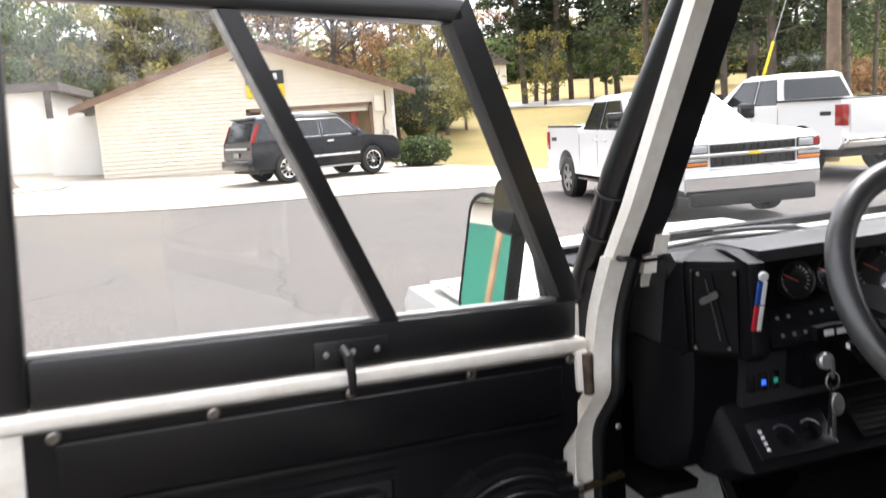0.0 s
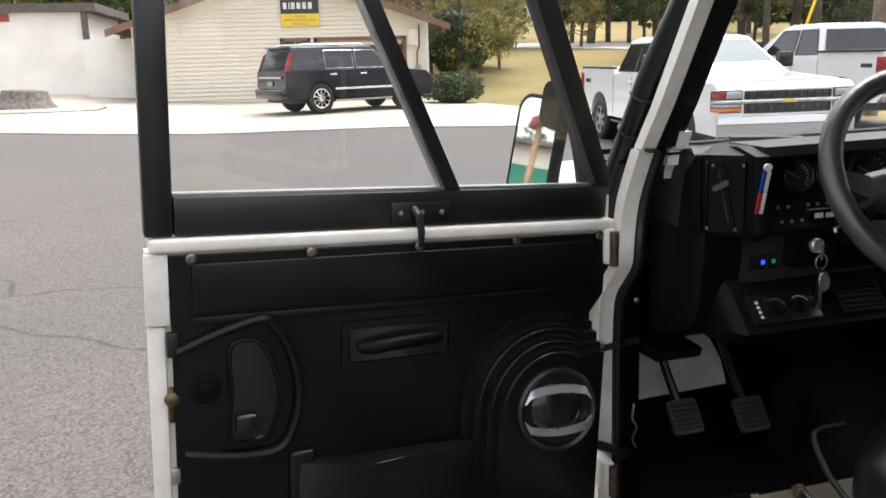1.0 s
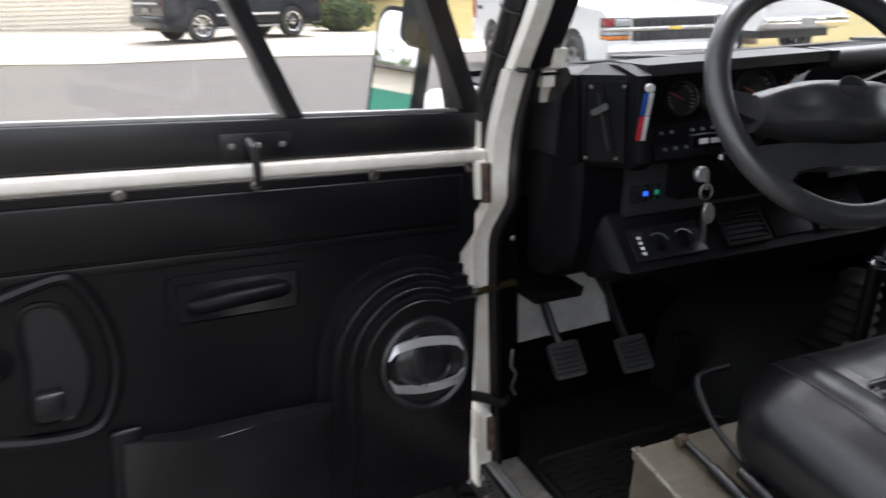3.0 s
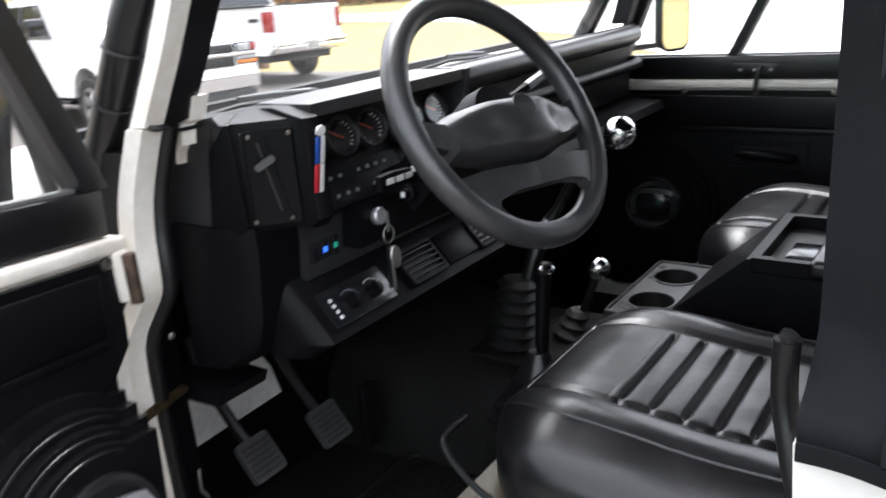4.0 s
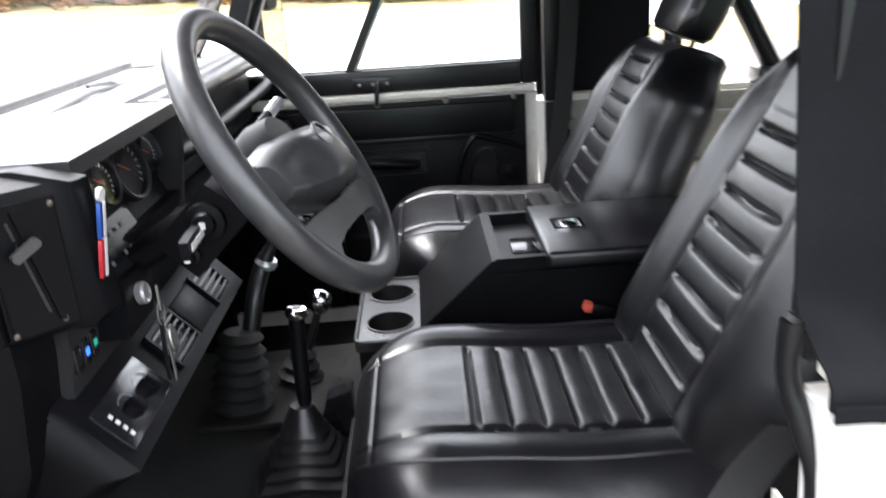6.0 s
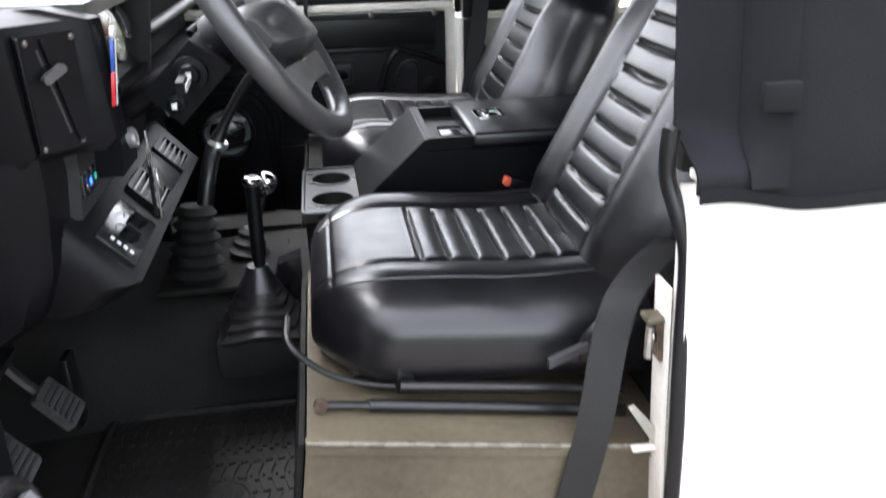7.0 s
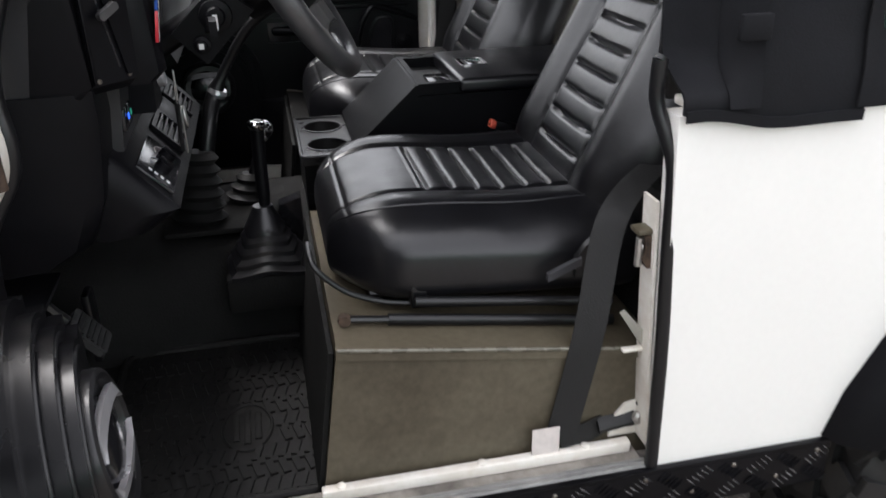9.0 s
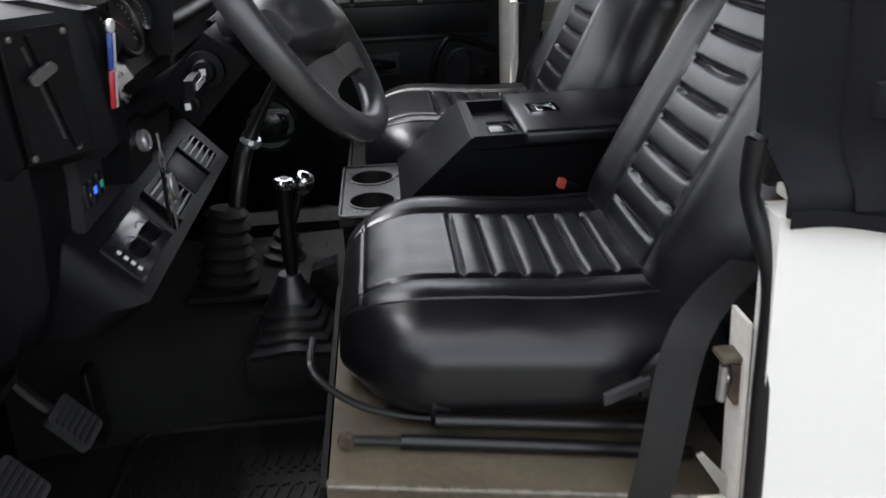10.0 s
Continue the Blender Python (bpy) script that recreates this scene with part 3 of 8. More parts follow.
def cabin(parent, base, roof, z0, z1, wb, wt, paint, name="cabin"):
    """A tapered glasshouse: base and roof are (rear, front) along y; half widths wb and wt."""
    rings = [[(-wb, base[0], z0), (wb, base[0], z0), (wb, base[1], z0), (-wb, base[1], z0)],
             [(-wb * 0.985, base[0] + 0.01, z0 + 0.05), (wb * 0.985, base[0] + 0.01, z0 + 0.05), (wb * 0.985, base[1] - 0.05, z0 + 0.05), (-wb * 0.985, base[1] - 0.05, z0 + 0.05)],
             [(-wt, roof[0], z1 - 0.05), (wt, roof[0], z1 - 0.05), (wt, roof[1], z1 - 0.05), (-wt, roof[1], z1 - 0.05)],
             [(-wt * 0.86, roof[0] + 0.12, z1), (wt * 0.86, roof[0] + 0.12, z1), (wt * 0.86, roof[1] - 0.15, z1), (-wt * 0.86, roof[1] - 0.15, z1)]]
    return part(name, loft(rings), paint, parent, bevel=0.03, segs=3)


def pane(parent, quad, n, mat, name="window", edging=None):
    """A slightly proud pane from four corners, offset along n."""
    n = Vector(n).normalized()
    q = [Vector(p) for p in quad]
    ob = part(name, loft([[p + n * 0.004 for p in q], [p + n * 0.014 for p in q]]), mat, parent)
    if edging:
        part("window_trim", tube([p + n * 0.016 for p in q], 0.012, 6, loop=True), edging, parent)
    return ob


def side_pane(parent, y0, y1, y0t, y1t, za, zb, z0, z1, wb, wt, mat, edging=None):
    for s in (-1, 1):
        def X(z):
            return s * (wb + (wt - wb) * (z - z0) / (z1 - 0.05 - z0))
        pane(parent, [(X(za), y0, za), (X(za), y1, za), (X(zb), y1t, zb), (X(zb), y0t, zb)], (s, 0, 0.25), mat, edging=edging)


def pickup(label, tail_up):
    car = tagged(new("pickup_truck"), label, "pickup truck")
    W = 1.0
    ax_f, ax_r = 1.85, -1.80
    prof = [(2.92, 0.50), (2.95, 0.75), (2.93, 1.12), (2.78, 1.20), (1.30, 1.30), (-1.05, 1.28), (-1.06, 1.36), (-2.88, 1.36), (-2.92, 0.62), (-2.80, 0.52)]
    lower = []
    for ay in (ax_r, ax_f):
        lower += [(ay - 0.47 * math.cos(a), 0.47 + 0.47 * math.sin(a)) for a in np.linspace(0.1, math.pi - 0.1, 13)]
    body = part("body", prism(prof + lower, "x", -W, W), CARWHITE, car, "white body", bevel=0.05, segs=3)
    cabin(car, (-1.04, 1.42), (-0.80, 0.42), 1.25, 1.90, 0.95, 0.76, CARWHITE)
    z0, z1 = 1.25, 1.90
    side_pane(car, -0.95, -0.22, -0.74, -0.22, 1.32, 1.78, z0, z1, 0.95, 0.76, DARKGLASS, GLOSSBLACK)
    side_pane(car, -0.14, 0.92, -0.14, 0.40, 1.32, 1.78, z0, z1, 0.95, 0.76, DARKGLASS, GLOSSBLACK)
    pane(car, [(-0.88, 1.30, 1.32), (0.88, 1.30, 1.32), (0.72, 0.50, 1.80), (-0.72, 0.50, 1.80)], (0, 0.5, 0.87), PALEGLASS, "windscreen")
    pane(car, [(-0.80, -1.02, 1.40), (0.80, -1.02, 1.40), (0.68, -0.84, 1.78), (-0.68, -0.84, 1.78)], (0, -1, 0.3), DARKGLASS, "rear_window")
    part("bed_cover", box(-0.90, 0.90, -2.82, -1.10, 1.362, 1.375), RUBBER if tail_up else WHITEP, car, "bed cover", bevel=0.01)
    for s in (-1, 1):
        part("bed_rail", box(s * 0.99 - 0.06, s * 0.99 + 0.01 if s > 0 else s * 0.99 + 0.06, -2.86, -1.07, 1.36, 1.40), RUBBER, car, bevel=0.01)
        part("side_mirror", box(s * 1.0 if s > 0 else -1.26, 1.26 if s > 0 else -1.0, 0.86, 0.98, 1.36, 1.60), GLOSSBLACK, car, bevel=0.03)
        a, b = sorted((s * 0.66, s * 1.003))
        lamp = part("headlamp", box(a, b, 2.70, 2.957, 0.81, 1.12), GLOSSBLACK, car, "split headlamp with amber lower corner", bevel=0.02)
        a, b = sorted((s * 0.68, s * 0.90))
        part("lamp_lens", box(a, b, 2.93, 2.966, 1.00, 1.10), CLEARLENS, lamp, "clear lens", bevel=0.01)
        a, b = sorted((s * 0.915, s * 1.006))
        part("lamp_corner", box(a, b, 2.76, 2.962, 1.00, 1.10), REDLENS, lamp, "dull red corner lens", bevel=0.008)
        a, b = sorted((s * 0.67, s * 1.006))
        part("lamp_chrome", box(a, b, 2.74, 2.975, 0.935, 0.985), CHROME, lamp, "chrome dividing bar", bevel=0.008)
        part("turn_lamp", box(a, b, 2.72, 2.962, 0.825, 0.875), ORANGELENS, lamp, "amber turn lamp", bevel=0.01)
        part("lamp_lens", box(a, b, 2.74, 2.961, 0.885, 0.927), CLEARLENS, lamp, bevel=0.006)
        part("tail_lamp", box(s * 1.005 - 0.14 if s > 0 else -1.006, 1.006 if s > 0 else -1.005 + 0.14, -2.93, -2.72, 0.92, 1.28), REDLENS, car, "red tail lamp", bevel=0.015)
        part("door_handle", box(s * 1.0 - 0.01, s * 1.0 + 0.025 * s, -0.35, -0.15, 1.13, 1.17), CARWHITE, car, bevel=0.005)
        part("door_handle", box(s * 1.0 - 0.01, s * 1.0 + 0.025 * s, 0.05, 0.25, 1.13, 1.17), CARWHITE, car, bevel=0.005)
        for yy in (-1.06, -0.18, 1.08):
            part("panel_gap", box(s * 1.0, s * 1.0 + 0.003 * s, yy - 0.006, yy + 0.006, 0.58, 1.24), RUBBER, car)
        part("running_board", box(s * 0.90 - 0.1, s * 0.90 + 0.12, -1.15, 1.25, 0.42, 0.48), GLOSSBLACK, car, bevel=0.02)
        for ay in (ax_f, ax_r):
            car_wheel(car, s * 0.86, ay, 0.41, 0.27, False)
    part("front_bumper", loft([[(x, 2.93 + 0.07 * (1 - (x / 1.0) ** 2), 0.46), (x, 2.97 + 0.07 * (1 - (x / 1.0) ** 2), 0.50), (x, 2.97 + 0.07 * (1 - (x / 1.0) ** 2), 0.66), (x, 2.90 + 0.07 * (1 - (x / 1.0) ** 2), 0.665)] for x in np.linspace(-1.0, 1.0, 13)]), CHROME, car, "chrome front bumper", bevel=0.01)
    part("bumper_cap", loft([[(x, 2.90 + 0.06 * (1 - x ** 2), 0.668), (x, 2.97 + 0.07 * (1 - x ** 2), 0.668), (x, 2.95 + 0.07 * (1 - x ** 2), 0.745), (x, 2.88 + 0.06 * (1 - x ** 2), 0.775)] for x in np.linspace(-1.0, 1.0, 13)]), CARWHITE, car, "white bumper cap", bevel=0.008)
    part("valance", box(-0.92, 0.92, 2.86, 3.01, 0.27, 0.47), RUBBER, car, bevel=0.03)
    part("rear_bumper", box(-0.98, 0.98, -3.06, -2.90, 0.55, 0.75), CHROME, car, "chrome rear bumper", bevel=0.03)
    part("tailgate", box(-0.83, 0.83, -2.945, -2.90, 0.80, 1.33), CARWHITE, car, bevel=0.015)
    part("number_plate_bar", box(-0.16, 0.16, -3.068, -3.061, 0.58, 0.72), ALU, car)
    for z0_, z1_ in ((0.80, 0.93), (0.99, 1.10)):
        part("grille", box(-0.63, 0.63, 2.93, 2.965, z0_, z1_), RUBBER, car, "black mesh grille", bevel=0.01)
        for k in range(12):
            part("grille_bar", box(-0.60 + 0.105 * k, -0.585 + 0.105 * k, 2.965, 2.972, z0_ + 0.01, z1_ - 0.01), GLOSSBLACK, car)
    part("grille_chrome", box(-0.68, 0.68, 2.935, 2.985, 0.935, 0.985), CHROME, car, "chrome grille bar", bevel=0.01)
    part("grille_chrome", box(-0.66, 0.66, 2.935, 2.975, 0.76, 0.78), CHROME, car, bevel=0.006)
    part("grille_badge", box(-0.09, 0.09, 2.985, 2.995, 0.94, 0.98), YELLOWSIGN, car, "plain gold badge", bevel=0.004)
    part("bonnet_ridge", loft([[(x, 2.72, 1.205 + h), (x, 2.0, 1.265 + h), (x, 1.42, 1.295 + h)] + [(x, 1.42, 1.2), (x, 2.72, 1.08)] for x, h in ((-0.75, 0.0), (-0.55, 0.035), (0.55, 0.035), (0.75, 0.0))]), CARWHITE, car, bevel=0.01)
    part("underbody", box(-0.84, 0.84, -2.7, 2.7, 0.38, 0.62), RUBBER, car)
    for s in (-1, 1):
        part("badge_bar", box(s * 1.0, s * 1.0 + 0.004 * s, -2.62, -2.32, 1.10, 1.17), RUBBER, car, "plain dark badge bar")
    return car


def suv():
    car = tagged(new("large_suv"), "large glossy black SUV with chrome trim and wheels", "SUV")
    W = 1.02
    axf, axr, L0, L1 = 1.55, -1.48, -2.62, 2.58
    prof = [(L1 - 0.05, 0.42), (L1, 0.62), (L1 - 0.02, 0.98), (L1 - 0.22, 1.12), (1.45, 1.20), (L0 + 0.02, 1.22), (L0 - 0.02, 0.80), (L0 + 0.06, 0.46)]
    lower = []
    for ay in (axr, axf):
        lower += [(ay - 0.46 * math.cos(a), 0.43 + 0.46 * math.sin(a)) for a in np.linspace(0.0, math.pi, 13)]
    part("body", prism(prof + lower, "x", -W, W), CARBLACK, car, "glossy black body", bevel=0.06, segs=3)
    z0, z1 = 1.18, 1.90
    cabin(car, (L0 + 0.04, 1.50), (L0 + 0.32, 0.48), z0, z1, 0.98, 0.80, CARBLACK)
    for a, b, at, bt in ((-2.36, -1.36, -2.16, -1.36), (-1.26, -0.30, -1.26, -0.30), (-0.20, 1.02, -0.20, 0.48)):
        side_pane(car, a, b, at, bt, 1.26, 1.76, z0, z1, 0.98, 0.80, DARKGLASS, CHROME if a > -1.5 else None)
    pane(car, [(-0.90, 1.40, 1.25), (0.90, 1.40, 1.25), (0.75, 0.58, 1.80), (-0.75, 0.58, 1.80)], (0, 0.5, 0.87), DARKGLASS, "windscreen")
    pane(car, [(-0.78, L0 + 0.055, 1.26), (0.78, L0 + 0.055, 1.26), (0.70, L0 + 0.26, 1.74), (-0.70, L0 + 0.26, 1.74)], (0, -1, 0.4), DARKGLASS, "rear_window")
    for s in (-1, 1):
        part("tail_lamp", loft([[(s * 1.0, L0 + 0.02 + dy, z), (s * 0.93, L0 - 0.015 + dy, z), (s * 0.93, L0 + 0.05 + dy, z), (s * 1.003 - 0.06 * s * max(0, z - 1.22), L0 + 0.10 + dy, z)] for z, dy in ((0.85, 0.0), (1.22, 0.02), (1.70, 0.24))]), REDLENS, car, "tall red tail lamp")
        part("roof_rail", tube([(s * 0.72, -2.0, 1.90), (s * 0.72, -1.9, 1.95), (s * 0.72, 0.1, 1.95), (s * 0.72, 0.2, 1.90)], 0.022, 8), CHROME, car, "chrome roof rail")
        part("side_mirror", box(s * 1.0 if s > 0 else -1.22, 1.22 if s > 0 else -1.0, 0.92, 1.04, 1.22, 1.38), CARBLACK, car, bevel=0.04)
        part("door_moulding", box(s * W, s * W + 0.02 * s, -1.0, 1.05, 0.66, 0.72), CHROME, car, "chrome door moulding", bevel=0.006)
        part("door_handle", box(s * W, s * W + 0.03 * s, -1.15, -0.92, 1.08, 1.13), CHROME, car, bevel=0.006)
        part("door_handle", box(s * W, s * W + 0.03 * s, -0.10, 0.13, 1.08, 1.13), CHROME, car, bevel=0.006)
        part("step_bar", box(s * 0.92 - 0.08, s * 0.92 + 0.10, -1.0, 1.05, 0.33, 0.38), ALU, car, bevel=0.015)
        part("headlamp", box(s * 0.86 - 0.14, s * 0.86 + 0.14, L1 - 0.25, L1 + 0.006, 0.82, 1.02), CLEARLENS, car, "clear headlamp", bevel=0.02)
        for yy in (-1.31, -0.25, 1.10):
            part("panel_gap", box(s * W, s * W + 0.003 * s, yy - 0.006, yy + 0.006, 0.46, 1.20), RUBBER, car)
        for ay in (axf, axr):
            car_wheel(car, s * 0.90, ay, 0.435, 0.27, True)
    part("rear_bumper", box(-1.0, 1.0, L0 - 0.14, L0 + 0.10, 0.42, 0.72), CARBLACK, car, bevel=0.06, segs=3)
    part("rear_chrome", box(-0.80, 0.80, L0 - 0.045, L0 - 0.02, 1.02, 1.07), CHROME, car, "chrome tailgate strip")
    part("number_plate_bar", box(-0.18, 0.18, L0 - 0.05, L0 - 0.03, 0.80, 0.93), ALU, car)
    part("front_bumper", box(-1.0, 1.0, L1 - 0.12, L1 + 0.08, 0.36, 0.64), CARBLACK, car, bevel=0.06, segs=3)
    part("grille", box(-0.62, 0.62, L1 - 0.01, L1 + 0.02, 0.66, 1.0), CHROME, car, "chrome grille", bevel=0.02)
    part("underbody", box(-0.88, 0.88, -2.4, 2.35, 0.32, 0.55), RUBBER, car)
    part("roof_spoiler", box(-0.72, 0.72, L0 + 0.17, L0 + 0.42, 1.84, 1.89), CARBLACK, car, bevel=0.02)
    return car


def stand(ob, x, y, heading):
    """Sets a thing on the ground, its own y axis turned to the heading in degrees from +y towards +x."""
    ob.matrix_basis = pose(x, y, lie(x, y) + 0.0, 0, 0, -heading)


chev = pickup("white crew-cab pickup truck with chrome bumper facing the lot", False)
stand(chev, 6.28, 12.11, 183.4)
ford = pickup("white pickup truck with open bed seen from behind", True)
stand(ford, 11.57, 15.71, 0)
ford.matrix_basis = ford.matrix_basis @ Matrix.Diagonal((1.03, 1.03, 1.14, 1))
black_suv = suv()
stand(black_suv, 1.35, 22.9, 66)
black_suv.matrix_basis = black_suv.matrix_basis @ Matrix.Translation((0, 0, 0.03)) @ Matrix.Diagonal((0.91, 0.90, 0.95, 1))

# ---- trees, hedges, poles ----
BARK = material("grey_brown_bark", (0.13, 0.105, 0.085), 0.9, spread=0.3, scale=3, fine=20, bump=0.8)


def leaf_material(name, a, b):
    m = material(name, a, 0.75, spread=0.25, scale=0.5, fine=3, bump=0.0, tint=b, per_object=0.18)
    n, l = m.node_tree.nodes, m.node_tree.links
    p = n["Principled BSDF"]
    g = n.new("ShaderNodeNewGeometry")
    hs = n.new("ShaderNodeHueSaturation")
    mr = n.new("ShaderNodeMapRange")
    mr.inputs["To Min"].default_value, mr.inputs["To Max"].default_value = 0.55, 1.5
    l.new(g.outputs["Random Per Island"], mr.inputs["Value"])
    l.new(mr.outputs[0], hs.inputs["Value"])
    l.new(p.inputs["Base Color"].links[0].from_socket, hs.inputs["Color"])
    l.new(hs.outputs[0], p.inputs["Base Color"])
    p.inputs["Transmission Weight"].default_value = 0.0
    p.inputs["Subsurface Weight"].default_value = 0.0
    thin, both, out = n.new("ShaderNodeBsdfTranslucent"), n.new("ShaderNodeMixShader"), n["Material Output"]
    both.inputs[0].default_value = 0.4
    l.new(hs.outputs[0], thin.inputs[0])
    l.new(p.outputs[0], both.inputs[1])
    l.new(thin.outputs[0], both.inputs[2])
    l.new(both.outputs[0], out.inputs[0])
    return m


LEAVES = {"green": leaf_material("green_leaves", (0.10, 0.13, 0.045), (0.05, 0.075, 0.025)),
          "yellow": leaf_material("yellowing_leaves", (0.28, 0.24, 0.07), (0.14, 0.14, 0.045)),
          "rust": leaf_material("rust_leaves", (0.30, 0.17, 0.075), (0.18, 0.11, 0.05)),
          "pine": leaf_material("pine_needles", (0.07, 0.09, 0.045), (0.03, 0.05, 0.022))}


def leaf_cloud(rng, clumps, per, size, bm=None):
    """Small bent leaf sprays scattered round clump centres (x, y, z, radius)."""
    cl = np.repeat(np.array(clumps, dtype=float), per, axis=0)
    k = len(cl)
    d = rng.normal(size=(k, 3))
    d /= np.linalg.norm(d, axis=1)[:, None]
    c = cl[:, :3] + d * (cl[:, 3] * rng.uniform(0.35, 1.05, k))[:, None] * np.array((1, 1, 0.8))
    a, b = rng.normal(size=(k, 3)), rng.normal(size=(k, 3))
    a /= np.linalg.norm(a, axis=1)[:, None]
    b -= a * np.sum(a * b, axis=1)[:, None]
    b /= np.linalg.norm(b, axis=1)[:, None]
    s = (size * rng.uniform(0.6, 1.4, k))[:, None]
    nrm = np.cross(a, b) * s * 0.25
    verts = np.stack((c - a * s, c + b * s * 0.5 + nrm, c + a * s, c - b * s * 0.5 + nrm), axis=1).reshape(-1, 3)
    base = np.arange(k)[:, None] * 4
    faces = np.concatenate((base + (0, 1, 2), base + (0, 2, 3)), axis=1).reshape(-1, 3)
    me = bpy.data.meshes.new("crown")
    me.vertices.add(len(verts))
    me.vertices.foreach_set("co", verts.ravel())
    me.loops.add(len(faces) * 3)
    me.loops.foreach_set("vertex_index", faces.ravel())
    me.polygons.add(len(faces))
    me.polygons.foreach_set("loop_start", np.arange(0, len(faces) * 3, 3))
    me.update(calc_edges=True)
    return me


def broad_tree(seed, height, spread, kind, label, per=55, size=0.16, clear=0.25):
    rng = np.random.default_rng(seed)
    tree = tagged(new("tree"), label, "tree", "trees round the lot")
    clumps = []
    bm = bmesh.new()
    lean = rng.normal(size=2) * 0.04 * height
    top = (lean[0], lean[1], height * 0.85)
    tube([(0, 0, -0.2), (lean[0] * 0.3, lean[1] * 0.3, height * 0.35), (lean[0] * 0.7, lean[1] * 0.7, height * 0.62), top], [height * 0.022, height * 0.017, height * 0.011, height * 0.004], 8, bm)
    for i in range(22):
        h = height * rng.uniform(clear, 0.92)
        a = rng.uniform(0, 2 * math.pi)
        f = math.sin(math.pi * min(1, (h / height - clear * 0.6) / (1.02 - clear * 0.6))) ** 0.6
        r = spread * f * rng.uniform(0.45, 1.0)
        tip = (r * math.cos(a), r * math.sin(a), h + r * 0.25)
        tube([(lean[0] * h / height, lean[1] * h / height, h * 0.8), (tip[0] * 0.5, tip[1] * 0.5, h), tip], [height * 0.008, height * 0.005, height * 0.002], 5, bm)
        for k in range(3):
            q = rng.normal(size=3) * spread * 0.16
            clumps.append((tip[0] + q[0], tip[1] + q[1], tip[2] + q[2] * 0.8, spread * rng.uniform(0.13, 0.26)))
    part("trunk", bm, BARK, tree, "grey-brown trunk and limbs")
    me = leaf_cloud(rng, clumps, per, size)
    me.materials.append(LEAVES[kind])
    c = new("crown", me)
    c.parent = tree
    return tree


def pine_tree(seed, height, label):
    rng = np.random.default_rng(seed)
    tree = tagged(new("tree"), label, "tree", "trees round the lot")
    bm, clumps = bmesh.new(), []
    tube([(0, 0, -0.2), (0.05, 0.1, height * 0.4), (0.1, 0.0, height * 0.75), (0.1, 0.1, height)], [height * 0.0125, height * 0.0105, height * 0.007, 0.02], 8, bm)
    for i in range(46):
        h = height * rng.uniform(0.12, 0.98) ** 0.8
        a, r = rng.uniform(0, 2 * math.pi), height * 0.20 * (1.1 - h / height) * rng.uniform(0.6, 1.1) + 0.4
        tip = (r * math.cos(a), r * math.sin(a), h + r * rng.uniform(-0.15, 0.3))
        tube([(0.06, 0.03, h), (tip[0] * 0.5, tip[1] * 0.5, h + r * 0.1), tip], [0.05, 0.03, 0.012], 5, bm)
        if rng.random() < 0.85:
            for k in range(3):
                f = rng.uniform(0.5, 1.05)
                clumps.append((tip[0] * f, tip[1] * f, tip[2] + rng.normal() * 0.2, r * 0.28 + 0.15))
    part("trunk", bm, BARK, tree, "bare grey trunk")
    me = leaf_cloud(rng, clumps, 42, 0.15)
    me.materials.append(LEAVES["pine"])
    c = new("crown", me)
    c.parent = tree
    return tree


def plant(kinds, spots):
    used = set()
    for i, (k, x, y, s, turn) in enumerate(spots):
        lean, girth = (radians(((i * 37) % 11 - 5) * 0.7), 0.7 + 0.14 * ((i * 53) % 8)) if k in "pq" else (0.0, 1.0)
        m = Matrix.Translation((x, y, lie(x, y))) @ Matrix.Rotation(lean, 4, "Y") @ Matrix.Rotation(turn, 4, "Z") @ Matrix.Diagonal((s * girth, s * girth, s, 1))
        if k not in used:
            kinds[k].matrix_basis = m
            used.add(k)
        else:
            c = copy_thing(kinds[k], Matrix.Identity(4))
            c.matrix_basis = m


kinds = {"g": broad_tree(1, 9, 3.4, "green", "green broadleaf tree behind the buildings", 60),
         "y": broad_tree(2, 8, 3.2, "yellow", "yellowing autumn broadleaf tree", 60),
         "r": broad_tree(3, 9.5, 3.4, "rust", "thin rust-brown autumn tree", 30),
         "b": broad_tree(6, 8.5, 3.0, "yellow", "thin yellow-green tree at the wood's edge", 34, 0.15, 0.15),
         "p": pine_tree(4, 16, "tall pine with a bare grey trunk"),
         "q": pine_tree(5, 14, "tall thin dark green pine")}
rng = np.random.default_rng(11)
spots = []
for d, r, k, s in ((-17, 44, "g", 0.9), (-14, 48, "y", 1.0), (-12.0, 43, "g", 0.72), (-9.5, 46, "g", 0.85), (-7.5, 43, "y", 0.95), (-5.0, 45, "y", 1.1), (-2.5, 44, "y", 1.0), (-1, 50, "g", 1.15), (1.5, 47, "r", 1.0), (4, 45, "r", 1.0), (6, 46, "r", 1.05), (8.0, 48, "r", 0.9), (10.0, 42, "r", 0.62), (12.6, 37, "b", 0.72), (13.6, 40, "b", 0.66), (15.0, 42, "y", 0.5), (11.8, 35, "b", 0.55)):
    x, y = polar(r, d)
    spots.append((k, x, y, s, rng.uniform(0, 6.28)))
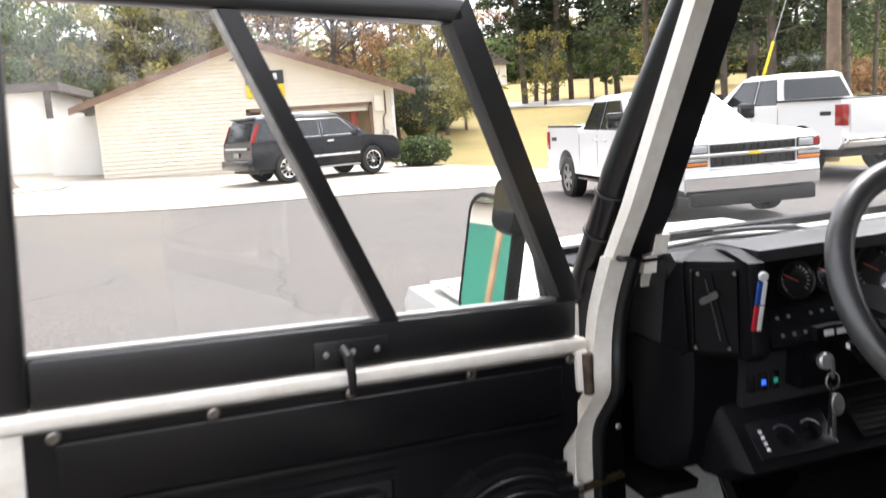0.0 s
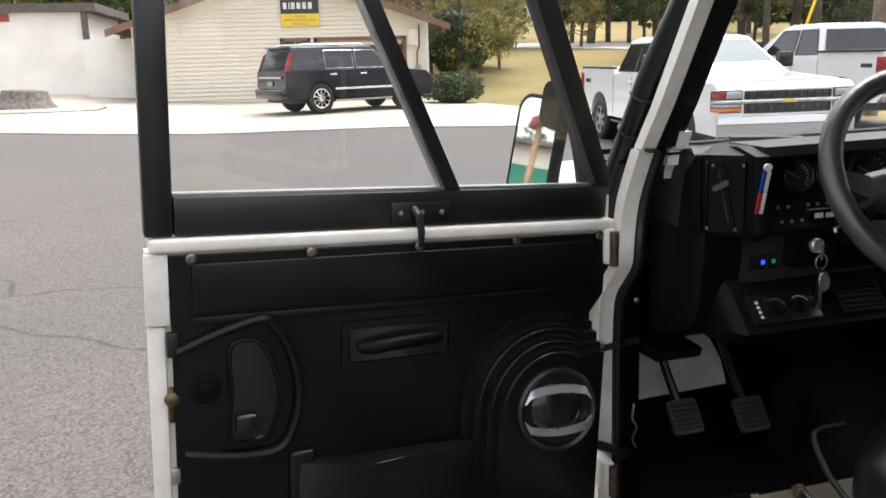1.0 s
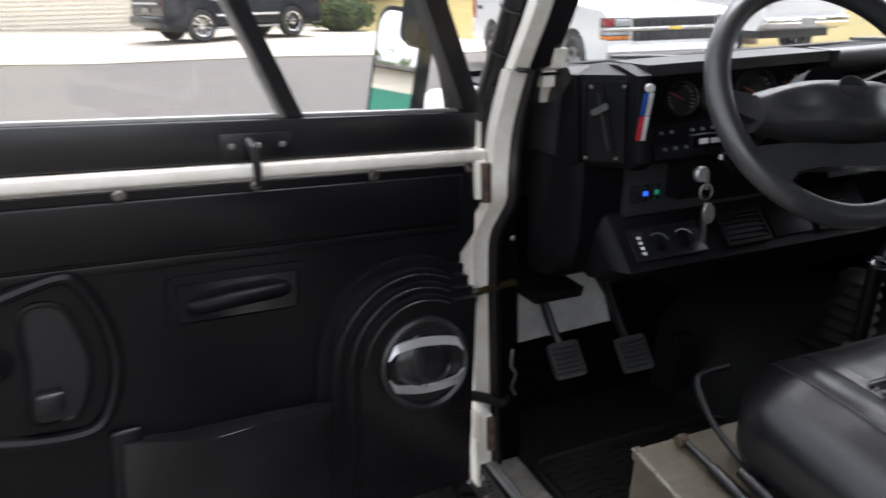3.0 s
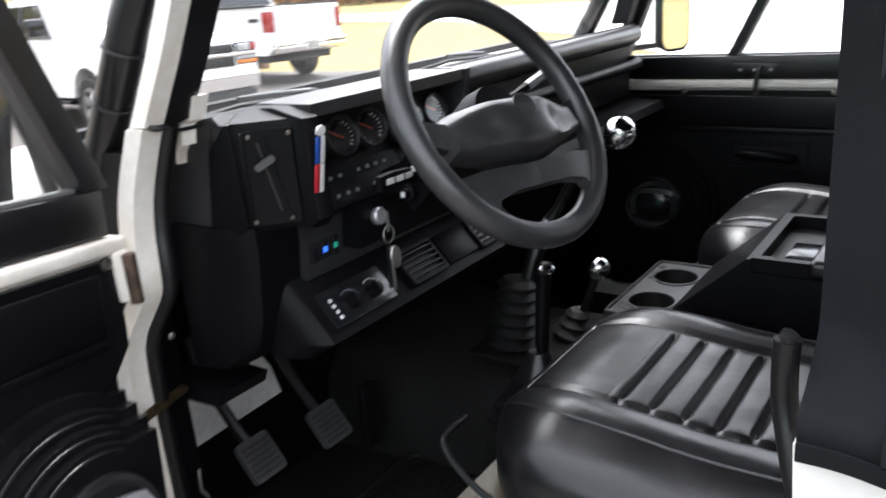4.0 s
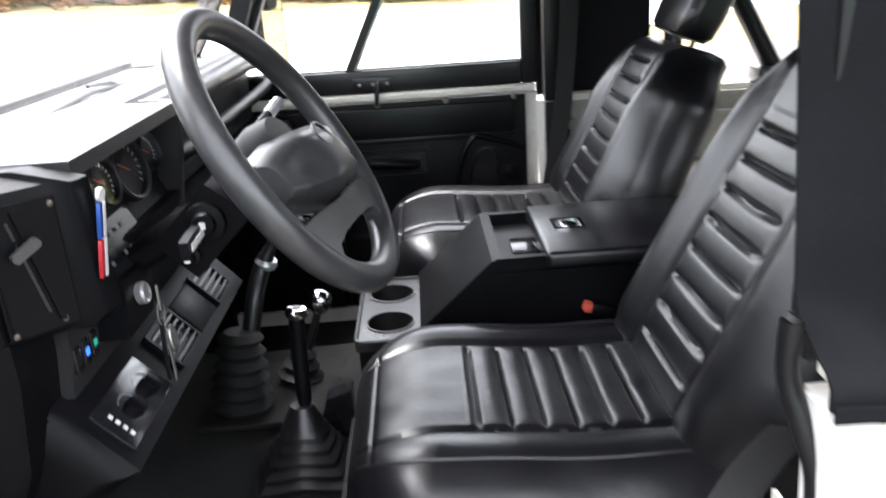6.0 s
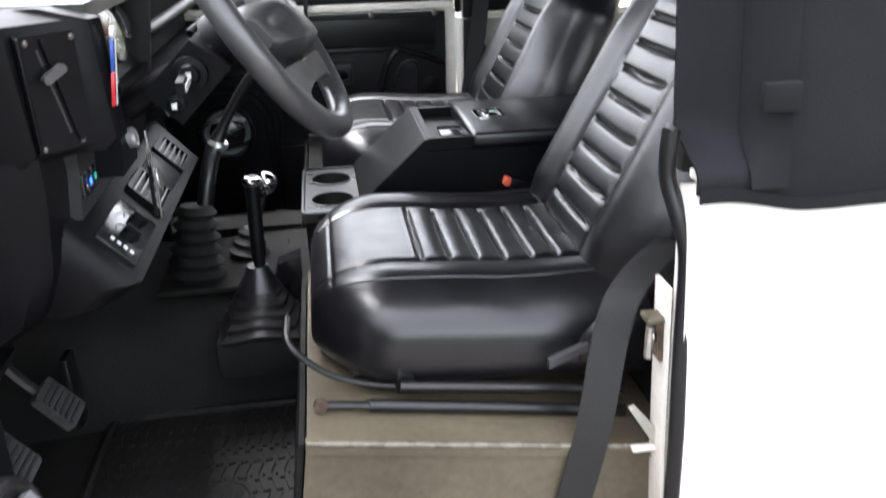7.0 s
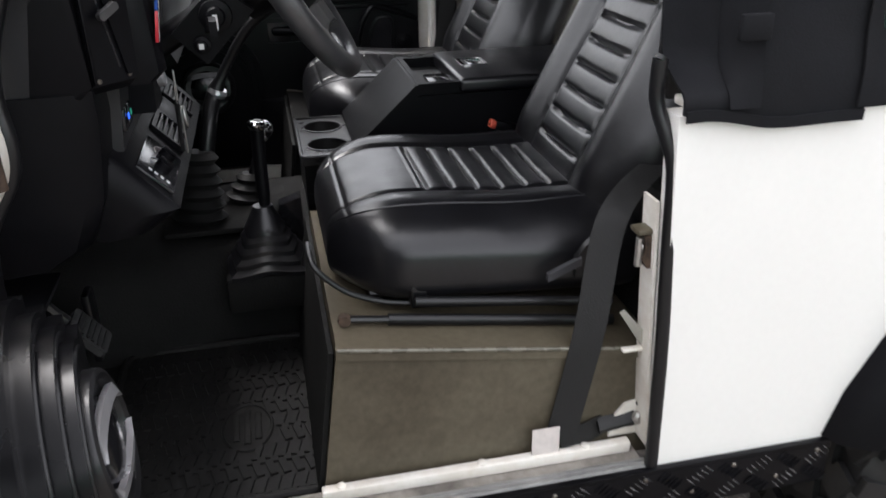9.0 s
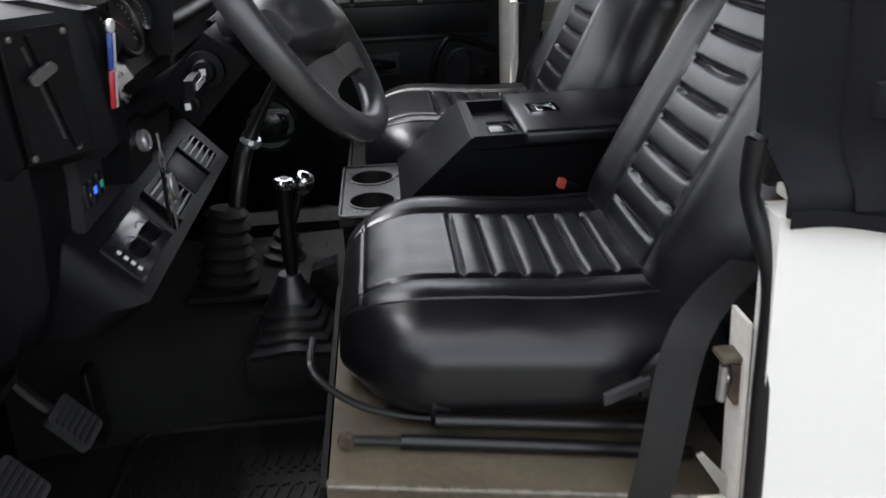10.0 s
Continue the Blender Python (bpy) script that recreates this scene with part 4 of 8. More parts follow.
for d, r, k, s in ((19.5, 60, "p", 0.9), (20.3, 62, "q", 1.0), (21.6, 61, "p", 0.95), (22.8, 63, "q", 1.0), (24.2, 61, "p", 1.0), (26.0, 62, "q", 0.9), (28.0, 50, "p", 1.0), (30.0, 48, "q", 1.1), (31.5, 55, "p", 1.0), (33.0, 47, "p", 1.0), (34.6, 52, "q", 1.0), (36.0, 46, "p", 0.95), (37.5, 55, "q", 1.0), (39.0, 50, "p", 1.0), (40.5, 46, "q", 1.0), (42.0, 52, "p", 1.0), (20.9, 57, "b", 0.62), (25.2, 58, "g", 0.6), (29.1, 52, "b", 0.62), (32.3, 56, "g", 0.6), (35.4, 57, "b", 0.75), (38.3, 56, "g", 0.65), (23.5, 110, "y", 1.1), (28.5, 120, "g", 1.1), (17.8, 120, "r", 1.2), (20.5, 125, "g", 1.0), (26, 130, "y", 1.1)):
    x, y = polar(r, d)
    spots.append((k, x, y, s, rng.uniform(0, 6.28)))
for i in range(56):
    d = 42 + i * 1.25 + rng.uniform(-0.8, 0.8)
    r = rng.uniform(66, 92)
    k = rng.choice(list("gyrbbygq"))
    x, y = polar(r, d)
    spots.append((k, x, y, rng.uniform(0.9, 1.5), rng.uniform(0, 6.28)))
for i in range(24):
    d = 112 + i * 5
    x, y = polar(rng.uniform(60, 90), d)
    spots.append((rng.choice(list("gyrp")), x, y, rng.uniform(1.0, 1.5), rng.uniform(0, 6.28)))
for i in range(26):
    d = -60 + i * 2.2 if i < 20 else 8 + i
    x, y = polar(rng.uniform(70, 95), d)
    spots.append((rng.choice(list("gyrp")), x, y, rng.uniform(1.0, 1.35), rng.uniform(0, 6.28)))
plant(kinds, spots)


def hedge(name, label, x, y, w, d, h, seed, kind, per=160, size=0.07):
    rng = np.random.default_rng(seed)
    ob = tagged(new(name), label, "bush")
    clumps = [(w * 0.40 * math.cos(a) * f, d * 0.40 * math.sin(a) * f, z * h, 0.30 * min(w, h)) for a in np.linspace(0, 6.28, 9)[:-1] for f, z in ((1.0, 0.36), (0.95, 0.62), (0.45, 0.72))]
    me = leaf_cloud(rng, clumps, per, size)
    me.materials.append(LEAVES[kind])
    c = new("foliage", me)
    c.parent = ob
    part("stem", tube([(0, 0, -0.1), (0, 0.02, h * 0.5)], [0.08, 0.04], 6), BARK, ob)
    bm = lathe([(w * 0.20, 0.02), (w * 0.40, h * 0.25), (w * 0.42, h * 0.55), (w * 0.30, h * 0.82), (0.0005, h * 0.88)], 16)
    bmesh.ops.transform(bm, matrix=Matrix.Diagonal((1, d / w, 1, 1)), verts=bm.verts)
    part("inner_growth", bm, LEAVES["pine"], ob)
    ob.matrix_basis = Matrix.Translation((x, y, lie(x, y)))
    return ob


hedge("clipped_bush", "low clipped round green bush beside the garage", 5.15, 26.0, 1.95, 1.5, 1.10, 21, "green")
hedge("tall_shrub", "tall yellow-green shrub behind the garage", 7.2, 35.0, 2.2, 2.2, 3.6, 22, "green", 260, 0.10)
hedge("tall_shrub", "tall yellow-green shrub behind the garage", 9.6, 42.0, 3.2, 2.6, 3.2, 23, "yellow", 240, 0.10)

pole = tagged(part("utility_pole", tube([(0, 0, -0.3), (0, 0, 9)], [0.17, 0.13], 12), WOODPOLE), "tall brown wooden utility pole", "utility pole")
px_, py_ = polar(21.5, 39.3)
pole.matrix_basis = Matrix.Translation((px_, py_, lie(px_, py_)))
part("guy_wire", tube([(-0.05, 0, 7.5), (-2.3, 0.6, 0.1)], 0.012, 5), STEEL, pole, "steel guy wire")
part("guy_guard", tube([(-1.42, 0.37, 3.0), (-1.68, 0.44, 2.1)], 0.035, 8), YELLOWSIGN, pole, "yellow plastic wire guard")
pole2 = tagged(part("utility_pole", tube([(0, 0, -0.3), (0, 0, 8)], [0.11, 0.09], 10), WOODPOLE), "thin grey utility pole behind the garage", "utility pole")
px_, py_ = polar(38, 10.0)
pole2.matrix_basis = Matrix.Translation((px_, py_, lie(px_, py_)))

house = tagged(new("far_house"), "small pale house beyond the street", "house")
hx, hy = polar(96, 15.6)
hz = lie(hx, hy)
part("house_wall", box(hx - 5, hx + 5, hy, hy + 6, hz - 1, hz + 2.6), WHITEWALL, house)
part("house_roof", prism([(hx - 5.6, hz + 2.5), (hx + 5.6, hz + 2.5), (hx + 2.5, hz + 4.6), (hx - 2.5, hz + 4.6)], "y", hy - 0.5, hy + 6.5), ROOFING, house)
for i in range(3):
    part("house_window", box(hx - 3.8 + 2.8 * i, hx - 2.6 + 2.8 * i, hy - 0.05, hy - 0.01, hz + 0.9, hz + 2.0), DARKGLASS, house)


def undergrowth(name, label, d0, d1, r0, r1, h, n, seed, kind, size=0.22):
    """A belt of scrub along the foot of the woods."""
    rng = np.random.default_rng(seed)
    clumps = []
    for i in range(n):
        d, r = rng.uniform(d0, d1), rng.uniform(r0, r1)
        x, y = polar(r, d)
        k = rng.uniform(0.5, 1.0) * h
        for j in range(3):
            clumps.append((x + rng.normal() * 0.6, y + rng.normal() * 0.6, lie(x, y) + k * rng.uniform(0.1, 0.9), 0.35 * k + 0.3))
    me = leaf_cloud(rng, clumps, 36, size)
    me.materials.append(LEAVES[kind])
    tagged(new(name, me), label, "undergrowth", kind="stuff")


undergrowth("undergrowth", "green and brown scrub at the foot of the woods", 40, 112, 64, 80, 3.6, 420, 31, "yellow")
undergrowth("undergrowth", "dark green scrub at the foot of the woods", 40, 112, 68, 84, 5.0, 330, 32, "green", 0.26)
undergrowth("undergrowth", "rust-brown scrub at the foot of the woods", 40, 112, 60, 76, 2.2, 260, 33, "rust")
undergrowth("undergrowth", "dark woodland beyond the lawn", 16, 44, 100, 125, 6.5, 420, 34, "green", 0.4)
undergrowth("undergrowth", "dark woodland behind the buildings", -40, 16, 56, 80, 6.0, 420, 35, "yellow", 0.3)
undergrowth("undergrowth", "far woodland behind the lot", 112, 330, 70, 95, 8.0, 420, 36, "green", 0.5)

# ---- the off-road vehicle: x to its right, y ahead, z up; its left side stands at x = 0, its right at x = WIDE ----
WIDE, SILL = 1.665, 0.598
VEH = Matrix.Translation((0, 0, 0.62)) @ pose(0, 0, 0, -0.613, -0.863, 2.168) @ Matrix.Translation((0, 0, -0.62))
vehicle = tagged(new("off_road_vehicle"), "white soft-top off-road vehicle with black interior, driver's door open", "vehicle")
vehicle.matrix_basis = VEH


def seat_surface(w, d, nx, ny, height):
    """A closed pad w wide and d deep whose upper face follows height(u, v), u and v from 0 to 1."""
    bm = bmesh.new()
    top = [[bm.verts.new(height(i / nx, j / ny)) for i in range(nx + 1)] for j in range(ny + 1)]
    for j in range(ny):
        for i in range(nx):
            bm.faces.new((top[j][i], top[j][i + 1], top[j + 1][i + 1], top[j + 1][i]))
    rim = [top[0][i] for i in range(nx + 1)] + [top[j][nx] for j in range(1, ny + 1)] + [top[ny][i] for i in range(nx - 1, -1, -1)] + [top[j][0] for j in range(ny - 1, 0, -1)]
    return bm, rim


def close_rim(bm, rim, steps):
    """Carries the rim on through offsets: each step is a function of a point."""
    k, last = len(rim), rim
    for f in steps:
        ring = [bm.verts.new(f(v.co)) for v in rim]
        for i in range(k):
            bm.faces.new((last[i], ring[i], ring[(i + 1) % k], last[(i + 1) % k]))
        last = ring
    bm.faces.new(last)
    return bm


def groove(x, at, width, depth):
    return -depth * math.exp(-((x - at) / width) ** 2)


def arch(t, r):
    """A rounded shoulder: 0 at the edge, 1 once t reaches r."""
    t = max(0.0, min(1.0, t / r))
    return math.sqrt(max(0.0, 1 - (1 - t) ** 2))


def build_seat(cx, name, label, L=0.56):
    """Cushion, backrest and headrest in pleated black vinyl. Local x across, y ahead, z up from the seat base."""
    seat = part(name, box(-0.17, 0.17, 0.05, 0.40, 0.862, 0.884), BLACKPAINT, vehicle, label)
    for rx in (-0.20, 0.20):
        part("seat_rail", tube([(rx, 0.42, 0.868), (rx, 0.0, 0.842)], 0.012, 8), BLACKPAINT, seat)
    seat.matrix_basis = Matrix.Translation((cx, 0, 0))
    W, D, y0 = 0.53, 0.492, -0.015
    pleats = [0.302 - 0.043 * i for i in range(7)]

    def cush(u, v):
        u = 0.5 - 0.5 * math.copysign(min(1.0, abs(math.sin(math.pi * (u - 0.5)))) * (1 - 0.25) + 0.25 * abs(2 * u - 1), 0.5 - u)
        v = 1 - (1 - v) ** 1.35
        x = (u - 0.5) * W
        y = y0 + v * D
        # the plan narrows and rounds at the front
        hx = 0.265 * (1 - 0.48 * max(0.0, (v - 0.70) / 0.30) ** 2.6)
        ex = min(u, 1 - u) * W
        ey = (1 - v) * D
        round_x, round_y = arch(ex, 0.115), arch(ey, 0.125)
        z = 0.912 + 0.077 * (round_x * round_y) ** 0.85 + 0.016 * sstep(0.3, 0.8, v)
        mid = 1 - sstep(0.098, 0.122, abs(x))
        bol = math.exp(-((abs(x) - 0.17) / 0.040) ** 2)
        z += 0.008 * bol * sstep(0.0, 0.15, ey)
        z += groove(abs(x), 0.122, 0.0040, 0.008) * sstep(0.01, 0.03, ey)
        z += groove(ey, 0.036, 0.0035, 0.003) * sstep(0.02, 0.08, ex) * (1 if abs(x) < 0.14 else 0.4)
        if y < 0.33:
            q = (0.302 - y) / 0.043
            z += mid * (0.004 * abs(math.cos(math.pi * (q - 0.5))) ** 0.6 - 0.002 if y < 0.315 else 0)
            for p in pleats:
                z += mid * groove(y, p, 0.0034, 0.0065)
        z += 0.0015 * noise.noise((x * 18, y * 14, 3.1))
        return (math.copysign(min(abs(x), 0.10) + max(0.0, abs(x) - 0.10) * (hx - 0.10) / 0.165, x), y, z)

    bm, rim = seat_surface(W, D, 110, 190, cush)
    def low(c, k, dz):
        return Vector((c.x * k, (c.y - 0.25) * k + 0.25, 0.912 - dz - 0.020 * max(0.0, min(1.0, (0.36 - c.y) / 0.36))))
    close_rim(bm, rim, [lambda c: low(c, 1.006, 0.008), lambda c: low(c, 1.004, 0.016), lambda c: low(c, 0.994, 0.025), lambda c: low(c, 0.975, 0.034), lambda c: low(c, 0.94, 0.041), lambda c: low(c, 0.88, 0.043)])
    part("seat_cushion", bm, LEATHER, seat, "pleated black vinyl cushion", 60)
    # stitched welt along the shoulder of the cushion
    welt = []
    for i in range(41):
        v = 0.05 + 0.90 * min(1, i / 28)
        welt.append(cush(0.228, v))
    part("welt", tube([(p[0] - 0.001, p[1], p[2] - 0.0006) for p in welt[:29]], 0.0022, 6), PIPING, seat)
    part("welt", tube([(-p[0] + 0.001, p[1], p[2] - 0.0006) for p in welt[:29]], 0.0022, 6), PIPING, seat)

    # backrest: length L along its lean
    lean = radians(27)
    up = Vector((0, -math.sin(lean), math.cos(lean)))
    out = Vector((0, math.cos(lean), math.sin(lean)))
    base = Vector((0, 0.025, 0.935))

    def half(v):
        return 0.228 + 0.028 * sstep(0.0, 0.30, v) - 0.03 * sstep(0.35, 0.75, v) - 0.075 * sstep(0.72, 1.0, v) ** 1.3

    def back(u, v):
        hx = half(v)
        x = (u - 0.5) * 2 * hx
        ex = min(u, 1 - u) * 2 * hx
        ey = min((1 - v) * L, v * L + 0.03)
        d = 0.075 * min(arch(ex, 0.070), arch(ey, 0.065)) - 0.03
        inner = 0.108 - 0.016 * v
        bol = math.exp(-((abs(x) - inner - 0.055) / 0.04) ** 2) * (1 - 0.6 * sstep(0.6, 0.9, v))
        d += 0.022 * bol * sstep(0, 0.12, ey)
        lip = sstep(0.02, 0.06, ey)
        d += groove(abs(x), inner, 0.0035, 0.006) * lip
        mid = 1 - sstep(inner - 0.026, inner - 0.002, abs(x))
        s = v * L
        for i in range(8):
            at = 0.075 + 0.048 * i + 0.004 * (x / 0.12) ** 2
            d += mid * groove(s, at, 0.0030, 0.0085)
        if 0.04 < s < 0.44:
            q = (s - 0.075 - 0.004 * (x / 0.12) ** 2) / 0.048
            d += mid * 0.0018 * abs(math.sin(math.pi * q)) ** 0.7
        p = base + up * s + out * d
        return (x, p.y, p.z)

    bm, rim = seat_surface(0.5, L, 80, 120, back)
    c0 = base + up * L * 0.5
    def rear(c, k, t):
        q = Vector((c.x * k, c.y, c.z)) - c0
        s = q.dot(up) * (1 + (k - 1) * 0.6)
        return c0 + Vector((q.x, 0, 0)) + up * s - out * t
    close_rim(bm, rim, [lambda c: rear(c, 1.012, 0.045), lambda c: rear(c, 1.0, 0.075), lambda c: rear(c, 0.93, 0.092)])
    part("backrest", bm, LEATHER, seat, "pleated black vinyl backrest with side bolsters", 60)
    # headrest on two posts
    hb = base + up * (L + 0.075) - out * 0.012
    ring = []
    for s, k in ((-0.075, 0.8), (-0.06, 0.96), (-0.02, 1.0), (0.05, 1.0), (0.085, 0.95), (0.10, 0.78)):
        c = hb + up * (s + 0.015)
        ring.append([c + Vector((p[0] * k, 0, 0)) + out * (p[1] * k) for p in rounded(0.25, 0.085, 0.03, 4)])
    part("headrest", loft(ring), LEATHER, seat, "black vinyl headrest", 50, 0.004)
    for sx in (-0.06, 0.06):
        a = base + up * (L - 0.06) - out * 0.03 + Vector((sx, 0, 0))
        part("headrest_post", tube([a, a + up * 0.13], 0.005, 8), BLACKPAINT, seat)
    return seat


def rail_door(length, name, label, mirror_x):
    """A door: u from the hinge to its free edge, n to the inside, w up from the waist; returns its shell."""
    s = mirror_x
    shell = prism([(-0.018, -0.60), (0.82, -0.60), (0.82, 0.0), (-0.018, 0.0)], "y", -0.045, -0.008)
    door = part(name, shell, WHITEWORN, vehicle, label, bevel=0.006)
    part("waist_rail", box(-0.03, 0.815, -0.040, 0.010, 0.0, 0.022), WHITEWORN, door, "white painted waist rail", bevel=0.006, segs=3)
    if s:
        part("edge_flange", box(0.788, 0.8235, -0.010, 0.004, -0.115, -0.002), WHITEWORN, door, bevel=0.003)
        part("edge_flange", box(0.796, 0.8225, -0.010, 0.000, -0.600, -0.117), WHITEWORN, door, bevel=0.003)
    # moulded trim panel with its upper band
    part("trim_panel", prism([(-0.014, -0.006), (-0.014, -0.125), (0.014 if s else -0.014, -0.160), (0.014 if s else -0.014, -0.585), (0.787, -0.585), (0.787, -0.006)], "y", -0.0075, 0.004), TRIM, door, "black moulded trim panel", bevel=0.008, segs=3)
    part("trim_band", box(0.02, 0.755, 0.004, 0.011, -0.10, -0.018), TRIM, door, bevel=0.006, segs=3)
    part("trim_rib", box(0.02, 0.755, 0.0035, 0.008, -0.118, -0.104), TRIM, door, bevel=0.003)
    for u in (0.755, 0.567, 0.378, 0.187, 0.003):
        part("trim_rivet", lathe([(0.009, 0), (0.0085, 0.003), (0.005, 0.0045), (0.0045, 0.002), (0.0005, 0.002)], 14, facing((u, 0.011 if 0.02 < u else 0.0045, -0.009), (0, 1, 0))), RIVET, door)
    # upper frame, bolted on: bottom band, posts, top rail, sloping front edge and divider
    band = box(-0.012, 0.7775, -0.036, 0.002, 0.024, 0.085)
    part("frame_band", band, BLACKPAINT, door, "satin black lower band", bevel=0.004)
    part("frame_post", box(0.778, 0.821, -0.036, 0.004, 0.024, 0.545), BLACKPAINT, door, bevel=0.005)
    part("frame_top", box(0.185, 0.7775, -0.036, 0.003, 0.510, 0.545), BLACKPAINT, door, bevel=0.005)
    part("frame_front", prism([(-0.022, 0.0855), (0.016, 0.0855), (0.206, 0.5095), (0.183, 0.545), (0.178, 0.545)], "y", -0.036, 0.003), BLACKPAINT, door, bevel=0.004)
    part("divider_bar", prism([(0.298, 0.0855), (0.324, 0.0855), (0.534, 0.5095), (0.508, 0.5095)], "y", -0.032, 0.001), BLACKPAINT, door, bevel=0.003)
    part("divider_seal", prism([(0.3245, 0.0855), (0.331, 0.0855), (0.541, 0.5095), (0.5345, 0.5095)], "y", -0.026, -0.006), STEEL, door)
    part("window_seal", box(0.02, 0.777, -0.026, -0.008, 0.0855, 0.090), ALU, door)
    for pts in ([(0.332, 0.087), (0.7775, 0.087), (0.7775, 0.509), (0.542, 0.509)], [(0.018, 0.087), (0.297, 0.087), (0.506, 0.509), (0.205, 0.509)]):
        g = part("pane", prism(pts, "y", -0.019, -0.0155), DUSTY, door, "dusty clear glass")
        g.visible_shadow = False
    # window latch
    part("latch_plate", box(0.318, 0.428, 0.0025, 0.006, 0.030, 0.066), BLACKPAINT, door, bevel=0.002)
    for u in (0.335, 0.372, 0.411):
        part("latch_screw", lathe([(0.005, 0), (0.004, 0.003), (0.0005, 0.0035)], 8, facing((u, 0.006, 0.048), (0, 1, 0))), STEEL, door)
    part("latch_lever", tube([(0.388, 0.008, 0.056), (0.384, 0.02, 0.047), (0.380, 0.024, 0.02), (0.378, 0.02, -0.008)], [0.007, 0.0075, 0.0065, 0.005], 8), BLACKPAINT, door)
    # door pull in a shallow recess
    part("pull_surround", plate_with_hole(rounded(0.212, 0.085, 0.010, 4, 0.409, -0.177), rounded(0.188, 0.062, 0.008, 4, 0.409, -0.177), "y", 0.004, 0.0095), TRIM, door, bevel=0.0015)
    part("pull_cup", box(0.318, 0.500, 0.0035, 0.0055, -0.207, -0.149), GLOSSBLACK, door)
    part("door_pull", tube([(0.335, 0.006, -0.174), (0.348, 0.016, -0.173), (0.41, 0.020, -0.175), (0.468, 0.016, -0.181), (0.482, 0.006, -0.182)], [0.010, 0.012, 0.0125, 0.012, 0.010], 16), PLASTIC, door, "black door pull")
    # latch surround with raised ridge, pocket and handle
    drop = Matrix.Translation((0, 0, -0.008))
    ridge = smooth_path([(0.78, 0.006, -0.150), (0.72, 0.010, -0.125), (0.652, 0.011, -0.106), (0.628, 0.011, -0.118), (0.602, 0.011, -0.165), (0.588, 0.011, -0.235), (0.600, 0.011, -0.30), (0.628, 0.011, -0.335), (0.70, 0.011, -0.335), (0.775, 0.006, -0.322)], 5)
    part("handle_ridge", tube(ridge, 0.009, 8), TRIM, door, m=drop)
    part("handle_plate", prism([(0.785, -0.155), (0.72, -0.131), (0.655, -0.113), (0.635, -0.124), (0.611, -0.170), (0.598, -0.236), (0.609, -0.297), (0.633, -0.327), (0.785, -0.318)], "y", 0.004, 0.0085), TRIM, door, bevel=0.003, m=drop)
    inner = smooth_path([(0.700, 0.0095, -0.150), (0.664, 0.0095, -0.140), (0.640, 0.0095, -0.165), (0.622, 0.0095, -0.235), (0.636, 0.0095, -0.298), (0.660, 0.0095, -0.312), (0.702, 0.0095, -0.305), (0.700, 0.0095, -0.23)], 5, True)
    part("handle_well_rim", tube(inner, 0.0045, 6, loop=True), TRIM, door, m=drop)
    part("handle_well", prism([(p.x, p.z) for p in inner], "y", 0.0087, 0.0095), GLOSSBLACK, door, m=drop)
    part("inside_handle", box(0.660, 0.695, 0.0096, 0.026, -0.292, -0.262), GLOSSBLACK, door, "glossy black inside handle", bevel=0.005, segs=3, m=drop)
    part("lock_rosette", lathe([(0.024, 0), (0.024, 0.004), (0.019, 0.005), (0.018, 0.002), (0.008, 0.0025), (0.0005, 0.006)], 20, facing((0.738, 0.0087, -0.214), (0, 1, 0))), PLASTIC, door, m=drop)
    # speaker pod: nested arcs stepping out, then the speaker
    sc, edge = (0.122, -0.318), 0.016 if s else -0.010
    for i, (r, n) in enumerate(((0.168, 0.018), (0.150, 0.036), (0.132, 0.052), (0.114, 0.066))):
        shape = [(sc[0] + r * math.cos(a), sc[1] + r * math.sin(a)) for a in np.linspace(radians(-2), radians(122), 24)]
        shape = [p for p in shape if p[0] > edge]
        shape = [(sc[0] + r, -0.578 + 0.001 * i)] + shape + [(edge + 0.0008 * i, shape[-1][1]), (edge + 0.0008 * i, -0.578 + 0.001 * i)]
        part("speaker_pod_step", prism(shape, "y", 0.004, n), PODBLACK if s else PLASTIC, door, "stepped black speaker pod", bevel=0.008, segs=4)
        if i and s:
            arc = [(sc[0] + (r - 0.009) * math.cos(a), n, sc[1] + (r - 0.009) * math.sin(a)) for a in np.linspace(radians(4), radians(118), 24)]
            part("pod_ridge", tube([p for p in arc if p[0] > edge + 0.006], 0.0028, 8), PODBLACK, door)
    f = facing((sc[0] + 0.002, 0.074, sc[1]), (0.12, 1, 0.12)) @ Matrix.Scale(0.88, 4)
    part("speaker_ring", lathe([(0.094, -0.030), (0.092, 0.006), (0.090, 0.013), (0.084, 0.016), (0.077, 0.012), (0.075, 0.004), (0.02, 0.001), (0.0005, 0.001)], 36, f), BLACKPAINT, door, "black speaker grille ring")
    for sgn in (1, -1):
        band = []
        for i in range(13):
            x = -0.076 + 0.152 * i / 12
            yo = math.sqrt(max(0, 0.078 ** 2 - x * x))
            yi = 0.026 + 0.012 * (1 - (x / 0.076) ** 2)
            yi = min(yi, yo - 0.0002) if i in (0, 12) else min(yi, yo)
            band.append((x, sgn * max(yi, 0.002), sgn * max(min(yo, yi + 0.016), yi + 0.001)))
        bm = bmesh.new()
        loft([[(x, a, 0.010), (x, b, 0.008), (x, b, 0.016), (x, a, 0.019)] for x, a, b in band], bm)
        bmesh.ops.transform(bm, matrix=f, verts=bm.verts)
        part("speaker_trim", bm, SILVER if s else BLACKPAINT, door, "silver speaker trim" if s else "")
    part("speaker_cone", lathe([(0.058, 0.004), (0.050, 0.010), (0.03, 0.014), (0.0005, 0.015)], 28, f), GLOSSBLACK, door)
